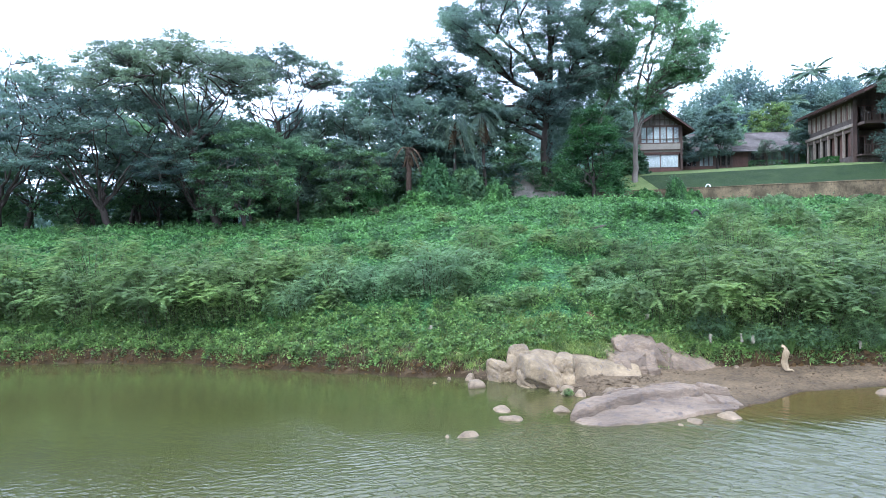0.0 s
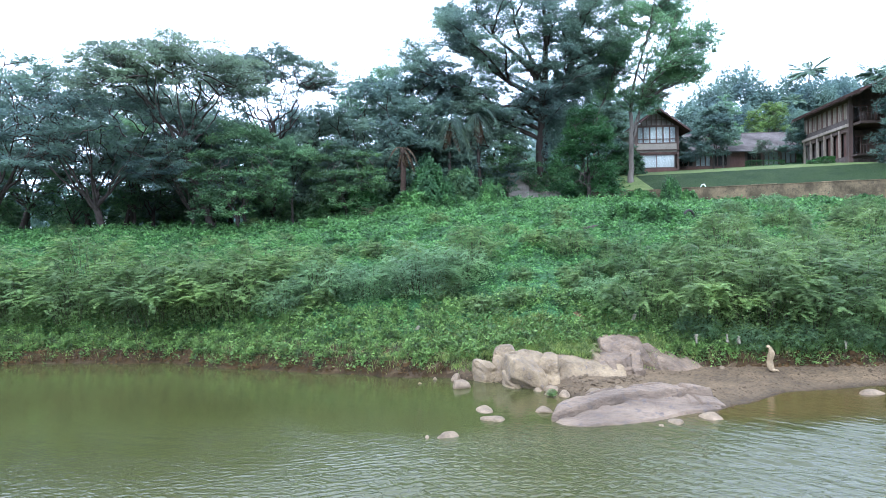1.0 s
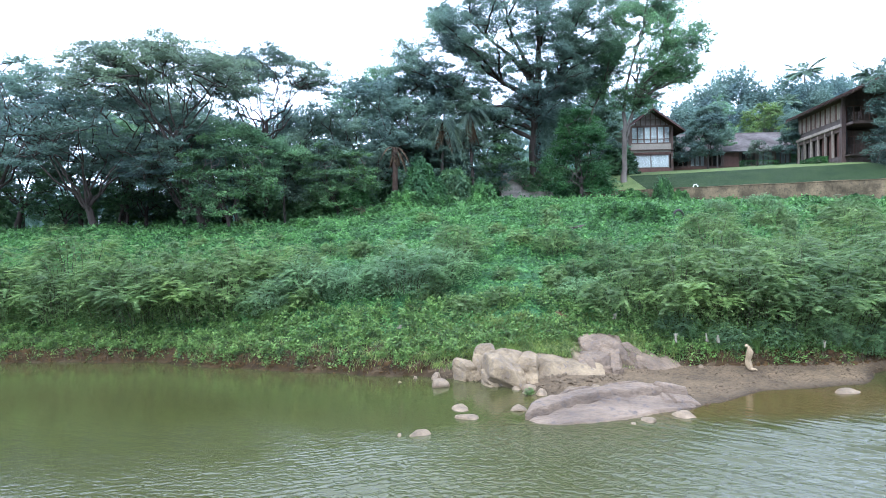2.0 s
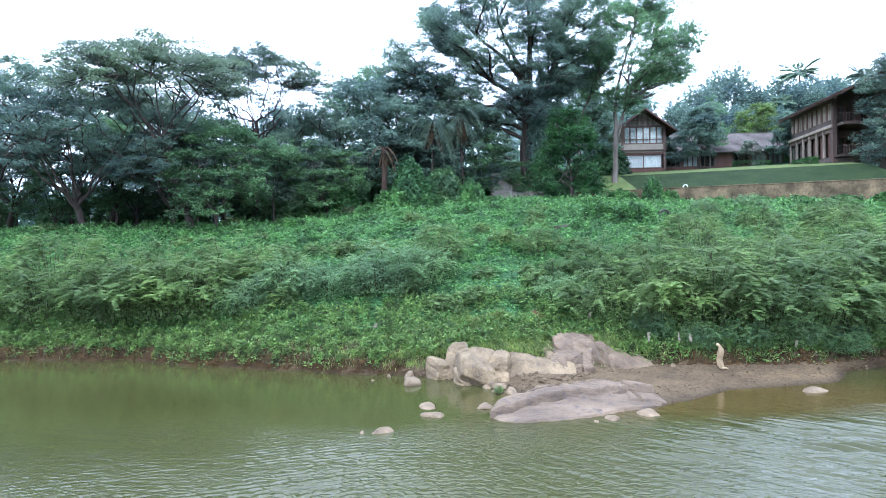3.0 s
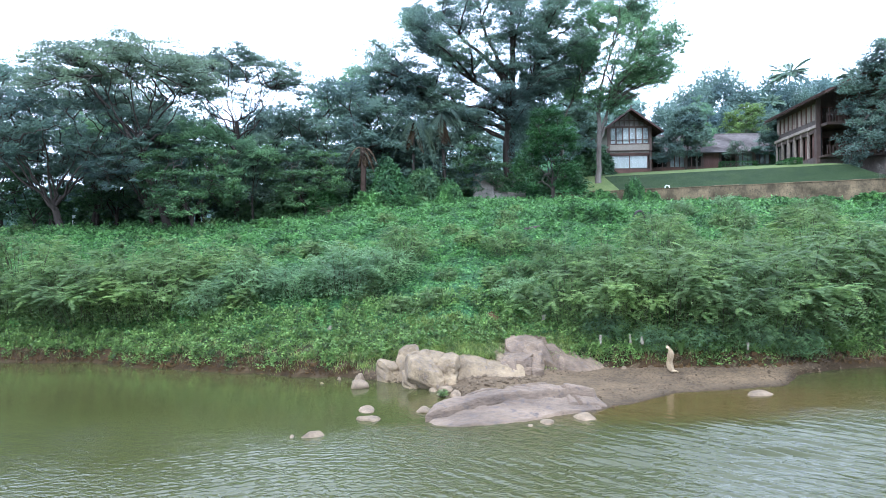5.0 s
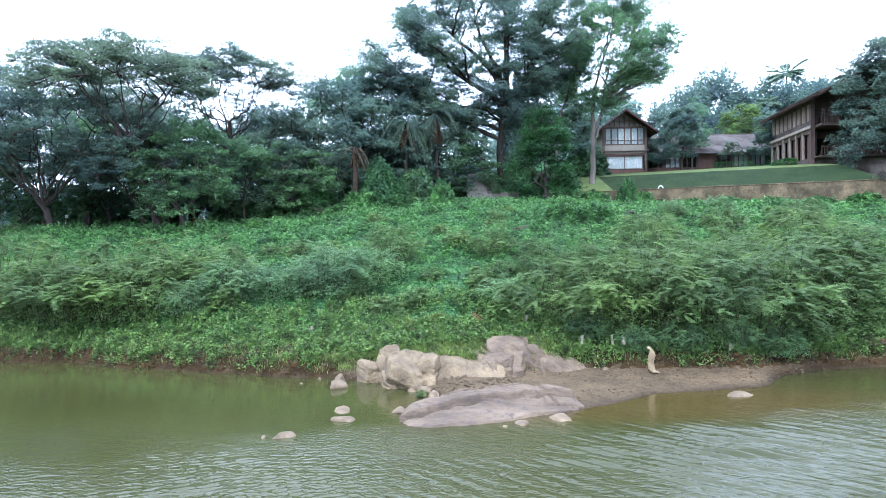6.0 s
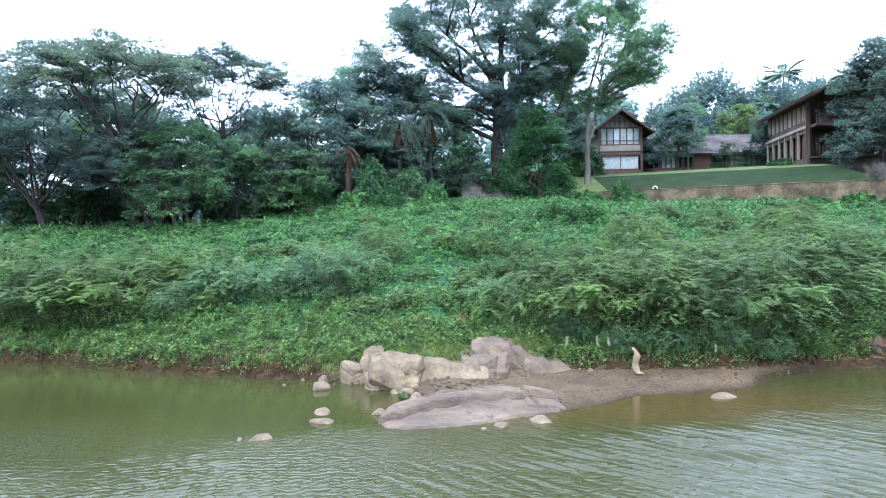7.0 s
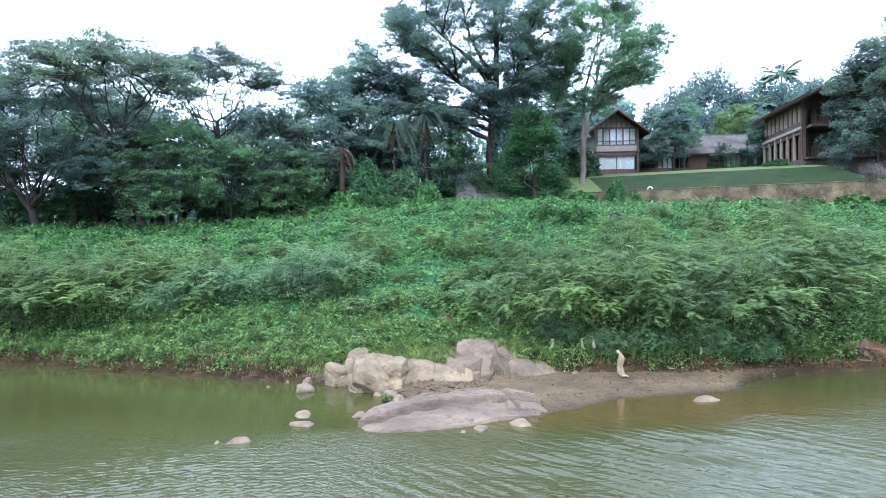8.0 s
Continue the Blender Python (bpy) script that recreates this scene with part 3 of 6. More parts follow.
x, y = scatter(rng, -42, 50, 28, 74, 900000, lambda x, y: vine_land(x, y) & (rng.random(len(x)) < np.interp(y, [28, 34, 44, 56, 70], [0.42, 0.42, 0.4, 0.24, 0.1])))
n = len(x)
heap = np.clip(lumps(x, y, 1.6, 31, 3), -0.2, 1)
size = np.interp(y, [28, 40, 60], [0.11, 0.16, 0.26]) * rng.uniform(0.7, 1.35, n)
lift = 0.03 + 0.5 * np.clip(heap, 0, 1) * rng.random(n) + rng.exponential(0.05, n)
leaf_carpet("vine_cover", "dense carpet of green creeping vine on the slope", rng, x, y, lift, size, M_VINE, 0.6, False)
x, y = scatter(rng, -42, 46, 29, 66, 9000, lambda x, y: vine_land(x, y) & (lumps(x, y, 3.0, 34, 2) > -0.35) & (rng.random(len(x)) < np.interp(y, [29, 40, 66], [1.0, 0.55, 0.2])))
k = len(x)
leaf_clumps("vine_humps", "rounded humps of bright green creeping vine on the slope", rng, x, y, np.interp(y, [30, 60], [0.5, 1.0]) * rng.uniform(0.5, 1.3, k), np.interp(y, [30, 60], [0.34, 0.6]) * rng.uniform(0.5, 1.5, k), 58, np.interp(y, [29, 60], [0.1, 0.22]), M_VINE)

# worn red earth: the strip above the boulders, and the slip downstream
for px, py, tag in ((np.linspace(6.2, 9.0, 60), np.linspace(28.4, 32.4, 70), "worn strip of red earth down the bank"), (np.linspace(22.5, 27.5, 70), np.linspace(28.0, 30.6, 50), "slipped patch of red earth on the bank")):
    gx, gy = np.meshgrid(px, py)
    v = np.stack([gx, gy, land(gx, gy) + 0.035], -1).reshape(-1, 3)
    i, j = np.meshgrid(np.arange(len(py) - 1), np.arange(len(px) - 1), indexing="ij")
    f = np.stack([i * len(px) + j, i * len(px) + j + 1, (i + 1) * len(px) + j + 1, (i + 1) * len(px) + j], -1).reshape(-1, 4)
    f = f[bare(v[f[:, 0], 0], v[f[:, 0], 1])]
    tagged(quads("bare_earth", v, f, M_PATH, None, True), tag, "earth", kind="structure")

# herbs with small bright leaves along the foot of the slope, hanging over the cut bank
def herb_land(x, y):
    return in_sight(x, y) & ~bare(x, y) & (y - foot(x) > 0.12 + 0.25 * lumps(x, y, 0.8, 41)) & (y - foot(x) < 5 + 1.5 * lumps(x, y, 2, 42)) & ((x < 2.2) | (x > 10.5) | (y > 28.0))


x, y = scatter(rng, -26, 32, 26, 38, 8000, lambda x, y: herb_land(x, y) & (lumps(x, y, 0.9, 43) > -0.3))
k = len(x)
leaf_clumps("bank_herbs", "leafy bright green weeds in clumps along the river bank", rng, x, y, rng.uniform(0.16, 0.4, k), rng.uniform(0.15, 0.75, k), 64, rng.uniform(0.075, 0.135, k), M_HERB, 0.7)
x, y = scatter(rng, -26, 32, 26, 37, 1500, lambda x, y: herb_land(x, y) & (lumps(x, y, 1.7, 53) > 0.0))
k = len(x)
leaf_clumps("bright_herbs", "fresh yellow-green weeds among the others on the bank", rng, x, y, rng.uniform(0.16, 0.38, k), rng.uniform(0.2, 0.55, k), 56, rng.uniform(0.06, 0.11, k), M_HERB_BRIGHT, 0.65)
x, y = scatter(rng, -26, 32, 26, 36, 2600, lambda x, y: herb_land(x, y) & (rng.random(len(x)) < np.interp(y - foot(x), [0, 0.5, 1.5, 4], [0.75, 0.5, 0.16, 0.1])))
k = len(x)
leaf_clumps("dry_herbs", "withered straw-brown weeds along the edge of the bank", rng, x, y, rng.uniform(0.1, 0.28, k), rng.uniform(0.15, 0.45, k), 40, rng.uniform(0.05, 0.1, k), M_HERB_DRY, 0.45)


def grass_tufts(name, label, rng, cx, cy, blades, height, lean, width, material):
    """Tufts of curved blades, two faces a blade."""
    k = len(cx)
    x = np.repeat(cx, blades) + rng.normal(0, 0.09, k * blades)
    y = np.repeat(cy, blades) + rng.normal(0, 0.09, k * blades)
    n = len(x)
    z = land(x, y) - 0.02
    h = np.repeat(height * rng.uniform(0.6, 1.2, k), blades) * rng.uniform(0.55, 1.1, n)
    ang = rng.uniform(0, 2 * np.pi, n)
    out = np.stack([np.cos(ang), np.sin(ang) - 0.4, np.zeros(n)], -1) * (lean * h * rng.uniform(0.2, 1.1, n))[:, None]
    side = np.stack([-np.sin(ang), np.cos(ang), np.zeros(n)], -1) * width * 0.5
    p = np.stack([x, y, z], -1)
    rise = np.stack([np.zeros(n), np.zeros(n), h], -1)
    mid = p + rise * 0.62 + out * 0.35
    tip = p + rise * 0.92 + out
    v = np.stack([p - side, p + side, mid + side * 0.9, mid - side * 0.9, tip + side * 0.15, tip - side * 0.15], 1).reshape(-1, 3)
    i = np.arange(n)[:, None] * 6
    f = np.concatenate([i + np.array([[0, 1, 2, 3]]), i + np.array([[3, 2, 4, 5]])], 1).reshape(-1, 4)
    return tagged(quads(name, v, f, material), label, "grass", kind="stuff")


x, y = scatter(rng, -26, 32, 26, 36, 10000,
               lambda x, y: in_sight(x, y) & ~bare(x, y) & (y - foot(x) > 0.05) & (y - foot(x) < 3.6 + 1.5 * lumps(x, y, 2, 46)) & (lumps(x, y, 1.3, 47) > -0.25))
grass_tufts("bank_grass", "tufts of long green and straw-coloured grass on the bank", rng, x, y, 9, 0.27, 1.05, 0.018, M_GRASS)


x, y = scatter(rng, -2, 11.5, 26.5, 33, 12500, lambda x, y: ~bare(x, y) & (y - foot(x) > -0.25) & (y - foot(x) < 3.5 + 1.4 * lumps(x, y, 1.5, 48)) & (rng.random(len(x)) < np.interp(x, [-2, 2, 4, 9, 11.5], [0.15, 0.5, 1, 0.9, 0.2])) & (lumps(x, y, 0.8, 49) > -0.2))
grass_tufts("pale_grass", "pale yellow-green grass above the boulders", rng, x, y, 9, 0.25, 1.1, 0.022, M_GRASS_PALE)


# ---------------------------------------------------------------- shrubs
def spray_leaves(rng, start, way, length, pairs, leaflet, droop=0.25):
    """One flat feathery spray: leaflets in pairs along an arching stalk."""
    t = np.linspace(0.12, 1, pairs)
    way = way / np.linalg.norm(way)
    pts = start + way * (t * length)[:, None]
    pts[:, 2] -= droop * length * t ** 2
    side = np.cross(way, (0, 0, 1.0))
    side /= max(np.linalg.norm(side), 1e-6)
    p = np.repeat(pts, 2, 0)
    sgn = np.tile([1.0, -1.0], pairs)
    axis = sgn[:, None] * side * 0.85 + way * 0.45 + np.array([0, 0, -0.12]) + rng.normal(0, 0.12, (2 * pairs, 3))
    up = np.array([[0, 0, 1.0]]) + way * 0.4 + rng.normal(0, 0.18, (2 * pairs, 3))
    size = leaflet * np.repeat(np.sin(np.pi * (0.12 + 0.8 * t)) ** 0.5, 2)
    return p, axis, up, size


def shrub(name, label, rng, reach, height, stems, sprays, leaflet, material, flat=1.0, pairs=9, inner=75):
    """A many-stemmed arching shrub with layered feathery sprays."""
    ob = thing(name)
    wood, leaves = [], []
    for s in range(stems):
        ang = rng.uniform(0, 2 * np.pi)
        r = reach * np.sqrt(rng.uniform(0.05, 1))
        top = np.array([r * np.cos(ang), r * np.sin(ang), height * (1 - 0.72 * (r / reach) ** 2) * rng.uniform(0.75, 1.08)])
        root = np.array([0.45 * r * np.cos(ang), 0.45 * r * np.sin(ang), -0.15])
        line = curve_line(root, top, 0.22 * height, 7, rng, 0.03)
        wood.append(tube(line, np.linspace(0.015, 0.003, 7), 3))
        for k in range(sprays):
            t = rng.uniform(0.12, 1.0) ** 0.75
            i = t * 6
            a, b = line[int(i)], line[min(int(i) + 1, 6)]
            start = a + (b - a) * (i - int(i))
            turn = ang + rng.normal(0, 0.9)
            way = np.array([np.cos(turn), np.sin(turn), rng.normal(0.12, 0.22) * flat])
            leaves.append(spray_leaves(rng, start, way, rng.uniform(0.45, 1.2) * 0.33 * reach, pairs, leaflet))
    v, f = gather(wood)
    tagged(quads("woody_base", v, f, M_TWIG, ob), kind="stuff")
    # leafy heart of the shrub
    m = stems * inner
    w = unit(rng.normal(0, 1, (m, 3)) * np.array([1, 1, 0.8])) * (rng.random(m) ** 0.4)[:, None]
    w[:, 2] = np.abs(w[:, 2])
    heart = w * np.array([reach * 0.95, reach * 0.95, height * 0.92]) * (1 + 0.2 * lumps(w[:, 0] * 3, w[:, 1] * 3 + w[:, 2], 0.7, 5))[:, None]
    leaves.append((heart, unit(w * np.array([1, 1, 0.2]) + rng.normal(0, 0.5, (m, 3)) * np.array([1, 1, 0.7])), np.array([[0, 0, 0.7]]) + unit(w) * 0.9 + rng.normal(0, 0.35, (m, 3)), leaflet * rng.uniform(0.6, 1.0, m)))
    p, axis, up, size = (np.concatenate(c) for c in zip(*leaves))
    v, f = leaf_points(p, axis, up, size, size * 0.42)
    quads("foliage", v, f, material, ob)
    return tagged(ob, label, "shrub")


def leafy_mound(name, label, rng, rx, ry, height, n, leaf, material, hang=0.3, category="vine", uneven=0.28):
    """A heap of growth smothered by creeper: leaves over an uneven dome, on a core of stems."""
    ob = thing(name)
    u = rng.normal(0, 1, (n, 3))
    u[:, 2] = np.abs(u[:, 2])
    u = unit(u)
    bump = 1 + uneven * lumps(u[:, 0] * 3 + 7, u[:, 1] * 3 + u[:, 2] * 2, 0.8, int(rng.integers(1e6)), 3)
    r = bump * rng.uniform(0.82, 1.06, n)
    p = u * r[:, None] * np.array([rx, ry, height])
    axis = unit(u + np.array([0, 0, -1]) * hang * 2 + rng.normal(0, 0.55, (n, 3)))
    up = u + rng.normal(0, 0.45, (n, 3)) + np.array([0, 0, 0.4])
    size = leaf * rng.uniform(0.65, 1.4, n)
    v, f = leaf_points(p, axis, up, size, size * rng.uniform(0.7, 1.0, n))
    quads("foliage", v, f, material, ob)
    wood = []
    for k in range(14):
        a = rng.uniform(0, 2 * np.pi)
        tip = np.array([np.cos(a) * rx, np.sin(a) * ry, 0]) * rng.uniform(0.2, 0.75) + np.array([0, 0, height * rng.uniform(0.5, 0.85)])
        wood.append(tube(curve_line((tip[0] * 0.4, tip[1] * 0.4, -0.2), tip, 0.1 * height, 6, rng, 0.05), np.linspace(0.06, 0.015, 6), 5))
    v, f = gather(wood)
    tagged(quads("woody_base", v, f, M_TWIG, ob), kind="stuff")
    return tagged(ob, label, category)


def plant(source, x, y, turn=0.0, size=1.0, sink=0.05, tilt=0.0, tall=1.0):
    """A copy of a plant, set on the ground at x, y."""
    m = pose(x, y, float(land(x, y)) - sink, 0, tilt, turn) @ Matrix.Diagonal((size, size, size * tall, 1))
    return copy_thing(source, m)


def settle(source, x, y, turn=0.0, size=1.0, sink=0.05, tall=1.0):
    """Moves the first plant of a kind itself to x, y."""
    source.matrix_basis = pose(x, y, float(land(x, y)) - sink, 0, 0, turn) @ Matrix.Diagonal((size, size, size * tall, 1))


S = [shrub("shrub", "feathery light green arching shrub on the river bank", np.random.default_rng(50 + i), 1.95, 2.4, 48, 15, 0.108, M_SHRUB, 1.15, 10, 60) for i in range(3)]
SG = shrub("shrub", "grey-green bushy shrub with fine leaves on the bank", np.random.default_rng(60), 1.5, 1.6, 46, 13, 0.1, M_SHRUB_GREY, 2.0, 8, 100)
for ob in S:
    tagged(ob, group="feathery shrubs on the bank")
tagged(SG, group="grey-green shrubs on the bank")
spots = [
    # upstream mass
    (-21, 36.9, 1.3), (-18.0, 36.4, 1.3), (-15.6, 36.9, 1.4), (-13.4, 36.1, 1.25), (-11.2, 36.0, 1.15), (-9.3, 35.3, 1.05), (-8.6, 37.6, 1.1),
    (-23.8, 38.2, 1.25), (-18.6, 39.2, 1.25), (-13, 39.2, 1.1), (-6.3, 37.2, 0.95), (-24.5, 36.0, 1.0),
    # downstream mass, leaning over the sandbank
    (10.5, 30.4, 0.95), (12.6, 29.6, 1.05), (14.8, 29.3, 1.15), (17.0, 28.9, 1.2), (19.2, 29.2, 1.3), (21.4, 30.2, 1.3), (16.0, 31.8, 1.15),
    (18.6, 32.6, 1.1), (23.6, 31.6, 1.3), (13.6, 33.0, 0.95), (21.3, 34.4, 1.1), (25.5, 33.8, 1.25), (11.4, 34.6, 0.8), (28.0, 35.5, 1.2),
    # scattered up the slope
    (17.5, 38.5, 0.85), (23.0, 39.5, 0.9), (28.0, 42.0, 1.0), (20.0, 44.0, 0.6), (26.0, 48.0, 0.65), (32.0, 49.0, 0.85), (3.2, 38.8, 0.75), (9.0, 39.5, 0.6), (34, 53, 0.65), (24, 52, 0.45),
]
for i, (x, y, s) in enumerate(spots):
    put = settle if i < 3 else plant
    put(S[i % 3], x, y, turn=(i * 137) % 360, size=s)
for i, (x, y, s) in enumerate([(-2.5, 35.2, 1.25), (0.3, 35.0, 1.4), (-4.8, 35.4, 1.15), (8.8, 31.8, 0.8), (2.2, 35.8, 1.1), (-6.6, 34.2, 0.9), (24.5, 54.5, 0.7), (29.5, 57.5, 0.75), (12.0, 28.6, 0.6), (15.6, 27.6, 0.62), (17.6, 27.5, 0.65), (19.6, 27.9, 0.7), (13.7, 27.7, 0.55)]):
    (settle if i < 1 else plant)(SG, x, y, turn=(i * 97) % 360, size=s)


weed = shrub("weed_clump", "clump of tall light green weeds among the creeper", np.random.default_rng(62), 0.6, 0.75, 15, 6, 0.135, M_SHRUB, 1.5, 5, 45)
tagged(weed, category="weeds", group="weed clumps on the slope")
rng = np.random.default_rng(63)
wx, wy = scatter(rng, -30, 40, 29, 58, 900, lambda x, y: in_sight(x, y) & (y - foot(x) > 1.2) & (y < wall_line(x) - 1) & (lumps(x, y, 4, 64) > -0.25) & (rng.random(len(x)) < np.interp(y, [30, 36, 42, 58], [0.24, 0.22, 0.10, 0.05])))
for i in range(len(wx)):
    (settle if i == 0 else plant)(weed, float(wx[i]), float(wy[i]), float(rng.uniform(0, 360)), float(rng.uniform(0.6, 1.5)))


def reed_clump(seed, blades, height):
    """A clump of long strap leaves that arch over."""
    rng = np.random.default_rng(seed)
    ob = thing("reed_clump")
    for k in range(blades):
        a, h = rng.uniform(0, 2 * np.pi), height * rng.uniform(0.6, 1.1)
        t = np.linspace(0, 1, 6)
        out = h * rng.uniform(0.15, 0.65)
        line = np.stack([np.cos(a) * (0.08 + out * t ** 1.8), np.sin(a) * (0.08 + out * t ** 1.8), h * (t - 0.35 * t ** 2.5)], -1)
        side = np.array([-np.sin(a), np.cos(a), 0]) * 0.5 * np.interp(t, [0, 0.4, 1], [0.02, 0.032, 0.004])[:, None]
        v = np.stack([line - side, line + side], 1).reshape(-1, 3)
        f = np.array([[2 * i, 2 * i + 1, 2 * i + 3, 2 * i + 2] for i in range(5)])
        quads("blade", v, f, M_GRASS, ob, True)
    return tagged(ob, "clump of long green arching reed leaves", "reeds", "reed clumps on the bank")


reeds = reed_clump(66, 46, 1.3)
for i, (x, y, s) in enumerate([(-6.3, 33.0, 1.1), (-5.6, 33.3, 0.9), (-4.4, 30.6, 0.8), (0.9, 31.4, 0.8), (-7.4, 33.8, 1.0), (19.3, 27.5, 0.8), (21.6, 28.5, 0.9), (22.6, 28.8, 0.8), (26.4, 29.2, 1.0), (14.6, 27.0, 0.7), (23.5, 30.2, 0.9)]):
    (settle if i == 0 else plant)(reeds, x, y, turn=(i * 77) % 360, size=s)


# ---------------------------------------------------------------- trees
def nearest_joint(joints, e, root):
    """The joint from which a bough to e would grow: close by, and nearer to the trunk than e."""
    gap = np.linalg.norm(joints - e, axis=1)
    inward = np.linalg.norm(joints - root, axis=1) - np.linalg.norm(e - root)
    return joints[int(np.argmin(gap + 3.0 * np.clip(inward + 0.35 * gap, 0, None)))]


def pad_leaves(rng, c, r, flat, m, leaf):
    """Leaves of one spray of a crown: small clumps, thick above and thin below, with gaps between them."""
    k = max(4, m // 42)
    hub = unit(rng.normal(0, 1, (k, 3))) * (rng.random(k) ** 0.42)[:, None] * r * np.array([1, 1, flat])
    hub[:, 2] -= 0.10 * r * (np.hypot(hub[:, 0], hub[:, 1]) / r) ** 2
    own = r * 0.41 * rng.uniform(0.55, 1.35, k)
    who = rng.integers(0, k, m)
    w = unit(rng.normal(0, 1, (m, 3))) * (rng.random(m) ** 0.4)[:, None]
    w[:, 2] = np.where(w[:, 2] < 0, w[:, 2] * 0.45, w[:, 2] * 0.8) * min(1.0, flat + 0.3)
    p = c + hub[who] + w * own[who][:, None]
    out = unit(w * np.array([1, 1, 0.3]) + rng.normal(0, 0.45, (m, 3)) * np.array([1, 1, 0.6]) + np.array([0, 0, -0.12]))
    up = np.array([0, 0, 1.0]) + rng.normal(0, 0.38, (m, 3)) + 0.35 * w
    return p, out, up, leaf * rng.uniform(0.6, 1.4, m)


def tree(name, label, seed, height, trunk_r, fork, crown, pads, pad_r, flat, per_pad, leaf, leaf_mat, bark, limbs=5, fill=0.35, lean=(0, 0), sides=8, shift=0.0, spread=3, twigs=3):
    """A tapered trunk that forks into limbs, each limb carrying clouds of leaves. crown: half widths and lowest height of the crown."""
    rng = np.random.default_rng(seed)
    ob = thing(name)
    rx, ry, z0 = crown
    top = np.array([lean[0], lean[1], fork])
    trunk_line = curve_line((0, 0, -0.5), top, 0, 8, rng, 0.04 * fork / 4)
    wood = [tube(trunk_line, np.interp(np.linspace(0, 1, 8), [0, 0.1, 1], [trunk_r * 1.5, trunk_r, trunk_r * 0.72]), sides + 2)]
    ang = rng.uniform(0, 2 * np.pi, pads)
    rad = np.sqrt(rng.uniform(0, 1, pads))
    dome = np.sqrt(1 - 0.92 * rad ** 2.6)
    level = 1 - fill * rng.random(pads) ** 1.3
    c = np.stack([lean[0] + shift + rx * rad * np.cos(ang), lean[1] + ry * rad * np.sin(ang), z0 + (height - z0) * dome * level], -1)
    c[:, 2] += rng.normal(0, 0.03 * height, pads)
    main = rng.uniform(0, 2 * np.pi) + np.arange(limbs) * 2 * np.pi / limbs + rng.normal(0, 0.25, limbs)
    owner = np.argmin(np.abs((ang[:, None] - main[None] + np.pi) % (2 * np.pi) - np.pi), 1)
    leaf_p, leaf_a, leaf_u, leaf_s = [], [], [], []
    for k in range(limbs):
        mine = np.where(owner == k)[0]
        mine = mine[np.argsort(np.linalg.norm(c[mine] - top, axis=1))]
        if not len(mine):
            continue
        goal = c[mine].mean(0) * np.array([0.75, 0.75, 0.88])
        start = trunk_line[-1 - int(rng.integers(0, spread))]
        limb = curve_line(start, goal, -0.05 * height * rng.uniform(-0.3, 1), 9, rng, 0.007 * height)
        wood.append(tube(limb, np.linspace(trunk_r * 0.36, 0.035, 9), sides))
        joints = limb[3:]
        for i in mine:
            e = c[i] - np.array([0, 0, pad_r * flat * 0.5])
            a = nearest_joint(joints, e, top)
            span = np.linalg.norm(e - a)
            bough = curve_line(a, e, 0.06 * span * rng.uniform(-0.6, 1), 6, rng, 0.035 * span)
            wood.append(tube(bough, np.linspace(0.03 + 0.014 * span, 0.015, 6), 4))
            joints = np.concatenate([joints, bough[2:5]])
            r = pad_r * rng.uniform(0.7, 1.35)
            for j in range(twigs):
                w = rng.normal(0, 1, 3)
                w = w / np.linalg.norm(w) * r * np.array([0.8, 0.8, flat * 0.8])
                s = bough[int(rng.integers(3, 6))]
                wood.append(tube(curve_line(s, c[i] + w, 0.05 * r, 4, rng, 0.04 * r), np.linspace(trunk_r * 0.05, 0.012, 4), 3))
            m = int(per_pad * rng.uniform(0.7, 1.3) * (r / pad_r) ** 1.5)
            for store, got in zip((leaf_p, leaf_a, leaf_u, leaf_s), pad_leaves(rng, c[i], r, flat, m, leaf)):
                store.append(got)
    v, f = gather(wood)
    quads("trunk", v, f, bark, ob, True)
    p, a, u, s = (np.concatenate(q) for q in (leaf_p, leaf_a, leaf_u, leaf_s))
    v, f = leaf_points(p, a, u, s * 1.1, s * rng.uniform(0.45, 0.7, len(s)))
    quads("crown", v, f, leaf_mat, ob)
    return tagged(ob, label, "tree")


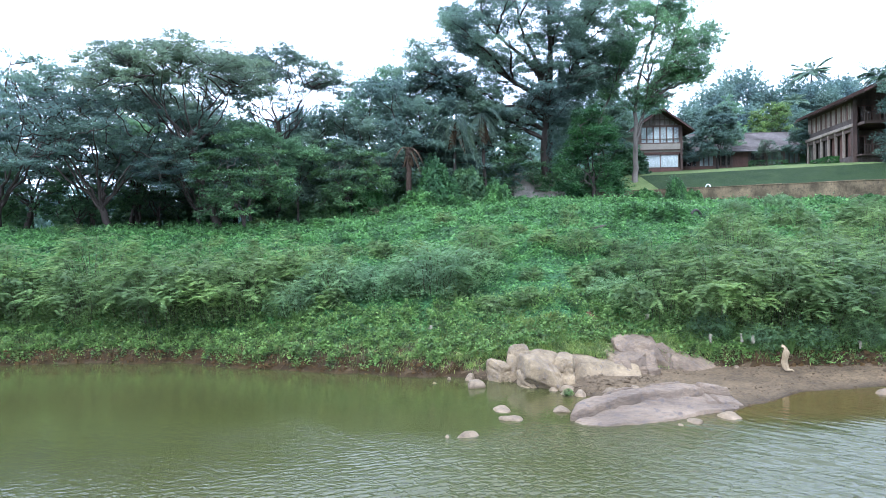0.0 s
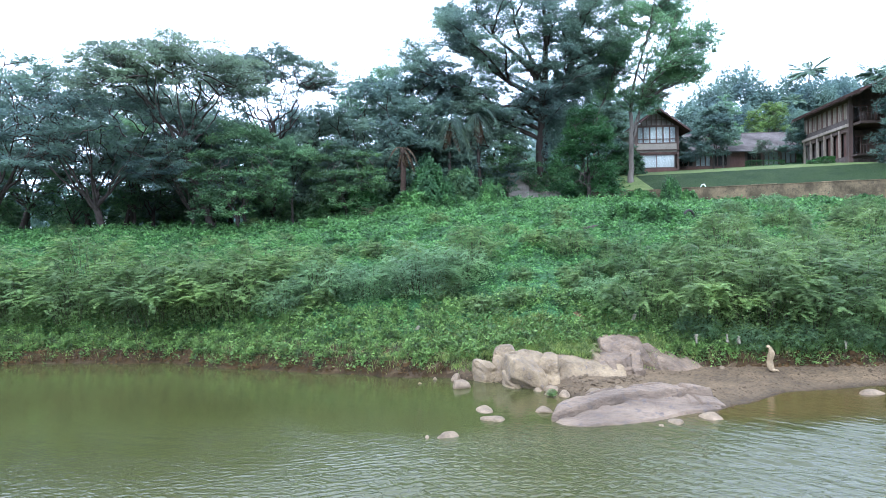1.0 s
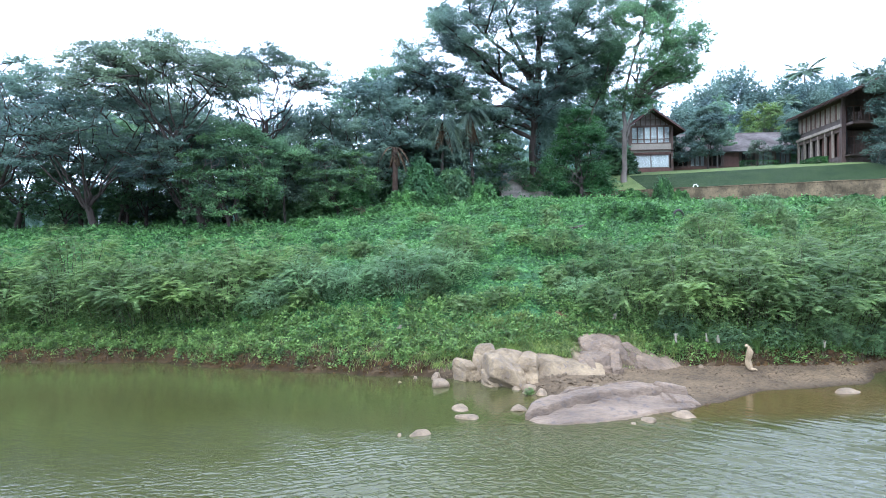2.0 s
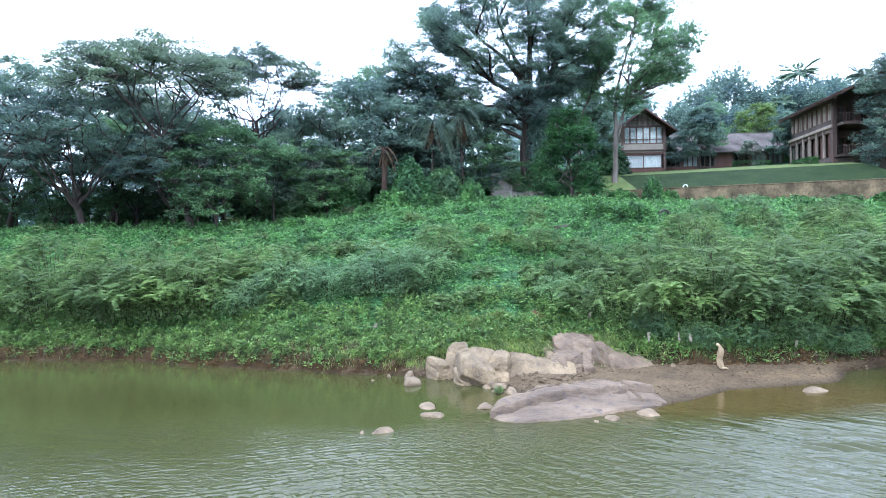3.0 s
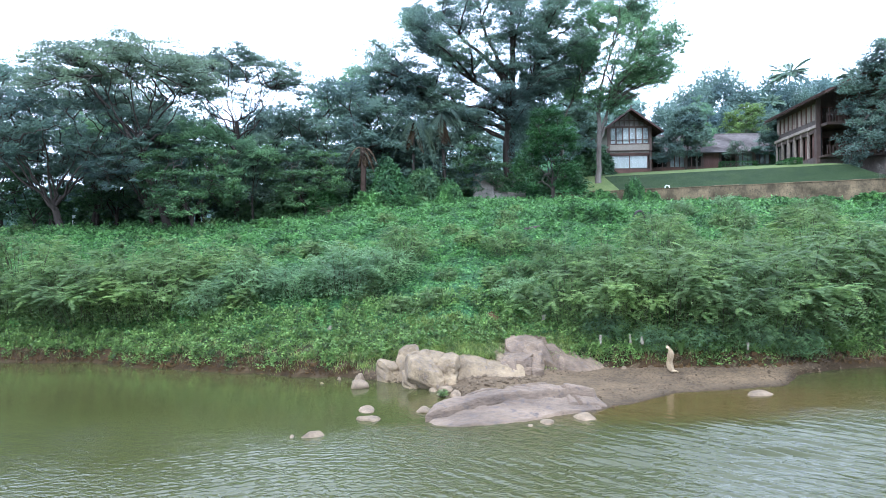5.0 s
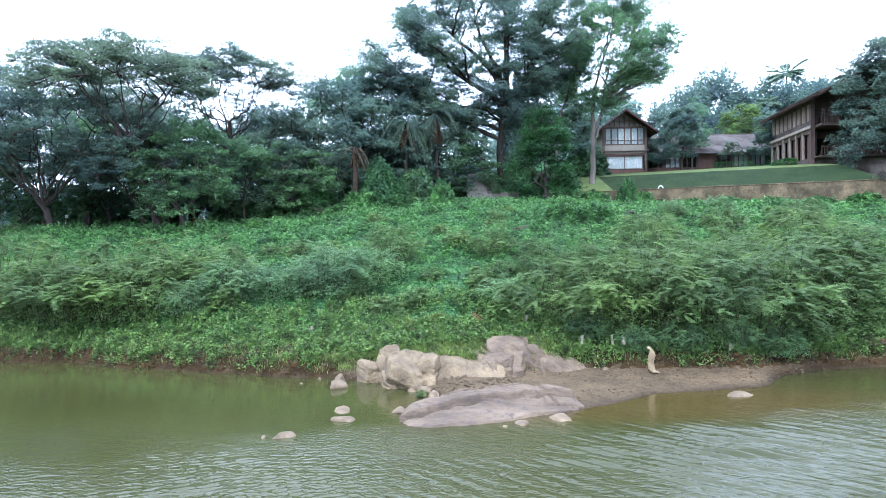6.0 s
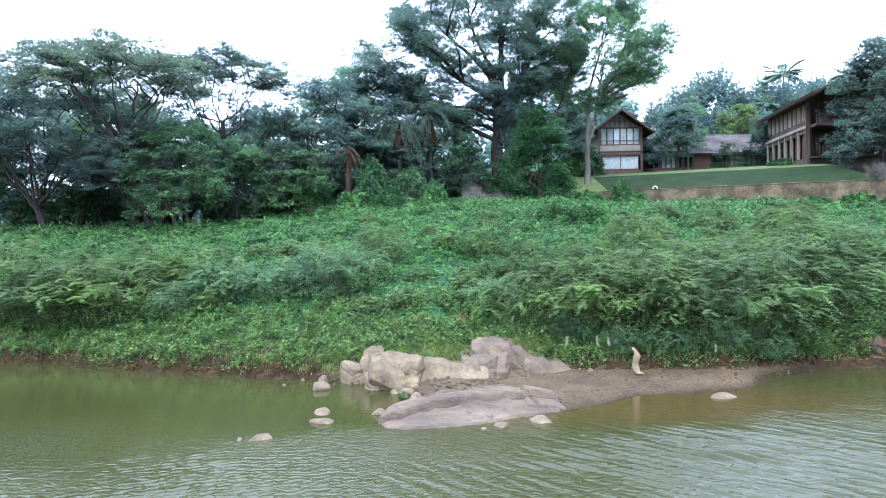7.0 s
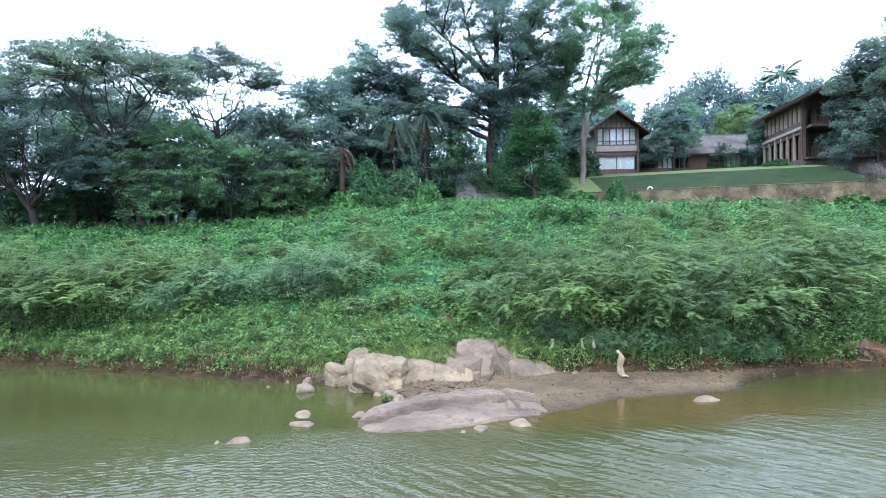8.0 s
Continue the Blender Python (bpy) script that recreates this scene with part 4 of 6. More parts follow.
def leader_tree(name, label, seed, leaders, shape, trunk_r, boughs, pad_r, flat, per_pad, leaf, leaf_mat, bark, rise=0.3, squash=0.75, thick=0.9, inner=0.32):
    """A big tree whose stems run on through the crown and bear tiers of boughs, each with its own sprays of leaves.
    leaders: lines of points from the ground up. shape: height, and the reach of the crown to either side there. thick: sprays to a metre of bough."""
    rng = np.random.default_rng(seed)
    ob = thing(name)
    wood, stems = [], []
    for k, pts in enumerate(leaders):
        pts = np.array(pts, float)
        t = np.linspace(0, len(pts) - 1, 26)
        line = np.stack([np.interp(t, np.arange(len(pts)), pts[:, c]) for c in range(3)], -1)
        line[1:-1] = (line[:-2] + 2 * line[1:-1] + line[2:]) / 4 + rng.normal(0, 0.05, (24, 3))
        r = trunk_r * (1.0 if k == 0 else 0.5) * np.interp(np.linspace(0, 1, 26), [0, 0.06, 0.35, 0.6, 1], [1.45, 1.0, 0.72, 0.36, 0.06])
        wood.append(tube(line, r, 10))
        stems.append(line)
    hs, left, right = (np.array(q, float) for q in zip(*shape))
    grid = np.linspace(hs[0], hs[-1], 200)
    weight = np.cumsum((np.interp(grid, hs, left) + np.interp(grid, hs, right)) ** 0.85)
    joints = np.concatenate([q[5:] for q in stems])
    got = []
    for b in range(boughs):
        h = float(np.interp((b + rng.random()) / boughs * weight[-1], weight, grid))
        ang = 2.399 * b + rng.normal(0, 0.3)
        ang -= 0.32 * math.sin(2 * ang)
        rl, rr = np.interp(h, hs, left), np.interp(h, hs, right)
        rx, ry = (rr if math.cos(ang) > 0 else rl), 0.5 * (rl + rr) * squash
        reach = rng.uniform(0.88, 1.05) / (abs(math.cos(ang) / rx) ** 3 + abs(math.sin(ang) / ry) ** 3) ** (1 / 3)
        if rng.random() < inner:
            reach *= rng.uniform(0.3, 0.8)
        axis_x = np.interp(h, stems[0][:, 2], stems[0][:, 0])
        end = np.array([axis_x + reach * math.cos(ang), reach * math.sin(ang), h])
        near = np.linalg.norm((joints - end) * np.array([1, 1, 0.55]), axis=1) + 2.2 * np.abs(joints[:, 2] - max(h - rise * reach - 0.6, stems[0][5, 2]))
        start = joints[int(np.argmin(near))]
        span = np.linalg.norm(end - start)
        line = curve_line(start, end, 0.07 * span, 11, rng, 0.012 * span)
        wood.append(tube(line, np.linspace(0.04 + 0.014 * span, 0.02, 11), 6))
        for j in range(max(3, int(thick * max(span, 0.8 * reach)))):
            t = rng.uniform(0.16, 1.0) ** 0.75
            i = int(t * 9.99)
            at = line[i] + (line[i + 1] - line[i]) * (t * 10 - i)
            side = np.array([-math.sin(ang), math.cos(ang), 0]) * rng.normal(0, 0.6 + 0.13 * reach * (1.2 - t))
            c = at + side + np.array([0, 0, 0.25 + rng.normal(0, 0.35)])
            wood.append(tube(curve_line(line[max(i - 1, 0)], c - np.array([0, 0, 0.15]), 0.1, 5, rng, 0.05), np.linspace(0.022 + 0.012 * np.linalg.norm(side), 0.01, 5), 4))
            r = pad_r * rng.uniform(0.65, 1.35)
            for q in range(2):
                w = unit(rng.normal(0, 1, 3)) * r * np.array([0.8, 0.8, flat * 0.6])
                wood.append(tube(curve_line(c - np.array([0, 0, 0.15]), c + w, 0.05, 3, rng, 0.02), np.linspace(0.016, 0.006, 3), 3))
            m = int(per_pad * rng.uniform(0.7, 1.3) * (r / pad_r) ** 1.6)
            got.append(pad_leaves(rng, c, r, flat, m, leaf))
    v, f = gather(wood)
    quads("trunk", v, f, bark, ob, True)
    p, a, u, s = (np.concatenate(q) for q in zip(*got))
    v, f = leaf_points(p, a, u, s * 1.1, s * rng.uniform(0.45, 0.7, len(s)))
    quads("crown", v, f, leaf_mat, ob)
    return tagged(ob, label, "tree")


def hanging_ivy(parent, seed, columns, leaf, material):
    """Ivy that hangs in columns on the stems. columns: x, y, lowest and highest point, width."""
    rng = np.random.default_rng(seed)
    p, a, u, s = [], [], [], []
    for x, y, lo, hi, wide in columns:
        m = int(300 * (hi - lo) * wide)
        t = rng.random(m)
        ang = rng.uniform(0, 2 * np.pi, m)
        r = wide * (0.35 + 0.65 * np.sin(np.pi * np.clip(t * 0.9 + 0.1, 0, 1))) * (1 + 0.45 * lumps(ang * 1.5 + x, t * (hi - lo), 1.1, seed, 3)) * rng.uniform(0.6, 1.0, m)
        p.append(np.stack([x + r * np.cos(ang), y + r * np.sin(ang), lo + (hi - lo) * t], -1))
        a.append(unit(np.stack([0.5 * np.cos(ang), 0.5 * np.sin(ang), -np.ones(m)], -1) + rng.normal(0, 0.35, (m, 3))))
        u.append(np.stack([np.cos(ang), np.sin(ang), 0.5 * np.ones(m)], -1) + rng.normal(0, 0.35, (m, 3)))
        s.append(leaf * rng.uniform(0.6, 1.4, m))
    p, a, u, s = (np.concatenate(q) for q in (p, a, u, s))
    v, f = leaf_points(p, a, u, s, s * 0.75)
    return quads("ivy", v, f, material, parent, False, "dark ivy hanging down the stems")


def palm(name, label, seed, height, fronds, length, leaf_mat, bark, droop=0.9, trunk_r=0.16, lean=0.6, hang=0, leaflet=0.07, lowest=-0.35):
    """A palm: ringed trunk and feather fronds; hang: dead fronds that droop against the trunk."""
    rng = np.random.default_rng(seed)
    ob = thing(name)
    line = curve_line((0, 0, -0.4), (lean, 0.2 * lean, height), 0, 16, rng, 0.02)
    rr = np.interp(np.linspace(0, 1, 16), [0, 0.1, 1], [trunk_r * 1.5, trunk_r, trunk_r * 0.8]) * (1 + 0.08 * (np.arange(16) % 2))
    v, f = tube(line, rr, 10)
    quads("trunk", v, f, bark, ob, True)
    for dead in ((False, True) if hang else (False,)):
        for k in range(hang if dead else fronds):
            a = rng.uniform(0, 2 * np.pi) if dead else 2.4 * k + rng.normal(0, 0.2)
            rise = -0.9 if dead else rng.uniform(lowest, 1.25 if lowest > 0 else 1.1)
            t = np.linspace(0, 1, 16)
            ln = length * rng.uniform(0.8, 1.1)
            pts = line[-1] + np.stack([np.cos(a) * t * ln * (0.3 if dead else 0.9), np.sin(a) * t * ln * (0.3 if dead else 0.9), ln * (rise * t - (0.1 if dead else droop) * t ** 2)], -1)
            stalk = tube(pts, np.linspace(0.04, 0.008, 16), 4)
            way = unit(np.gradient(pts, axis=0))
            side = unit(np.cross(way, np.array([0, 0, 1.0])))
            p = np.repeat(pts[2:], 6, 0) + np.tile(np.linspace(-0.5, 0.5, 6), 14)[:, None] * np.repeat(way[2:], 6, 0) * ln / 15
            sg = np.tile([1.0, -1, 1, -1, 1, -1], 14)[:, None]
            ax = np.repeat(side[2:], 6, 0) * sg + np.repeat(way[2:], 6, 0) * 0.6 + np.array([0, 0, -0.35]) + rng.normal(0, 0.1, (84, 3))
            sz = np.repeat(np.sin(np.pi * np.linspace(0.15, 0.95, 14)), 6) * ln * 0.26
            lv = leaf_quads(p, ax, np.array([[0, 0, 1.0]]) + rng.normal(0, 0.2, (84, 3)), sz, leaflet)
            v, f = gather([stalk, lv])
            quads("dead_frond" if dead else "frond", v, f, M_DEAD if dead else leaf_mat, ob)
    return tagged(ob, label, "palm")


def at_ground(ob, x, y, turn=0.0, size=1.0):
    settle(ob, x, y, turn, size, 0.1)
    return ob


# spreading rain trees upstream: broad, flat, layered crowns on visible limbs
rain_a = at_ground(tree("rain_tree", "wide umbrella-crowned rain tree with dark trunk", 101, 16.0, 0.34, 8.0, (8.3, 6.5, 10.6), 190, 1.4, 0.26, 320, 0.18, M_TREE_MID, M_BARK, 12, 0.42, (-2.6, 0), shift=-1.2), -17.7, 58.5)
rain_b = at_ground(tree("rain_tree", "tall rain tree with thin spreading limbs and open crown", 102, 17.3, 0.27, 10.8, (7.4, 6, 13.2), 130, 1.35, 0.24, 310, 0.18, M_TREE_MID, M_BARK, 13, 0.22, (0.2, 0)), -15.3, 70)
rain_c = at_ground(tree("rain_tree", "dark spreading rain tree with low limbs", 103, 14.6, 0.36, 2.8, (10.8, 8, 4.5), 150, 1.5, 0.24, 260, 0.2, M_TREE, M_BARK, 10, 0.75, (-1.0, 0)), -28, 61)
for ob in (rain_a, rain_b, rain_c):
    tagged(ob, group="rain trees beside the meadow")
plant(rain_c, -39.5, 63, 140, 1.08)
plant(rain_a, -33, 76, 250, 1.0)
plant(rain_c, -47, 80, 200, 1.15)
plant(rain_c, -21, 68, 60, 0.72)
plant(rain_c, -58, 88, 20, 1.25)
plant(rain_c, -34, 70, 310, 0.8)
plant(rain_c, -20.8, 62.5, 100, 0.66)

# young growth under the rain trees
young = at_ground(tree("young_tree", "young tree with fresh green leaves under the rain trees", 104, 10.6, 0.16, 4.0, (3.4, 3.0, 5.5), 50, 1.0, 0.4, 260, 0.2, M_TREE_FRESH, M_BARK, 5, 0.7), -20.0, 66)
tagged(young, group="young trees in the wood")
plant(young, -12.2, 64.5, 120, 0.8)
plant(young, -16.2, 62.5, 60, 0.95)
plant(young, -30.5, 72, 10, 1.15)
plant(young, -28.5, 68, 220, 0.85)

# dense woodland trees
wood_a = at_ground(tree("woodland_tree", "dense dark broad-leaved tree in the wood", 111, 11.5, 0.3, 2.6, (4.6, 4.2, 1.2), 70, 1.5, 0.5, 230, 0.31, M_TREE, M_BARK, 5, 0.8, twigs=1), -8.5, 68)
wood_b = at_ground(tree("woodland_tree", "leafy green tree at the edge of the meadow", 112, 8.0, 0.2, 1.6, (3.9, 3.5, 0.7), 60, 1.1, 0.42, 200, 0.22, M_TREE_UNDER, M_BARK, 5, 0.85, twigs=1), -15.2, 56.8)
for ob in (wood_a, wood_b):
    tagged(ob, group="woodland trees")
for i, (src, x, y, s) in enumerate([
        (wood_a, -4.0, 71, 1.15), (wood_a, -0.3, 77, 1.3), (wood_a, -12.5, 75, 1.05), (wood_a, 1.5, 74, 1.0), (wood_a, 6.0, 77, 1.15), (wood_a, -29, 80, 0.8), (wood_b, -33.5, 66, 0.85), (wood_a, -53, 92, 1.0),
        (wood_a, -16, 80, 1.2), (wood_a, 21, 90, 1.2), (wood_b, -7.0, 63.5, 0.9), (wood_b, 9.5, 74.5, 0.9), (wood_b, -50, 70, 1.2), (wood_b, -43, 67, 0.9), (wood_a, -22, 78, 1.2), (wood_a, -37, 88, 1.05), (wood_a, -9, 80, 1.0), (wood_b, -27.5, 70, 1.1), (wood_b, -20, 74, 1.1)]):
    plant(src, x, y, (i * 71) % 360, s)

# the great tree beside the ruin, and its lighter neighbour
great = at_ground(leader_tree("great_tree", "huge dark old tree with tiers of spreading branches", 121,
                              [[(0, 0, -0.6), (-0.1, 0, 6), (0.2, 0, 11.3), (0.6, 0.2, 17), (0.4, 0, 23), (0.8, 0, 29.5)],
                               [(0.1, 0, 10.4), (2.4, -0.5, 13.5), (4.0, 0, 18), (5.0, 0, 25)],
                               [(0.1, 0, 10.8), (-1.4, 0.2, 12.6), (-3.0, 0.3, 13.5), (-5.2, 0.3, 14.9), (-8.0, 0, 17.5), (-9.0, 0, 19.5)],
                               [(0.1, 0, 10.2), (-2.5, -0.6, 10.9), (-6.0, -0.8, 11.0), (-9.5, -0.8, 12.6)],
                               [(0.2, 0, 11.4), (-0.4, 0.4, 15), (-2.8, 0.3, 20), (-3.6, 0, 25)],
                               [(0.3, 0, 12.5), (-1.6, -0.5, 15.5), (-5.0, -0.5, 18.5), (-8.0, 0, 21.5)]],
                              [(9.5, 13.0, 3.0), (12, 15.8, 4.6), (15, 17.4, 7.8), (18, 15.8, 9.6), (21, 13.0, 9.8), (24, 10.4, 9.0), (28, 6.5, 6.5), (31, 2.0, 2.5)],
                              0.8, 205, 1.45, 0.38, 265, 0.2, M_TREE, M_BARK, 0.22, 0.62, 0.9, 0.5), 13.6, 77)
hanging_ivy(great, 129, [(1.6, -0.8, 6.5, 15.0, 0.9), (3.3, -0.9, 8.0, 15.5, 0.75), (5.0, -0.6, 8.5, 14.0, 0.5), (0.4, -0.9, 2.5, 9.5, 0.7)], 0.2, M_TREE)
slim = at_ground(leader_tree("slim_tree", "tall slim pale-barked tree with fresh green crown", 122,
                             [[(0, 0, -0.5), (0.1, 0, 5), (0.1, 0, 9), (0.9, 0, 13), (2.4, 0, 17), (3.2, 0, 22)],
                              [(0.1, 0, 5.5), (1.2, -0.3, 8.5), (2.2, -0.3, 12), (5.0, 0, 16)],
                              [(0.1, 0, 4.2), (0.9, -0.2, 7.0), (1.5, -0.2, 11), (2.0, 0, 14)],
                              [(-4.2, 0.6, -0.5), (-3.9, 0.6, 7.5), (-2.0, 0.4, 11.5), (-0.6, 0.2, 14), (0.6, 0, 17.5)]],
                             [(8.8, 1.5, 2.2), (10.5, 2.8, 5.0), (12.2, 4.0, 9.2), (14, 5.4, 9.0), (17, 5.8, 7.8), (20, 5.0, 5.6), (22, 3.6, 3.6), (24, 1.5, 1.5)],
                             0.3, 104, 1.2, 0.6, 280, 0.2, M_TREE_FRESH, M_BARK_PALE, 0.3, 0.8, 0.85, 0.5), 24.1, 79)
cone = at_ground(tree("leafy_tree", "leafy green tree growing against the ruin", 123, 9.6, 0.22, 2.5, (3.2, 3.0, 0.4), 80, 1.0, 0.55, 360, 0.2, M_VINE_DARK, M_BARK, 5, 0.95), 17.3, 70.8)
pale_top = at_ground(tree("far_green_tree", "pale green domed tree behind the wood", 124, 21.5, 0.35, 6, (5, 5, 9), 46, 1.6, 0.6, 420, 0.27, M_TREE_FRESH, M_BARK, 5, 0.6), -6.5, 92)
river_tree = at_ground(tree("garden_tree", "grey-green garden tree beside the large house", 125, 17, 0.28, 4.5, (7.2, 5, 1.5), 190, 1.35, 0.55, 330, 0.25, M_TREE_GREY, M_BARK_PALE, 7, 0.9), 55.3, 69.5)
garden_a = at_ground(tree("garden_tree", "dark rounded garden tree between the houses", 126, 7.2, 0.16, 1.8, (3.0, 2.8, 1.4), 46, 0.9, 0.75, 300, 0.26, M_TREE, M_BARK, 5, 0.85), 38.8, 91.0, 0, 1.15)
garden_b = at_ground(tree("garden_tree", "small green garden tree on the lawn", 127, 3.6, 0.08, 1.3, (1.5, 1.5, 1.2), 24, 0.5, 0.8, 160, 0.14, M_TREE_MID, M_BARK, 4, 0.8), 46.5, 93)

plant(garden_a, 52.3, 93.5, 90, 0.85)
plant(garden_a, 34.9, 97.0, 200, 0.8)
garden_c = at_ground(tree("garden_tree", "slender light green tree behind the garden", 128, 10.0, 0.12, 3.0, (2.3, 2.2, 3.2), 44, 0.85, 0.6, 220, 0.2, M_TREE_FRESH, M_BARK_PALE, 5, 0.85), 42.0, 95.5)
garden_d = at_ground(tree("garden_tree", "green bushy tree behind the long roof", 129, 8.0, 0.14, 2.0, (3.6, 3.0, 2.6), 44, 1.0, 0.55, 220, 0.24, M_SHRUB, M_BARK, 5, 0.8), 55.5, 109)

# wooded hill behind the houses, distance haze mixed into its leaf colour
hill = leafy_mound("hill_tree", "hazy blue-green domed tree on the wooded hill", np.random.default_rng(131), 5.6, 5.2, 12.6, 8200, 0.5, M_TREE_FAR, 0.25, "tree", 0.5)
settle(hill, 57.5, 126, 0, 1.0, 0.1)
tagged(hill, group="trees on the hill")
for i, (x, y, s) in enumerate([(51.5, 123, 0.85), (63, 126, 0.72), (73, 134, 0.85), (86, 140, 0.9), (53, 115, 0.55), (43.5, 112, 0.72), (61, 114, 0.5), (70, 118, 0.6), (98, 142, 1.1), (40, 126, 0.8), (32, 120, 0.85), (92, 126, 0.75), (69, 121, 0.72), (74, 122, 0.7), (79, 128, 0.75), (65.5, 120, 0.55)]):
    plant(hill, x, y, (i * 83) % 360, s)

palm_a = at_ground(palm("coconut_palm", "coconut palm above the roofs", 141, 10.6, 26, 4.4, M_PALM, M_BARK_PALE, 0.5, leaflet=0.2, lowest=0.12), 71.5, 127)
plant(palm_a, 64.0, 118, 60, 0.62)
plant(palm_a, 88, 132, 200, 1.0)
dead_palm = at_ground(palm("dead_palm", "dead palm with reddish trunk and withered fronds", 142, 6.0, 7, 1.6, M_DEAD, M_BARK_RED, 1.5, 0.28, 0.1, 16), -1.8, 64.5)
palm_b = at_ground(palm("old_palm", "grey palm with hanging withered fronds in the wood", 143, 8.6, 12, 3.0, M_TREE_MID, M_BARK, 1.7, 0.16, 0.4, 7, 0.1), 2.6, 70.0)
plant(palm_b, 6.2, 72.5, 130, 1.1)

# creeper-smothered heaps
heap = leafy_mound("creeper_heap", "hump of growth smothered in green creeper", np.random.default_rng(151), 1.5, 1.2, 1.3, 4600, 0.2, M_VINE)
settle(heap, 16.5, 46.2, 20, 0.95)
tagged(heap, group="creeper heaps on the slope")
for i, (x, y, s, h) in enumerate([(14.8, 48.5, 0.9, 1.0), (12.2, 44.8, 0.55, 0.9), (-8.8, 55.2, 1.0, 0.7), (-0.8, 60.5, 1.3, 1.2), (2.6, 61.5, 1.0, 1.0), (6.3, 60.5, 0.95, 1.6), (-3.0, 61, 1.1, 0.8), (8.4, 62.0, 0.8, 0.8), (5.6, 54, 0.7, 0.8), (21, 66, 1.2, 0.9), (-12, 57, 0.9, 0.6), (25.5, 69.5, 0.8, 2.2), (27.0, 69.2, 0.8, 1.2), (31.5, 68.2, 0.9, 0.5), (34.5, 66.6, 1.1, 0.55), (38, 65.2, 0.9, 0.7), (41.5, 63.6, 1.2, 0.6), (45, 62, 1.2, 0.75), (48, 60.6, 1.2, 0.8), (36.5, 62, 1.0, 0.6), (43, 58.5, 1.2, 0.6)]):
    plant(heap, x, y, (i * 101) % 360, s, 0.1, 0, h)
pillar = leafy_mound("vine_pillar", "dead trunk wrapped in dark green hanging vine", np.random.default_rng(153), 1.5, 1.1, 4.6, 5200, 0.2, M_VINE_DARK, 0.9)
settle(pillar, 0.7, 62.5, 0, 1.0)
tagged(pillar, group="vine-wrapped trunks")
plant(pillar, 6.4, 64.5, 80, 0.7, 0.1, 0, 0.75)
plant(pillar, 2.2, 64.0, 80, 0.85, 0.1, 0, 0.75)
plant(pillar, -5.5, 63.5, 160, 1.1, 0.1, 0, 0.55)
# dark thicket under the trees
thicket = leafy_mound("thicket", "dark thicket under the trees", np.random.default_rng(152), 2.6, 1.8, 2.6, 3000, 0.3, M_TREE_UNDER, 0.3, "thicket")
settle(thicket, -10, 66)
tagged(thicket, group="thickets under the trees")
for i, (x, y, s, h) in enumerate([(-5.5, 66, 0.9, 1.1), (-15, 72, 1.2, 1.0), (-24, 74, 1.3, 1.0), (-33, 80, 1.4, 1), (-42, 84, 1.5, 1), (-52, 84, 1.5, 1), (-1, 70, 1.1, 1.3), (4, 69, 1.0, 1.3), (15.5, 76, 1.2, 1.3), (20, 78.5, 1.2, 1), (-60, 92, 1.8, 1), (-70, 100, 2, 1), (10, 80, 1.4, 1.2), (-19, 86, 1.6, 1.2), (-10, 84, 1.6, 1.2), (25, 86, 1.3, 1.0)]):
    plant(thicket, x, y, (i * 67) % 360, s, 0.1, 0, h)
plant(thicket, 56.0, 99.5, 40, 1.2, 0.1, 0, 1.0)

# far woods across the plain, in the same haze-tinted leaf colour
rng = np.random.default_rng(160)
k = 36000
x = rng.uniform(-150, 40, k)
row = rng.integers(0, 3, k)
tops = np.interp(x, [-34, -22, 10, 26], [7, 13, 15, 9]) + 3.5 * lumps(x + row * 31, row * 9.0, 9, 71, 3)
y = 112 + row * 16 + 4 * lumps(x, row * 5.0, 8, 72) + rng.normal(0, 1.5, k)
z = land(x, y) + tops * rng.random(k) ** 0.6
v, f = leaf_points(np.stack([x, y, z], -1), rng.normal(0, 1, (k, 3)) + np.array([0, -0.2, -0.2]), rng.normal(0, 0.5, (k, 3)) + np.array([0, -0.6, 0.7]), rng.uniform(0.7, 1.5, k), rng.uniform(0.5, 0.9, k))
tagged(quads("far_woods", v, f, M_TREE_FAR), "distant belt of woods in haze-paled green beyond the trunks", "woods", kind="stuff")

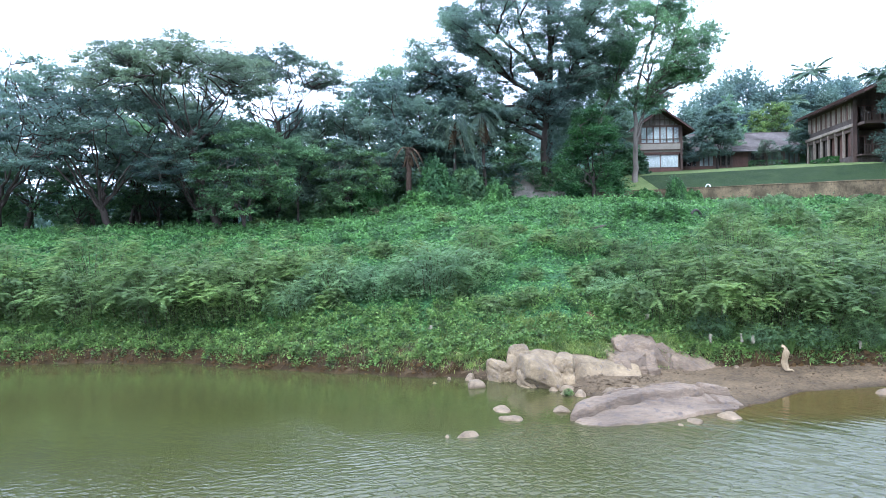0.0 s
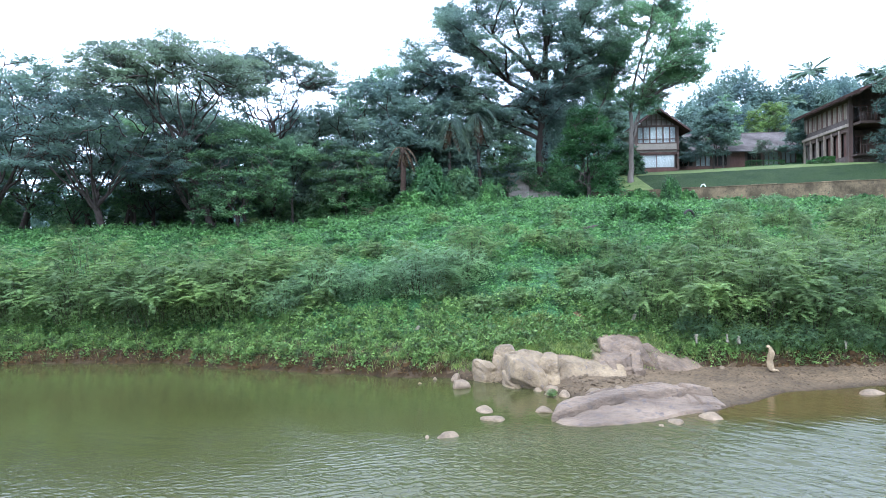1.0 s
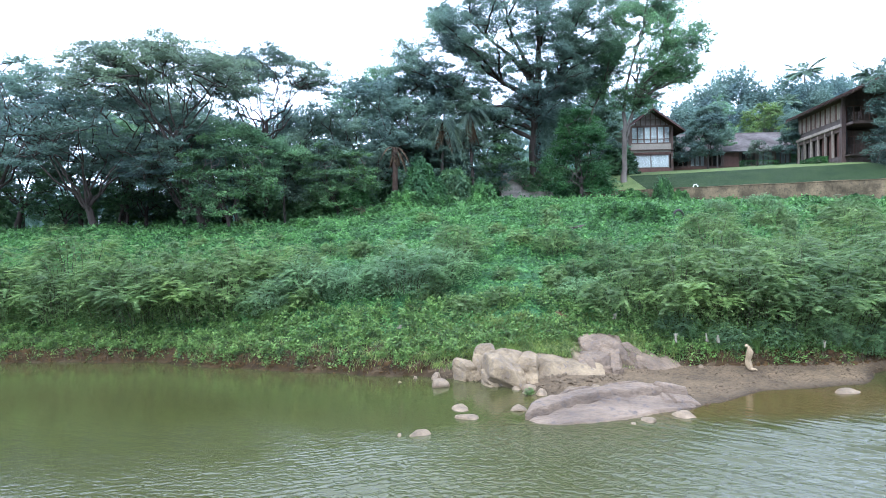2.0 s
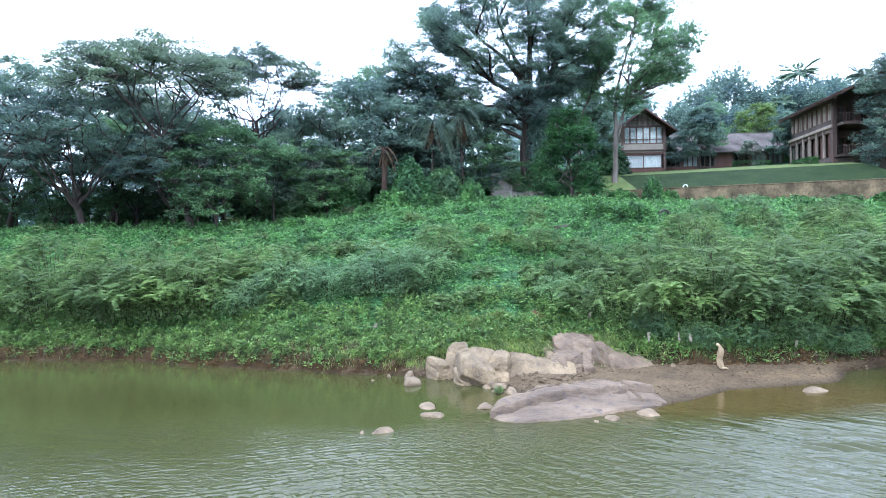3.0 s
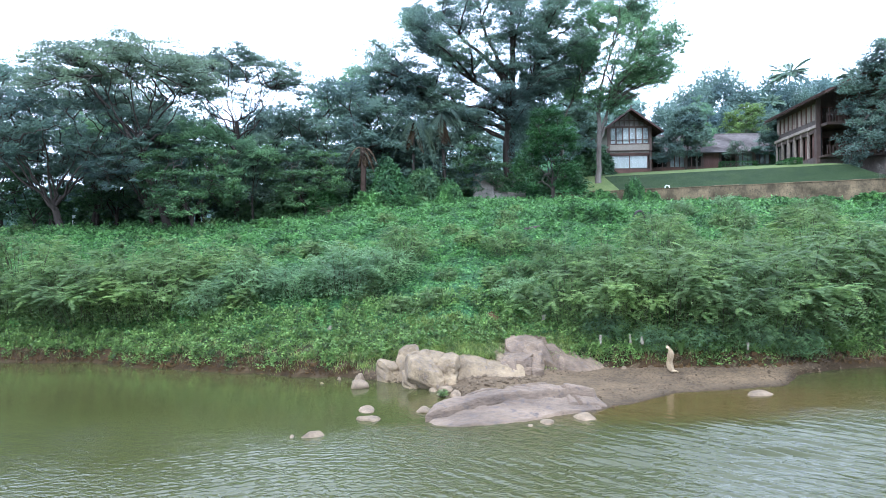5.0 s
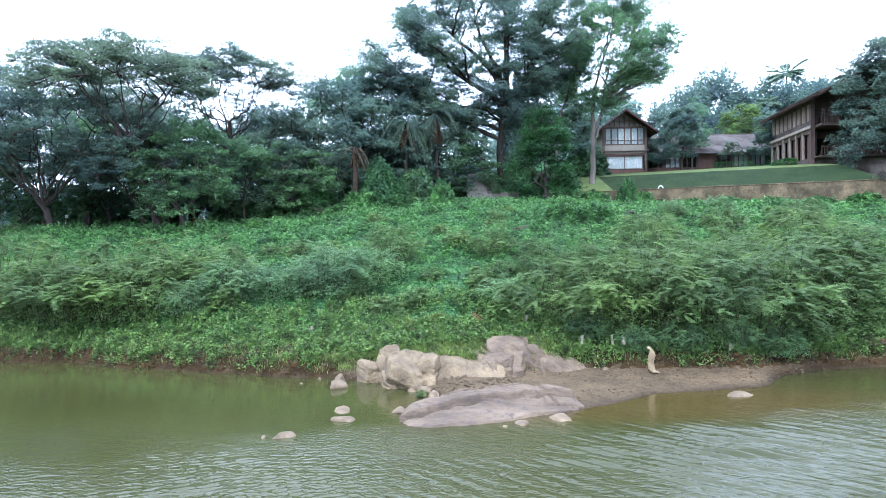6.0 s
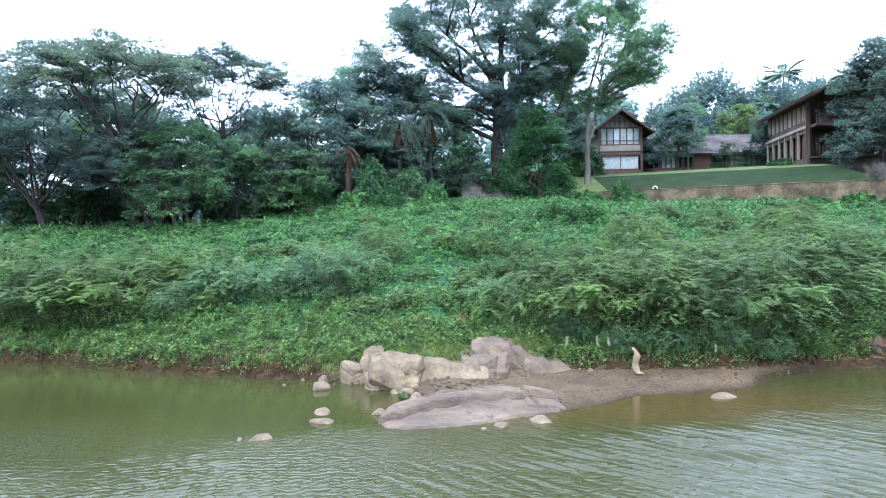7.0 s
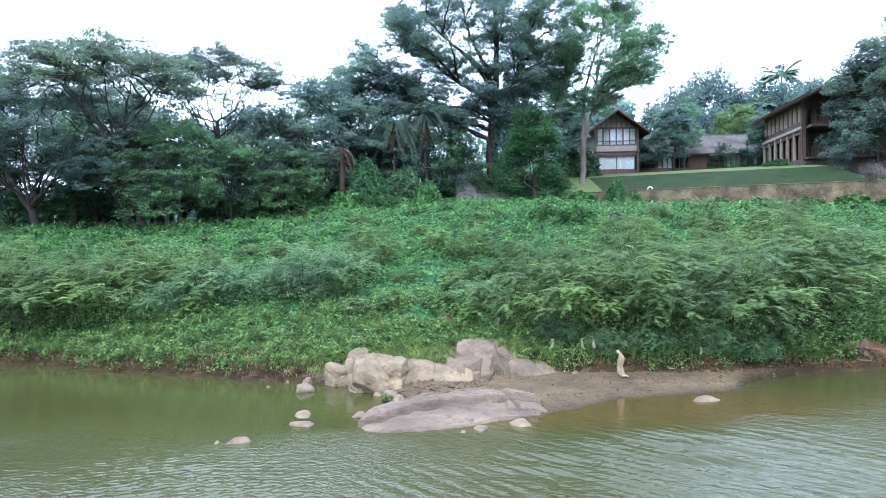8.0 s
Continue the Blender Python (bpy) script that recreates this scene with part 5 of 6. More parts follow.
# ---------------------------------------------------------------- rocks and the water's edge
def rock(name, label, place, size, material, seed, detail=4, rough=0.22, boxy=0.55, turn=0.0, sink=0.25, cracks=0.05, category="boulder", tilt=0.0):
    """A worn stone: a rounded block with broad facets, hollows and cracks. size: half widths."""
    bm = bmesh.new()
    bmesh.ops.create_icosphere(bm, subdivisions=detail, radius=1.0)
    off = Vector((seed * 3.7, seed * 1.9, seed * 5.3))
    sx, sy, sz = size
    pick = random.Random(seed)
    cuts = []
    for k in range(9):
        way = Vector((pick.gauss(0, 1), pick.gauss(0, 1), pick.gauss(0.3, 0.6))).normalized()
        cuts.append((way, pick.uniform(0.55, 0.9)))
    for v in bm.verts:
        p = v.co.copy()
        q = p.copy()
        for way, far in cuts:
            over = q.dot(way) - far
            if over > 0:
                q -= way * over * boxy * 1.5
        if q.z < 0.2:
            q.x, q.y = q.x * (1 + 0.4 * (0.2 - q.z)), q.y * (1 + 0.4 * (0.2 - q.z))
        w = Vector((q.x * sx, q.y * sy, q.z * sz))
        s = 1.1 / max(sx, sy)
        n1 = noise.noise(w * s + off)
        n2 = noise.noise(w * s * 2.6 + off * 2)
        n3 = noise.noise(w * s * 8 + off)
        ridge = abs(noise.noise(Vector((w.x * 0.5, w.y * 1.5, w.z * 1.8)) * s * 1.6 + off * 3))
        crack = max(0.0, 1 - ridge / 0.06) * cracks
        grow = 1 + rough * (n1 + 0.4 * n2 + 0.12 * n3)
        v.co = Vector((q.x * sx * grow, q.y * sy * grow, q.z * sz * grow)) - p * crack * min(sx, sy)
    me = bpy.data.meshes.new(name)
    for f in bm.faces:
        f.smooth = True
    bm.to_mesh(me)
    bm.free()
    me.materials.append(material)
    ob = new(name, me)
    ob.matrix_basis = pose(place[0], place[1], place[2] + sz * (1 - 2 * sink), 0, tilt, turn)
    return tagged(ob, label, category)


def blocks(x, y, seed, count, stretch=1.0):
    """Broken stone: a cell for each block. Gives each point its block's own tilt and height, and how near it is to a joint."""
    rng = np.random.default_rng(seed)
    cx, cy = rng.uniform(x.min(), x.max(), count), rng.uniform(y.min(), y.max(), count)
    near, second = np.full(x.shape, 1e9), np.full(x.shape, 1e9)
    who = np.zeros(x.shape, int)
    for k in range(count):
        d = np.hypot((x - cx[k]) * stretch, y - cy[k])
        second = np.minimum(second, np.maximum(d, near))
        who = np.where(d < near, k, who)
        near = np.minimum(near, d)
    tx, ty, up = rng.normal(0, 1, count), rng.normal(0, 1, count), rng.normal(0, 1, count)
    return (x - cx[who]) * stretch * tx[who] + (y - cy[who]) * ty[who], up[who], second - near


def block_part(parent, seed, place, size, top, turn, material, lean=(0.0, 0.0), square=0.62, faces=8, cracks=()):
    """A weathered block of bedrock: a rounded box cut by flat joint faces, slightly pitted. place: middle of its foot; top: height."""
    rng = np.random.default_rng(seed)
    bm = bmesh.new()
    bmesh.ops.create_icosphere(bm, subdivisions=5, radius=1.0)
    p = np.array([v.co for v in bm.verts])
    q = np.sign(p) * np.abs(p) ** square
    q = q / np.max(np.abs(q) ** 4, axis=1, keepdims=True) ** 0.25 * (0.55 + 0.45 * np.linalg.norm(p, axis=1, keepdims=True))
    q = 0.42 * q + 0.58 * p * 1.12
    for k in range(faces):
        way = unit(rng.normal(0, 1, 3) * np.array([1, 1, 0.55]) + np.array([0, -0.35, 0.35]))
        over = np.clip(q @ way - rng.uniform(0.68, 0.92), 0, None)
        q = q - over[:, None] * way * 0.92
    w = q * np.array([*size, top / 2 + 0.25])
    w[:, 2] += top / 2 - 0.2
    w[:, 0] += lean[0] * w[:, 2]
    w[:, 1] += lean[1] * w[:, 2]
    out = unit(q)
    along, across = w[:, 0] * 0.9 + w[:, 1] * 0.5, w[:, 2] - w[:, 1] * 0.4
    rough = 0.06 * lumps(along + seed, across, 0.55, seed, 3) + 0.026 * lumps(along * 1.3, across, 0.16, seed + 3, 2)
    rough = rough - 0.08 * np.exp(-(lumps(along, across * 2.0 + seed, 0.6, seed + 7, 2) / 0.05) ** 2)
    for axis, at, gap, depth in cracks:
        rough = rough - depth * np.exp(-((w[:, axis] - at + 0.06 * lumps(along, across, 0.4, seed + 9)) / gap) ** 2)
    w = w + out * rough[:, None]
    for v, c in zip(bm.verts, w):
        v.co = c
    for f in bm.faces:
        f.smooth = True
    ob = part("block", bm, material, parent)
    ob.matrix_basis = pose(*place, 0, 0, turn)
    return ob


def outcrop():
    """Bedrock at the water's edge: pale jointed blocks upstream, a low sloping ledge, brown blocks that run into the mud."""
    ob = thing("rock_outcrop", (0, 0, 0))
    pale, brown = M_ROCK, M_ROCK_BROWN
    block_part(ob, 1, (2.98, 26.95, 0), (0.54, 0.62), 0.78, 10, pale, (0.0, 0.25), 0.75, cracks=((2, 0.46, 0.03, 0.03),))
    block_part(ob, 2, (3.70, 27.1, 0), (0.5, 0.7), 1.2, -6, pale, (0.02, 0.3), 0.55, 5)
    block_part(ob, 3, (4.52, 25.95, 0), (0.9, 1.2), 1.14, 8, pale, (0.03, 0.38), 0.8, 6)
    block_part(ob, 4, (3.9, 25.75, 0), (0.46, 0.5), 0.56, 25, pale, (0.0, 0.3), 0.85)
    block_part(ob, 5, (5.24, 25.85, 0), (0.58, 0.95), 1.02, -6, pale, (0.0, 0.4), 0.65, 6, ((2, 0.56, 0.035, 0.1),))
    block_part(ob, 6, (6.0, 26.5, 0.1), (0.86, 1.05), 0.74, 6, pale, (0.0, 0.75), 0.8, 5)
    block_part(ob, 7, (7.15, 26.45, 0.1), (1.15, 1.15), 0.78, -5, pale, (0.0, 0.8), 0.8, 5, ((0, 0.3, 0.03, 0.04),))
    block_part(ob, 8, (8.2, 27.0, 0.1), (0.9, 1.3), 1.34, -8, brown, (0.05, 0.8), 0.7, 9, ((2, 0.85, 0.03, 0.05), (0, -0.2, 0.03, 0.06)))
    block_part(ob, 16, (7.45, 27.0, 0.1), (0.75, 1.1), 1.02, 12, pale, (0.1, 0.85), 0.8, 7)
    block_part(ob, 17, (7.75, 26.4, 0.1), (0.55, 0.7), 0.72, -12, brown, (0.0, 0.7), 0.7, 7)
    block_part(ob, 9, (8.95, 27.2, 0.1), (0.8, 1.1), 1.3, 10, brown, (0.0, 0.62), 0.75, 6)
    block_part(ob, 10, (8.2, 26.55, 0.1), (0.7, 0.9), 0.9, 14, brown, (0.0, 0.6), 0.7, 6)
    block_part(ob, 11, (8.32, 25.95, 0.2), (0.24, 0.22), 0.36, 12, brown, square=0.4, faces=5)
    block_part(ob, 12, (8.70, 25.8, 0.2), (0.26, 0.22), 0.3, -14, brown, square=0.4, faces=5)
    block_part(ob, 13, (9.55, 26.95, 0.1), (0.95, 1.05), 1.12, -5, brown, (0.0, 0.6), 0.65, 9, ((0, 0.15, 0.025, 0.06), (2, 0.6, 0.03, 0.04)))
    block_part(ob, 14, (10.55, 27.0, 0.1), (1.15, 0.85), 0.78, 8, brown, (0.0, 0.5), 0.95, 5)
    block_part(ob, 15, (6.6, 27.9, 0.2), (1.7, 0.6), 0.85, 0, pale, square=0.8)
    return tagged(ob, "jointed pale and brown bedrock blocks at the water's edge", "rock")


outcrop()


def slab_rock():
    """A flat shelf of bedrock: a low tip upstream, a back that rises to the mud, and split layers that step down to the water."""
    kx = [4.42, 4.7, 5.3, 6.2, 7.4, 8.4, 9.3, 10.0, 10.35]
    front = [20.55, 20.08, 19.8, 19.78, 20.2, 20.7, 21.15, 21.6, 21.85]
    back = [20.75, 21.3, 21.75, 22.2, 22.5, 22.65, 22.7, 22.6, 22.2]
    crest = [0.12, 0.34, 0.42, 0.53, 0.62, 0.64, 0.58, 0.44, 0.12]
    nu, nv = 170, 120
    u = np.linspace(4.42, 10.35, nu)[None, :]
    w = np.linspace(0, 1, nv)[:, None]
    yf = np.interp(u, kx, front) + 0.1 * lumps(u, 0 * u, 0.5, 81)
    yb = np.interp(u, kx, back) + 0.14 * lumps(u, 0 * u + 9, 0.7, 82)
    h = np.interp(u, kx, crest)
    y = yf + (yb - yf) * w
    x = u + 0 * w
    # the back: steep front face, long slope, drop behind
    rise = np.interp(w, [0, 0.05, 0.12, 0.5, 0.78, 0.93, 1.0], [-0.9, -0.1, 0.35, 0.72, 1.0, 0.9, -0.7])
    z = h * rise
    # split layers running along the shelf: each crack has a lip, higher behind
    top = (w > 0.05) & (w < 0.95)
    wavy = 0.16 * lumps(x, 0 * x, 0.9, 83) + 0.05 * lumps(x, y, 0.3, 87)
    for start, slope, lip, gap in ((20.78, 0.30, 0.18, 0.05), (21.5, 0.26, 0.05, 0.03)):
        off = y - (start + slope * (x - 4.6) + wavy)
        z = z + np.where(top, lip * (1 / (1 + np.exp(-off / 0.018)) - 0.5), 0)
        z = z - np.where(top, 0.24 * np.exp(-(off / gap) ** 2) * np.clip(lumps(x, 0 * x + start, 1.1, 84) + 0.75, 0, 1), 0)
    tilt, up, joint = blocks(x + 0.2 * lumps(x, y, 0.8, 88), y + 0.1 * lumps(x, y, 0.8, 89), 77, 17, 0.3)
    z = z + np.where(top, 0.025 * tilt + 0.012 * up - 0.02 * np.exp(-(joint / 0.03) ** 2), 0)
    # a cleft across the downstream end
    cleft = np.exp(-((x - 9.05 - 0.35 * np.sin(2.5 * (y - 21)) ) / 0.06) ** 2) * (w > 0.3)
    z = z - 0.2 * cleft + 0.07 * (x > 9.05) * (w > 0.3)
    z = z + 0.07 * lumps(x, y, 0.8, 85) + 0.022 * lumps(x, y, 0.17, 86)
    v = np.stack([x, y, z], -1).reshape(-1, 3)
    i, j = np.meshgrid(np.arange(nv - 1), np.arange(nu - 1), indexing="ij")
    f = np.stack([i * nu + j, i * nu + j + 1, (i + 1) * nu + j + 1, (i + 1) * nu + j], -1).reshape(-1, 4)
    ob = quads("slab_rock", v, f, M_SLAB, None, True)
    return tagged(ob, "broad flat mauve-grey slab of split bedrock in the shallows", "rock")


slab_rock()

for i, (x, y, rx, ry, top, flat) in enumerate([
        (1.85, 25.75, 0.36, 0.3, 0.32, 0), (1.75, 27.05, 0.2, 0.2, 0.3, 0), (2.5, 22.25, 0.45, 0.28, 0.14, 1), (2.65, 21.05, 0.5, 0.26, 0.12, 1), (1.2, 19.4, 0.36, 0.28, 0.14, 1), (0.62, 19.3, 0.17, 0.12, 0.06, 1),
        (4.35, 21.95, 0.32, 0.25, 0.16, 1), (16.0, 23.35, 0.55, 0.3, 0.15, 1), (7.5, 20.0, 0.3, 0.2, 0.05, 1), (8.1, 20.3, 0.36, 0.24, 0.1, 1), (5.15, 24.75, 0.28, 0.2, 0.22, 0), (5.0, 24.25, 0.2, 0.2, 0.18, 0),
        (5.45, 24.05, 0.3, 0.2, 0.2, 1), (6.5, 23.8, 0.3, 0.18, 0.32, 0), (7.35, 24.0, 0.22, 0.15, 0.32, 0), (12.2, 26.6, 0.16, 0.1, 0.46, 1), (9.3, 20.7, 0.35, 0.25, 0.18, 1), (4.7, 24.9, 0.2, 0.2, 0.12, 0), (0.3, 26.6, 0.12, 0.1, 0.06, 1), (0.9, 27.3, 0.14, 0.1, 0.1, 0)]):
    base = min(-0.1, top - 0.3) if y < float(shore(x)) else float(land(x, y)) - 0.08
    h = (max(top, base + 0.12) - base) / 2
    tagged(rock("river_stone", "pale river stone lying in shallow water" if y < float(shore(x)) else "pale stone lying on the mud", (x, y, base), (rx, ry, h), M_PEBBLE, 40 + i, 3, 0.2, 0.45, (i * 53) % 180, 0.0, 0.03, "stone"), group="stones in the shallows")

# a spill of small stones between the outcrop and the slab
pick = random.Random(5)
rubble = rock("rubble_stone", "small broken stone in the spill below the outcrop", (5.6, 25.0, 0.0), (0.11, 0.09, 0.075), M_CRUMB, 71, 2, 0.25, 0.7, 0, 0.0, 0.0, "stone")
tagged(rubble, group="rubble below the outcrop")
for k in range(60):
    x, y = pick.uniform(5.0, 8.6), pick.gauss(24.9, 0.5)
    copy_thing(rubble, pose(x, y, max(0.0, float(land(x, y))) + 0.02, pick.uniform(-30, 30), pick.uniform(-30, 30), pick.uniform(0, 360)) @ Matrix.Diagonal((pick.uniform(0.4, 1.5), pick.uniform(0.4, 1.4), pick.uniform(0.4, 1.1), 1)))

# gravel and mud lumps
rng = np.random.default_rng(7)
pv = []
ico = bmesh.new()
bmesh.ops.create_cube(ico, size=1.0)
cube = np.array([v.co for v in ico.verts])
cube_f = np.array([[v.index for v in f.verts] for f in ico.faces])
ico.free()
x, y = scatter(rng, 1, 24, 21, 28.5, 11000, lambda x, y: (y > shore(x) - 0.15) & (y < foot(x) + 0.3) & (lumps(x, y, 0.9, 61) > -0.1))
s = rng.exponential(0.012, len(x)) + 0.012
corner = cube[None] * (s[:, None] * rng.uniform(0.6, 1.5, (len(x), 3)))[:, None] + rng.normal(0, 0.12, (len(x), 8, 3)) * s[:, None, None]
v = corner + np.stack([x, y, land(x, y) + 0.2 * s], -1)[:, None]
f = np.arange(len(x))[:, None, None] * 8 + cube_f[None]
tagged(quads("gravel", v.reshape(-1, 3), f.reshape(-1, 4), M_CRUMB), "scattered mud crumbs and gravel on the sandbank", "gravel", kind="stuff")

# clods and stones in the cut bank
x = rng.uniform(-26, 1.5, 2400)
x = np.concatenate([x, rng.uniform(11.5, 32, 1100)])
y = foot(x) + rng.uniform(-0.22, 0.3, len(x))
s = rng.exponential(0.025, len(x)) + 0.018
corner = cube[None] * (s[:, None] * rng.uniform(0.6, 1.6, (len(x), 3)))[:, None] + rng.normal(0, 0.13, (len(x), 8, 3)) * s[:, None, None]
v = corner + np.stack([x, y, land(x, y) + 0.1 * s], -1)[:, None]
f = np.arange(len(x))[:, None, None] * 8 + cube_f[None]
tagged(quads("bank_clods", v.reshape(-1, 3), f.reshape(-1, 4), M_EARTH), "clods of red-brown earth along the cut bank", "earth", kind="stuff")
# bare roots and dead stalks hanging from the cut bank
roots = []
for k in range(260):
    x0 = rng.uniform(-25, 30)
    if 2.5 < x0 < 11:
        continue
    y0 = float(foot(x0)) + rng.uniform(0.1, 0.45)
    z0 = float(land(x0, y0))
    ln = rng.uniform(0.2, 0.7)
    end = (x0 + rng.normal(0, 0.3), y0 - rng.uniform(0.1, 0.5), max(0.02, z0 - ln * rng.uniform(0.2, 0.9)))
    roots.append(tube(curve_line((x0, y0, z0 + 0.05), end, rng.uniform(-0.05, 0.12), 5, rng, 0.02), np.linspace(0.013, 0.004, 5), 3))
v, f = gather(roots)
tagged(quads("roots", v, f, M_ROOT), "dry roots and stalks hanging from the cut bank", "roots", kind="stuff")


# ---------------------------------------------------------------- litter left by the flood
def hanging_cloth(name, label, place, width, height, material, seed, turn=0.0, fold=0.12, category="cloth"):
    rng = np.random.default_rng(seed)
    nu, nv = 13, 19
    u, w = np.meshgrid(np.linspace(-1, 1, nu), np.linspace(0, 1, nv))
    edge = width * 0.5 * (0.55 + 0.45 * np.abs(np.sin(3.1 * w + seed))) * (0.75 + 0.5 * lumps(w * 3, w * 0 + seed, 0.5, seed))
    x = u * edge + 0.18 * width * np.sin(2.2 * w + seed)
    y = fold * np.sin(u * 5 + 2 * w + seed) * (0.5 + 0.5 * w) + 0.5 * fold * lumps(u * 2, w * 4, 0.5, seed + 3)
    z = height * (1 - w) + 0.04 * height * np.sin(u * 4 + seed)
    v = np.stack([x, y, z], -1).reshape(-1, 3)
    i, j = np.meshgrid(np.arange(nv - 1), np.arange(nu - 1), indexing="ij")
    f = np.stack([i * nu + j, i * nu + j + 1, (i + 1) * nu + j + 1, (i + 1) * nu + j], -1).reshape(-1, 4)
    ob = quads(name, v, f, material, None, True)
    thick = ob.modifiers.new("thick", "SOLIDIFY")
    thick.thickness = 0.012
    ob.matrix_basis = pose(*place, 0, 0, turn)
    return tagged(ob, label, category)


def driftwood():
    """A washed-out stump with bare roots on the slipped bank."""
    rng = np.random.default_rng(191)
    ob = thing("driftwood_stump", (24.7, 28.55, float(land(24.7, 28.55)) + 0.12), 20)
    v, f = tube(np.array([[0, 0, -0.2], [0.02, 0.02, 0.1], [0.1, 0, 0.3], [0.12, 0.03, 0.45]]), [0.24, 0.2, 0.15, 0.1], 9)
    quads("stump", v, f, M_ROOT, ob, True)
    for k in range(9):
        a = k * 0.7 + rng.normal(0, 0.2)
        end = (math.cos(a) * rng.uniform(0.5, 1.0), math.sin(a) * rng.uniform(0.3, 0.7) - 0.2, rng.uniform(-0.4, 0.1))
        v, f = tube(curve_line((0, 0, 0.05), end, 0.1, 7, rng, 0.03), np.linspace(0.06, 0.012, 7), 5)
        quads("root", v, f, M_ROOT, ob, True)
    return tagged(ob, "bleached driftwood stump with bare roots on the slipped bank", "driftwood")


driftwood()

# ---------------------------------------------------------------- terrace, wall and ruin
def lawn_height(x, y):
    return land(x, y) + 0.05


xs, q = np.linspace(20.5, 75, 90), np.linspace(8.6, 26, 30)
gx, gq = np.meshgrid(xs, q)
gy = wall_line(gx) + gq
v = np.stack([gx, gy, lawn_height(gx, gy)], -1).reshape(-1, 3)
i, j = np.meshgrid(np.arange(len(q) - 1), np.arange(len(xs) - 1), indexing="ij")
nx = len(xs)
f = np.stack([i * nx + j, i * nx + j + 1, (i + 1) * nx + j + 1, (i + 1) * nx + j], -1).reshape(-1, 4)
lawn = tagged(quads("lawn", v, f, M_LAWN, None, True), "mown green lawn in front of the houses", "lawn", kind="structure")

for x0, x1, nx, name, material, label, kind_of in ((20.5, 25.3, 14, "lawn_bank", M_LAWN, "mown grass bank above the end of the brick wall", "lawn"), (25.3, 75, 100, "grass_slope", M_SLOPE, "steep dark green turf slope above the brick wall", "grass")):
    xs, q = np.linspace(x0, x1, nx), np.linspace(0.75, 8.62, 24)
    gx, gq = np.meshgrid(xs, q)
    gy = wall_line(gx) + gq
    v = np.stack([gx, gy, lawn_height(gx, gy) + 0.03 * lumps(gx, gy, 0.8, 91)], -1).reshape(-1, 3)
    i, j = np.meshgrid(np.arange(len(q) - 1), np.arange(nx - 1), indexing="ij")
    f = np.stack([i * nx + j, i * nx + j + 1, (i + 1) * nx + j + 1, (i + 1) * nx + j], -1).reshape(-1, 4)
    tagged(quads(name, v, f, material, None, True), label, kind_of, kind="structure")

WALL_TURN = math.degrees(math.atan(-0.45))
WALL_LEN = 62.0


def garden_wall():
    ob = thing("garden_wall", (16.0, float(wall_line(16.0)) + 0.15, 9.0), WALL_TURN)
    bm = bmesh.new()
    box(bm, 0, WALL_LEN, 0.02, 0.38, -0.6, 1.55)
    part("core", bm, M_BRICK, ob)
    k = 0
    x = 0.0
    while x < WALL_LEN:
        w = 2.4
        boxed("coping", (x + 0.01, min(x + w, WALL_LEN) - 0.01, -0.03, 0.43, 1.55, 1.62 + 0.025 * (k % 3)), M_BRICK, ob, bevel=0.02)
        x += w
        k += 1
    return tagged(ob, "weathered red-brown brick retaining wall below the lawn", "wall", kind="structure")


def ruin():
    ob = thing("ruined_wall", (9.2, 73.2, float(land(11, 73.2)) - 0.1), 0)
    boxed("pier", (0, 2.2, 0, 0.45, -0.5, 3.2), M_RUIN, ob, bevel=0.06)
    boxed("wall", (2.2, 5.6, 0.05, 0.4, -0.5, 1.2), M_RUIN, ob, "low stretch of pinkish broken plaster wall", bevel=0.05)
    boxed("back_wall", (0.1, 5.6, 3.0, 3.3, -0.5, 3.0), M_RUIN, ob, bevel=0.04)
    return tagged(ob, "small roofless ruin of grey plastered masonry", "ruin")


garden_wall()
ruin()


# ---------------------------------------------------------------- houses
def window(parent, x0, x1, z0, z1, y, panes, rows=1, back=M_CURTAIN, border=0.07, wood=M_WOOD, label="", low_bar=0.0):
    """A timber window in the wall plane y (facing -y): frame bars, curtain or dark room behind, glass panes."""
    bm = bmesh.new()
    rings = []
    for yy in (y - 0.06, y + 0.06):
        for e in (0.0, border):
            rings.append([bm.verts.new(p) for p in ((x0 + e, yy, z0 + e), (x1 - e, yy, z0 + e), (x1 - e, yy, z1 - e), (x0 + e, yy, z1 - e))])
    for k in range(4):
        m = (k + 1) % 4
        bm.faces.new((rings[0][k], rings[0][m], rings[1][m], rings[1][k]))
        bm.faces.new((rings[2][k], rings[3][k], rings[3][m], rings[2][m]))
        bm.faces.new((rings[0][k], rings[2][k], rings[2][m], rings[0][m]))
        bm.faces.new((rings[1][k], rings[1][m], rings[3][m], rings[3][k]))
    win = part("window", bm, wood, parent, label)
    for k in range(1, panes):
        c = x0 + (x1 - x0) * k / panes
        boxed("mullion", (c - border / 2, c + border / 2, y - 0.055, y + 0.055, z0 + border, z1 - border), wood, win, bevel=0)
    if low_bar:
        boxed("rail", (x0 + border, x1 - border, y - 0.065, y + 0.05, z0 + low_bar, z0 + low_bar + 0.1), wood, win, bevel=0)
    for k in range(panes):
        a, b = x0 + (x1 - x0) * k / panes + border / 2, x0 + (x1 - x0) * (k + 1) / panes - border / 2
        g = boxed("pane", (a, b, y - 0.012, y - 0.004, z0 + border, z1 - border), M_GLASS, win, bevel=0)
        g.visible_shadow = False
        # without a curtain, a dark panel paints the dimness of the room
        boxed("curtain" if back is M_CURTAIN else "shutter", (a, b, y + 0.07, y + 0.09, z0 + border, z1 - border), back, win, bevel=0)
    return win


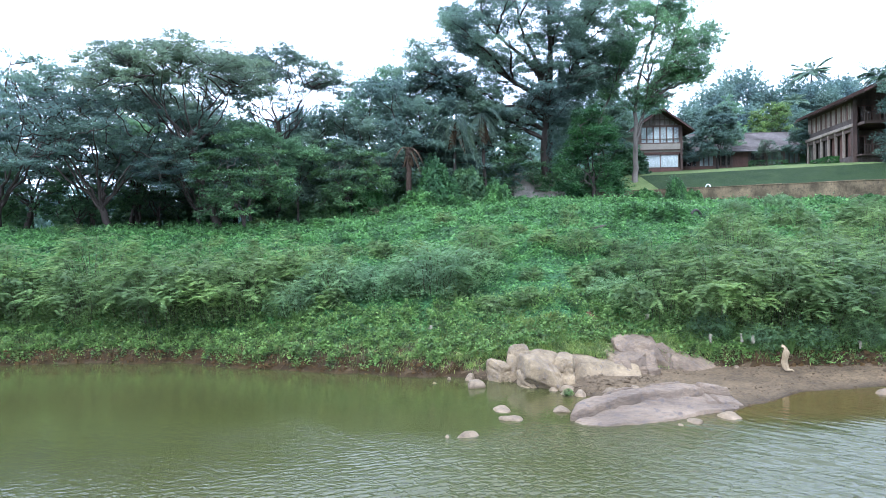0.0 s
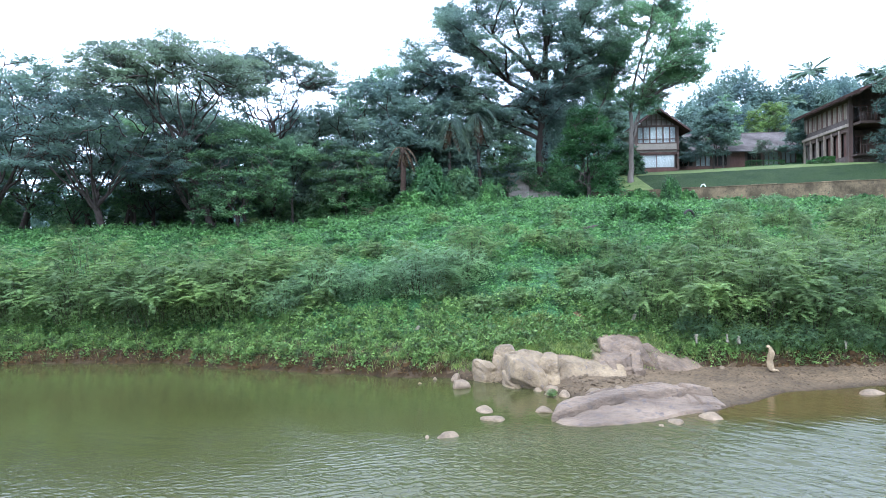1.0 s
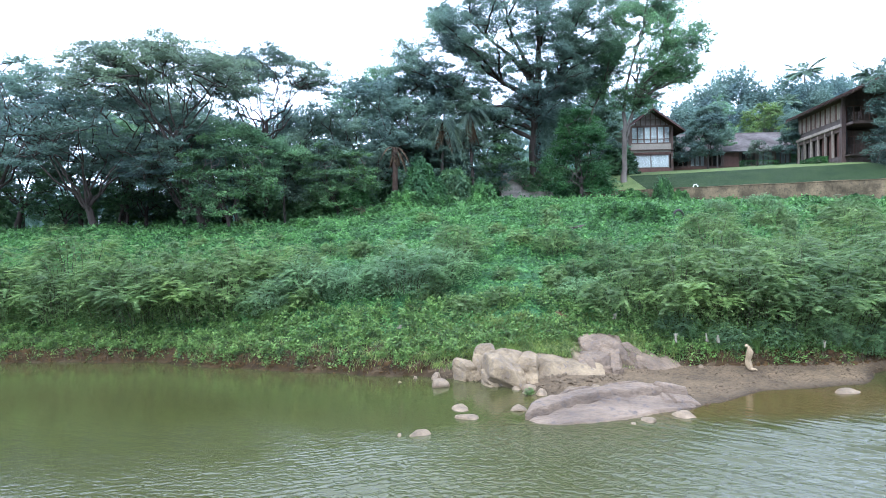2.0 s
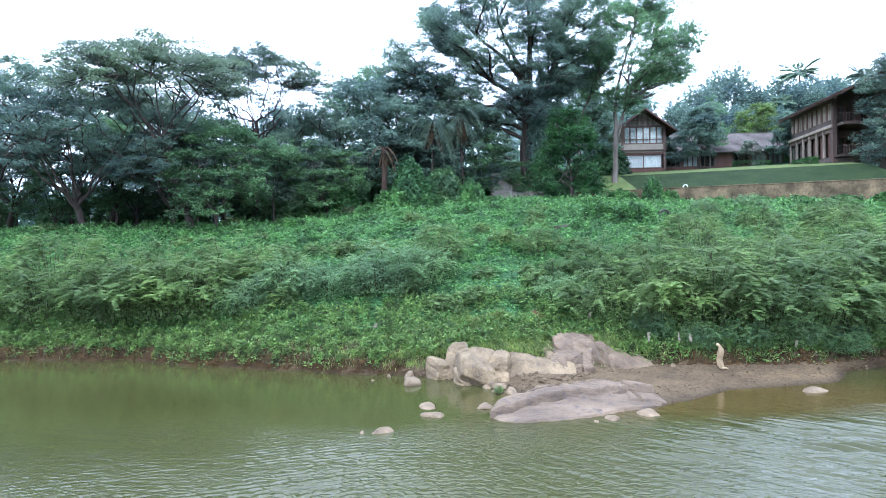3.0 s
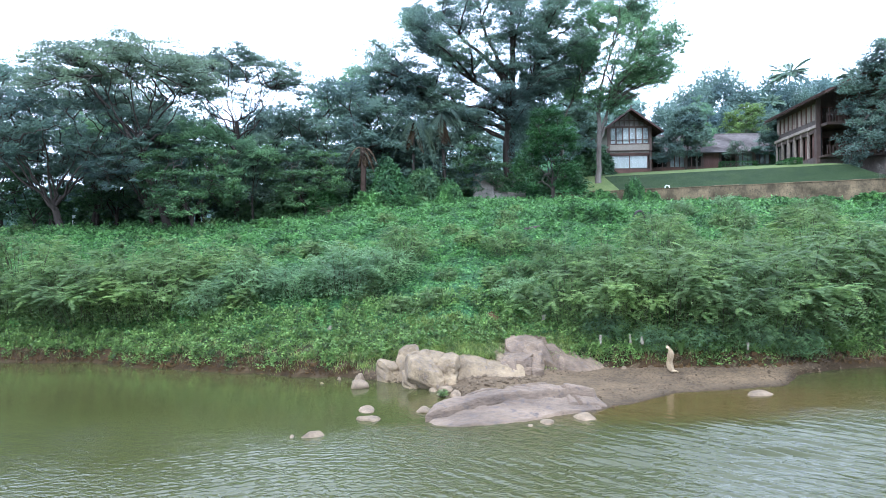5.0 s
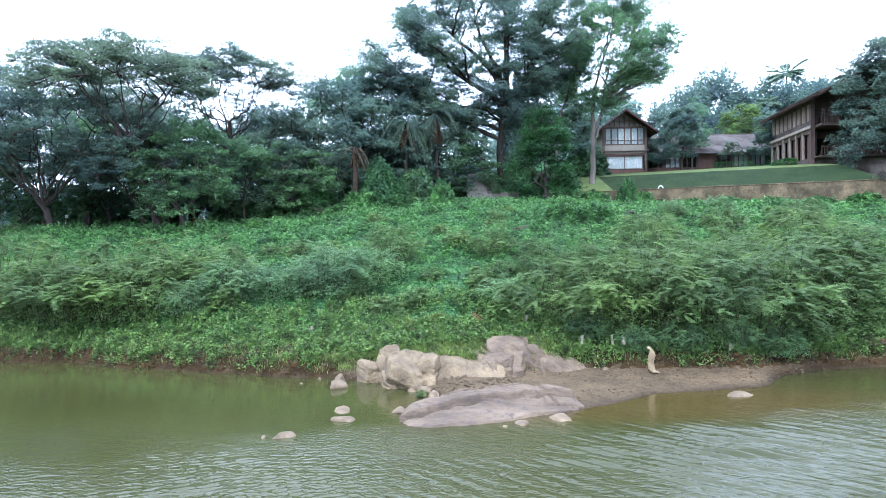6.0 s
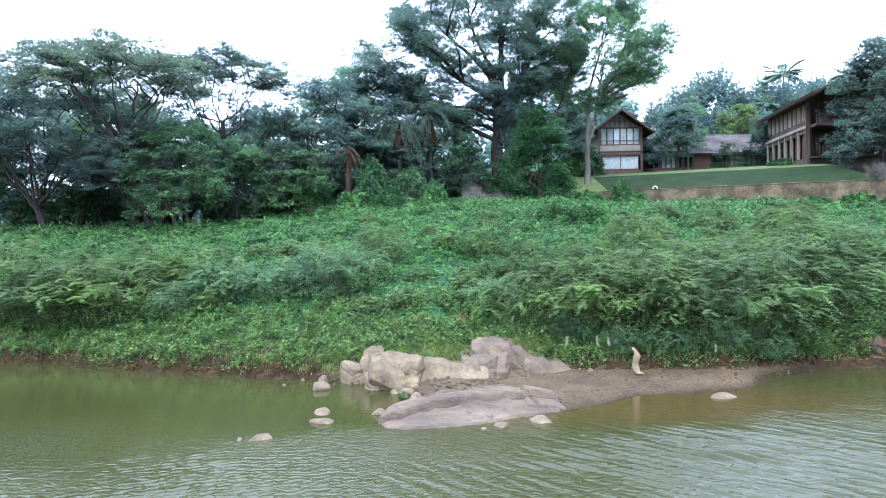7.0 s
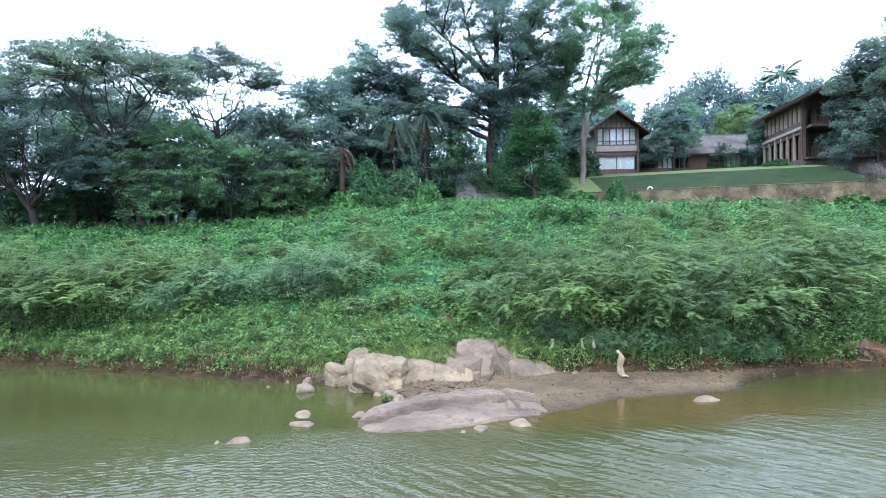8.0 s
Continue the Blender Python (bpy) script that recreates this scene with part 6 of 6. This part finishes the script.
def roof_plane(parent, name, a, b, c, d, thick, material, courses=0):
    """A roof slope with thickness: eave corners a, b and ridge corners c (above b) and d (above a), with ridged tile courses."""
    a, b, c, d = (Vector(p) for p in (a, b, c, d))
    n = (b - a).cross(d - a).normalized()
    bm = bmesh.new()
    lo = [bm.verts.new(p - n * thick) for p in (a, b, c, d)]
    hi = [bm.verts.new(p) for p in (a, b, c, d)]
    bm.faces.new(hi)
    bm.faces.new(lo[::-1])
    for k in range(4):
        m = (k + 1) % 4
        bm.faces.new((lo[k], lo[m], hi[m], hi[k]))
    ob = part(name, bm, material, parent)
    if courses:
        bm = bmesh.new()
        for k in range(courses):
            t0, t1 = k / courses, (k + 1.08) / courses
            t1 = min(t1, 1.0)
            p = [a.lerp(d, t0), b.lerp(c, t0), b.lerp(c, t1), a.lerp(d, t1)]
            up = [p[0] + n * 0.06, p[1] + n * 0.06, p[2] + n * 0.015, p[3] + n * 0.015]
            vs = [bm.verts.new(v) for v in up]
            bm.faces.new(vs)
            ws = [bm.verts.new(p[0] + n * 0.004), bm.verts.new(p[1] + n * 0.004)]
            bm.faces.new((ws[0], ws[1], vs[1], vs[0]))
        part("tile_layer", bm, material, ob)
    return ob


def small_house():
    """Two-storey gabled house, its timber gable to the river."""
    ob = thing("gable_house", (28.85, 93.2, 14.1), -3)
    w, depth, eave, apex = 6.0, 9.0, 6.5, 8.7
    boxed("side_wall", (0, 0.22, 0.25, depth, -1, eave), M_PLASTER, ob)
    boxed("side_wall", (w - 0.22, w, 0.25, depth, -1, eave), M_PLASTER, ob)
    boxed("back_wall", (0.22, w - 0.22, depth - 0.22, depth, -1, eave), M_PLASTER, ob)
    # added dark sheet behind the windows in place of a shaded room
    boxed("room_partition", (0.22, w - 0.22, 1.2, 1.3, -1, eave + 0.3), M_DARK, ob)
    boxed("base_wall", (0.22, w - 0.22, 0.0, 0.25, -1, 0.75), M_WOOD_RED, ob)
    boxed("lintel", (0.22, w - 0.22, 0.0, 0.25, 2.7, 2.95), M_WOOD_RED, ob)
    boxed("panel", (0.22, w - 0.22, 0.0, 0.25, 2.95, 4.1), M_PLASTER, ob, "plain cream plaster band between the storeys")
    boxed("ledge", (-0.05, w + 0.05, -0.25, 0.0, 3.2, 3.32), M_WOOD, ob)
    for x in (0.0, w - 0.3):
        boxed("corner_post", (x - 0.004, x + 0.3, -0.06, 0.25, -1, eave), M_WOOD, ob)
    window(ob, 0.5, w - 0.5, 0.8, 2.65, 0.1, 2, 1, M_CURTAIN, 0.1, label="wide window with white curtains drawn")
    window(ob, 0.3, w - 0.3, 4.1, 6.55, 0.1, 6, 1, M_CURTAIN, 0.17, label="row of tall timber windows", low_bar=0.6)
    # glazed gable
    bm = bmesh.new()
    for k in range(9):
        x = 0.3 + (w - 0.6) * k / 8
        h = eave + (apex - eave - 0.25) * (1 - abs(x - w / 2) / (w / 2))
        if h > eave + 0.2:
            box(bm, x - 0.06, x + 0.06, 0.02, 0.14, eave + 0.05, h)
    box(bm, 0.1, w - 0.1, 0.0, 0.2, eave, eave + 0.14)
    box(bm, 1.2, w - 1.2, 0.03, 0.13, eave + 0.85, eave + 0.95)
    part("gable_lattice", bm, M_WOOD, ob)
    bm = bmesh.new()
    tri = [bm.verts.new(p) for p in ((0.2, 0.3, eave), (w - 0.2, 0.3, eave), (w / 2, 0.3, apex - 0.2))]
    tri2 = [bm.verts.new((v.co.x, 0.36, v.co.z)) for v in tri]
    bm.faces.new(tri)
    bm.faces.new(tri2[::-1])
    for k in range(3):
        bm.faces.new((tri[k], tri2[k], tri2[(k + 1) % 3], tri[(k + 1) % 3]))
    part("gable_backing", bm, M_RUIN, ob)
    for sgn in (-1, 1):
        a = w / 2 + sgn * (w / 2 + 1.35)
        low = apex - (apex - eave) / (w / 2) * (w / 2 + 1.35) + 0.15
        pts = [(a, -1.2, low), (a, depth + 0.6, low), (w / 2, depth + 0.6, apex + 0.15), (w / 2, -1.2, apex + 0.15)]
        if sgn > 0:
            roof_plane(ob, "roof_slope", *pts, 0.14, M_TILE, 14)
        else:
            roof_plane(ob, "roof_slope", pts[1], pts[0], pts[3], pts[2], 0.14, M_TILE, 14)
        bm = bmesh.new()
        p0, p1 = Vector((a, -1.22, low - 0.2)), Vector((w / 2, -1.22, apex - 0.05))
        vs = [bm.verts.new(p) for p in (p0, p1, p1 + Vector((0, 0, 0.24)), p0 + Vector((0, 0, 0.24)))]
        vs2 = [bm.verts.new(v.co + Vector((0, 0.06, 0))) for v in vs]
        bm.faces.new(vs)
        bm.faces.new(vs2[::-1])
        for k in range(4):
            bm.faces.new((vs[k], vs2[k], vs2[(k + 1) % 4], vs[(k + 1) % 4]))
        part("bargeboard", bm, M_BARGE, ob)
    boxed("finial", (w / 2 - 0.06, w / 2 + 0.06, -1.2, -1.08, apex + 0.1, apex + 0.55), M_WOOD, ob)
    return tagged(ob, "two-storey gabled house with timber windows and curtains", "house")


def long_house():
    """Low range with a long tiled roof."""
    ob = thing("long_house", (36.2, 97.5, 14.9), -2)
    n, wide, depth, eave, ridge = 7, 17.0, 8.0, 2.9, 5.7
    boxed("back_wall", (0, wide, depth - 0.2, depth, -1, eave), M_PLASTER, ob)
    boxed("end_wall", (0, 0.2, 0.2, depth - 0.2, -1, eave), M_PLASTER, ob)
    boxed("end_wall", (wide - 0.2, wide, 0.2, depth - 0.2, -1, eave), M_PLASTER, ob)
    # dark sheet stands for the dim interior
    boxed("room_partition", (0.2, wide - 0.2, 1.4, 1.5, -1, eave), M_DARK, ob)
    boxed("sill_wall", (0, wide, 0, 0.2, -1, 0.45), M_WOOD_RED, ob)
    boxed("wall_plate", (0, wide, 0, 0.2, eave - 0.4, eave), M_WOOD, ob)
    for k in range(n):
        a, b = k * wide / n, (k + 1) * wide / n
        boxed("post", (a, a + 0.22, -0.03, 0.2, 0.45, eave - 0.4), M_WOOD, ob)
        if k in (3,):
            boxed("panel", (a + 0.22, b, 0.04, 0.16, 0.45, eave - 0.4), M_WOOD_RED, ob)
        else:
            window(ob, a + 0.24, b - 0.02, 0.5, eave - 0.42, 0.1, 3, 1, M_CURTAIN if k in (1, 5, 6) else M_DARK, 0.12)
    roof_plane(ob, "roof_slope", (-0.8, -1.1, eave - 0.45), (wide + 0.8, -1.1, eave - 0.45), (wide + 0.8, depth / 2, ridge), (-0.8, depth / 2, ridge), 0.14, M_TILE_GREY, 16)
    roof_plane(ob, "roof_slope", (wide + 0.8, depth + 1.1, eave - 0.45), (-0.8, depth + 1.1, eave - 0.45), (-0.8, depth / 2, ridge), (wide + 0.8, depth / 2, ridge), 0.14, M_TILE_GREY)
    boxed("ridge_cap", (-0.8, wide + 0.8, depth / 2 - 0.14, depth / 2 + 0.14, ridge - 0.04, ridge + 0.1), M_TILE_GREY, ob)
    return tagged(ob, "low timber range under a long grey-brown tiled roof", "house")


def large_house():
    """Big gabled timber house. Local x runs along its river front, local y back along its long side."""
    ob = thing("large_house", (49.3, 78.2, 14.4), -8.5)
    wide, depth, first, eave, apex = 15.0, 13.2, 3.6, 7.0, 10.5
    # long side (local x = 0), seen obliquely
    boxed("plinth", (-0.1, wide, -0.1, depth, -4.0, 0.05), M_STAIN, ob, "dark stained masonry plinth")
    boxed("floor_beam", (-0.35, 0.15, -0.4, depth, first - 0.25, first + 0.1), M_WOOD_PALE, ob)
    boxed("shade_strip", (-0.12, 0.1, -0.2, depth, first - 0.75, first - 0.25), M_WOOD, ob)
    boxed("upper_wall", (0.1, 0.25, 0, depth, first + 0.1, first + 0.8), M_STAIN, ob)
    boxed("upper_plate", (0.0, 0.25, 0, depth, eave - 0.7, eave - 0.2), M_WOOD, ob)
    for k in range(27):
        y = 0.3 + k * (depth - 0.5) / 26
        boxed("slat", (0.06, 0.16, y, y + 0.3, first + 0.8, eave - 0.7), M_WOOD_PALE if k % 3 else M_WOOD_RED, ob, bevel=0.01)
    boxed("side_lining", (0.3, 0.4, 0, depth, first + 0.15, eave), M_WOOD, ob)
    for k in range(7):
        y = 0.1 + k * (depth - 0.5) / 6
        boxed("column", (-0.22, 0.02, y, y + 0.22, 0.05, first - 0.25), M_WOOD_PALE if k else M_WOOD, ob)
        if k < 6:
            y1 = 0.1 + (k + 1) * (depth - 0.5) / 6
            boxed("door_panel", (0.25, 0.33, y + 0.5, y1 - 0.1, 0.05, first - 0.6), M_WOOD_RED if k < 3 else M_STAIN, ob)
    # dark sheet for the shade behind the lower columns
    boxed("lower_lining", (0.45, 0.55, 0, depth, 0.05, first - 0.25), M_DARK, ob)
    # river front
    boxed("corner_post", (-0.25, 0.2, -0.45, 0.0, -3.6, eave), M_WOOD, ob)
    boxed("upper_floor", (0.2, wide, -2.2, 3.0, first - 0.2, first + 0.1), M_WOOD, ob)
    boxed("front_wall", (0.25, wide, 3.0, 3.2, 0.05, eave), M_WOOD, ob)
    bm = bmesh.new()
    tri = [bm.verts.new(p) for p in ((0.25, 3.0, eave), (wide - 0.25, 3.0, eave), (wide / 2, 3.0, apex - 0.45))]
    tri2 = [bm.verts.new(v.co + Vector((0, 0.2, 0))) for v in tri]
    bm.faces.new(tri)
    bm.faces.new(tri2[::-1])
    for k in range(3):
        bm.faces.new((tri[k], tri2[k], tri2[(k + 1) % 3], tri[(k + 1) % 3]))
    part("gable_wall", bm, M_WOOD, ob)
    boxed("lower_floor", (0.0, wide, -1.8, 3.0, -0.15, 0.05), M_WOOD, ob)
    boxed("lower_wall", (0.3, wide, -0.2, 0.0, -4.0, -0.15), M_STAIN, ob)
    for lev in (0.05, first + 0.1):
        boxed("balcony_rail", (0.2, wide, -2.12, -2.02, lev + 0.95, lev + 1.05), M_WOOD, ob)
        for k in range(50):
            x = 0.25 + k * (wide - 0.3) / 49
            boxed("baluster", (x, x + 0.06, -2.1, -2.04, lev, lev + 0.95), M_WOOD, ob, bevel=0)
    for k in range(1, 5):
        x = 0.2 + k * 3.4
        boxed("balcony_post", (x, x + 0.24, -2.2, -1.96, -3.6, eave + 0.2 * k), M_WOOD, ob)
    for lev in (0.3, first + 0.3):
        for k in range(4):
            window(ob, 0.8 + k * 3.4, 3.4 + k * 3.4, lev, lev + 2.4, 2.95, 3, 1, M_DARK if (k + int(lev)) % 2 else M_CURTAIN, 0.12, M_WOOD_RED)
    # roof: gable to the river
    half = wide / 2
    low = eave - 0.55
    roof_plane(ob, "roof_slope", (-1.5, depth + 0.3, low), (-1.5, -6.0, low), (half, -6.0, apex), (half, depth + 0.3, apex), 0.18, M_TILE, 26)
    roof_plane(ob, "roof_slope", (wide + 1.5, -6.0, low), (wide + 1.5, depth + 0.3, low), (half, depth + 0.3, apex), (half, -6.0, apex), 0.18, M_TILE, 0)
    for k in range(24):
        y = -5.7 + k * (depth + 6.4) / 23
        bm = bmesh.new()
        a = Vector((-1.45, y, low - 0.35))
        b = Vector((half, y, apex - 0.35))
        vs = [bm.verts.new(p) for p in (a, b, b + Vector((0, 0, 0.14)), a + Vector((0, 0, 0.14)))]
        vs2 = [bm.verts.new(v.co + Vector((0, 0.08, 0))) for v in vs]
        bm.faces.new(vs)
        bm.faces.new(vs2[::-1])
        for m in range(4):
            bm.faces.new((vs[m], vs2[m], vs2[(m + 1) % 4], vs[(m + 1) % 4]))
        part("rafter", bm, M_WOOD, ob)
    boxed("back_wall", (0.25, wide, depth - 0.2, depth, -2, eave), M_PLASTER, ob)
    boxed("end_wall", (wide - 0.2, wide, 3.2, depth - 0.2, -2, eave), M_PLASTER, ob)
    return tagged(ob, "large dark timber house with balconies and wide tiled eaves", "house")


small_house()
long_house()
large_house()


# ---------------------------------------------------------------- garden and far details
def hedge(name, label, x, y, length, depth, height, turn, n, seed):
    """A clipped hedge: leaves over a rounded block."""
    rng = np.random.default_rng(seed)
    ob = thing(name, (x, y, float(land(x, y)) - 0.1), turn)
    u = rng.uniform(-1, 1, (n, 3))
    face = rng.integers(0, 3, n)
    u[np.arange(n), face] = np.sign(u[np.arange(n), face]) * rng.uniform(0.9, 1.04, n)
    p = u * np.array([length / 2, depth / 2, height / 2]) + np.array([0, 0, height / 2])
    v, f = leaf_points(p, u + rng.normal(0, 0.6, (n, 3)), rng.normal(0, 0.5, (n, 3)) + np.array([0, 0, 1.0]), 0.16, 0.11)
    quads("foliage", v, f, M_VINE_DARK, ob)
    return tagged(ob, label, "hedge")


hedge("hedge", "clipped green hedge beside the large house", 47.2, 80.5, 1.3, 4.6, 0.7, -8, 2400, 171)
hedge("hedge", "low hedge in front of the long house", 47.5, 94.6, 5.0, 1.0, 0.8, 0, 1800, 172)


def garden_post(x, y, h):
    bm = bmesh.new()
    box(bm, -0.14, 0.14, -0.14, 0.14, -0.3, h, 0.02)
    ob = part("post", bm, M_WHITE, None)
    ob.matrix_basis = pose(x, y, float(land(x, y)))
    bm = bmesh.new()
    box(bm, -0.18, 0.18, -0.18, 0.18, h, h + 0.12, 0.03)
    part("cap", bm, M_WHITE, ob)
    return tagged(ob, "white-painted concrete post among the trunks", "post", "white posts in the wood")


garden_post(-36.5, 79, 1.5)
garden_post(-31.6, 88, 3.4)


def pot_plant(x, y, z):
    ob = thing("potted_plant", (x, y, z))
    bm = bmesh.new()
    bmesh.ops.create_cone(bm, cap_ends=True, segments=14, radius1=0.22, radius2=0.34, depth=0.5, matrix=pose(0, 0, 0.25))
    part("pot", bm, M_BRICK, ob, "brown clay pot")
    rng = np.random.default_rng(181)
    blades = []
    for k in range(60):
        a, e = rng.uniform(0, 2 * np.pi), rng.uniform(0.3, 1.3)
        blades.append((np.array([0, 0, 0.48]), np.array([np.cos(a) * np.cos(e), np.sin(a) * np.cos(e), np.sin(e)])))
    p, ax = (np.array(c) for c in zip(*blades))
    v, f = leaf_quads(p, ax, np.array([[0, 0, 1.0]]) + rng.normal(0, 0.3, (60, 3)), rng.uniform(0.6, 1.3, 60), 0.09)
    quads("blades", v, f, M_VINE_DARK, ob)
    return tagged(ob, "spiky potted plant on the brick wall", "plant")


pot_plant(26.4, float(wall_line(26.4)) + 0.35, 10.68)


def hoop(x, y, z, r, thick, material, name, label, category, tilt=0.0):
    """A ring standing on edge, half sunk."""
    ang = np.linspace(0, 2 * np.pi, 25)
    pts = np.stack([r * np.cos(ang), 0 * ang, r * np.sin(ang)], -1)
    v, f = tube(pts, np.full(25, thick), 8)
    ob = quads(name, v, f, material, None, True)
    ob.matrix_basis = pose(x, y, z, 0, 0, tilt)
    return tagged(ob, label, category)


# plain white ring on the wall, no lamp in it
hoop(29.4, float(wall_line(29.4)) + 0.3, 10.68, 0.22, 0.055, M_WHITE, "garden_lamp_hoop", "white painted hoop on top of the brick wall", "ornament", -20)
hoop(20.6, 52.0, float(land(20.6, 52.0)) + 0.25, 0.5, 0.09, M_DARK, "tyre", "old dark tyre half hidden in the creeper", "tyre", 25)
log = thing("fallen_log", (11.4, 45.0, float(land(11.4, 45.0)) + 0.1), 12)
v, f = tube(np.array([[-0.7, 0, 0], [-0.2, 0.05, 0.1], [0.4, 0, 0.2], [0.9, 0, 0.32]]), [0.2, 0.19, 0.16, 0.1], 9)
quads("trunk", v, f, M_BARK, log, True)
tagged(log, "stump of a fallen trunk under creeper", "log")

# ---------------------------------------------------------------- litter and small things
def hanging_sack(x, y, z, height):
    """A torn sack that hangs twisted from a branch, knotted at its top, with a trailing corner."""
    ob = thing("hanging_sack", (x, y, z))
    t = np.linspace(0, 1, 22)
    mid = np.stack([0.16 * (1 - t) ** 1.6 - 0.05 * np.sin(6 * t), 0.04 * np.sin(5 * t), height * t], -1)
    wide = 0.42 * np.interp(t, [0, 0.04, 0.2, 0.45, 0.7, 0.86, 1.0], [0.14, 0.24, 0.25, 0.22, 0.27, 0.2, 0.12])
    ang = np.linspace(0, 2 * np.pi, 20, endpoint=False)
    fold = 1 + 0.26 * np.sin(4 * ang[None] + 9 * t[:, None]) + 0.16 * np.sin(9 * ang[None] - 7 * t[:, None])
    turn = 0.9 * t[:, None]
    v = np.stack([mid[:, 0:1] + wide[:, None] * fold * np.cos(ang + turn), mid[:, 1:2] + 0.6 * wide[:, None] * fold * np.sin(ang + turn), np.repeat(mid[:, 2:3], 20, 1)], -1).reshape(-1, 3)
    i, j = np.meshgrid(np.arange(21), np.arange(20), indexing="ij")
    k = (j + 1) % 20
    quads("sackcloth", v, np.stack([i * 20 + j, i * 20 + k, (i + 1) * 20 + k, (i + 1) * 20 + j], -1).reshape(-1, 4), M_CLOTH, ob, True)
    knot = rock("knot", "", (0, 0, 0), (0.07, 0.06, 0.07), M_CLOTH, 31, 3, 0.3, 0.4, 20, 0.0, 0.1, "")
    knot.parent = ob
    knot.matrix_basis = pose(-0.04, 0, height + 0.02, 0, 20, 0)
    tail = tube(curve_line((0.1, -0.05, 0.06), (0.34, -0.12, 0.02), 0.02, 6, np.random.default_rng(4), 0.01), [0.06, 0.055, 0.045, 0.035, 0.025, 0.01], 8)
    quads("torn_corner", *tail, M_CLOTH, ob, True)
    return tagged(ob, "torn cream sack hanging twisted from the shrubs", "sack")


hanging_sack(13.75, 25.95, 0.3, 0.95)
for i, (x, y, z, w, h) in enumerate([(11.45, 27.2, 1.25, 0.17, 0.36), (12.55, 26.9, 1.3, 0.1, 0.34), (13.0, 26.9, 1.25, 0.08, 0.3), (17.1, 26.6, 1.0, 0.1, 0.3), (9.4, 28.9, 2.05, 0.3, 0.22), (0.2, 29.7, 1.72, 0.25, 0.16)]):
    tagged(hanging_cloth("rag", "pale rag of plastic caught in the shrubs", (x, y, z), w, h, M_RAG, 10 + i, (i * 40) % 90 - 40, 0.06, "rag"), group="rags caught in the shrubs")

sprig = plant(weed, 5.0, 23.9, 40, 0.3)
sprig.location.z = 0.05


def dead_bush(x, y, z, wide, high, count, seed, material, label):
    """A tangle of bare twigs."""
    rng = np.random.default_rng(seed)
    ob = thing("dead_bush", (x, y, z))
    twigs = []
    for k in range(count):
        a = rng.uniform(0, 2 * np.pi)
        tip = np.array([math.cos(a) * wide * rng.uniform(0.3, 1.0), math.sin(a) * wide * rng.uniform(0.2, 0.7), high * rng.uniform(0.3, 1.0)])
        line = curve_line((0.15 * tip[0], 0.15 * tip[1], -0.1), tip, 0.12 * high, 6, rng, 0.05 * wide)
        twigs.append(tube(line, np.linspace(0.035, 0.008, 6), 4))
        for j in range(3):
            b = line[int(rng.integers(2, 6))]
            twigs.append(tube(curve_line(b, b + rng.normal(0, 0.25, 3) * np.array([wide, wide, high]), 0.03, 4, rng, 0.02), np.linspace(0.014, 0.005, 4), 3))
    v, f = gather(twigs)
    tagged(quads("twigs", v, f, material, ob), kind="stuff")
    return tagged(ob, label, "bush")


dead_bush(47.6, float(wall_line(47.6)) + 0.2, 10.6, 1.5, 1.7, 70, 201, M_BARK_PALE, "grey leafless bush on the garden wall")
dead_bush(-4.2, 62.4, float(land(-4.2, 62.4)), 2.2, 0.9, 60, 202, M_ROOT, "heap of dry reddish brushwood at the wood's edge")
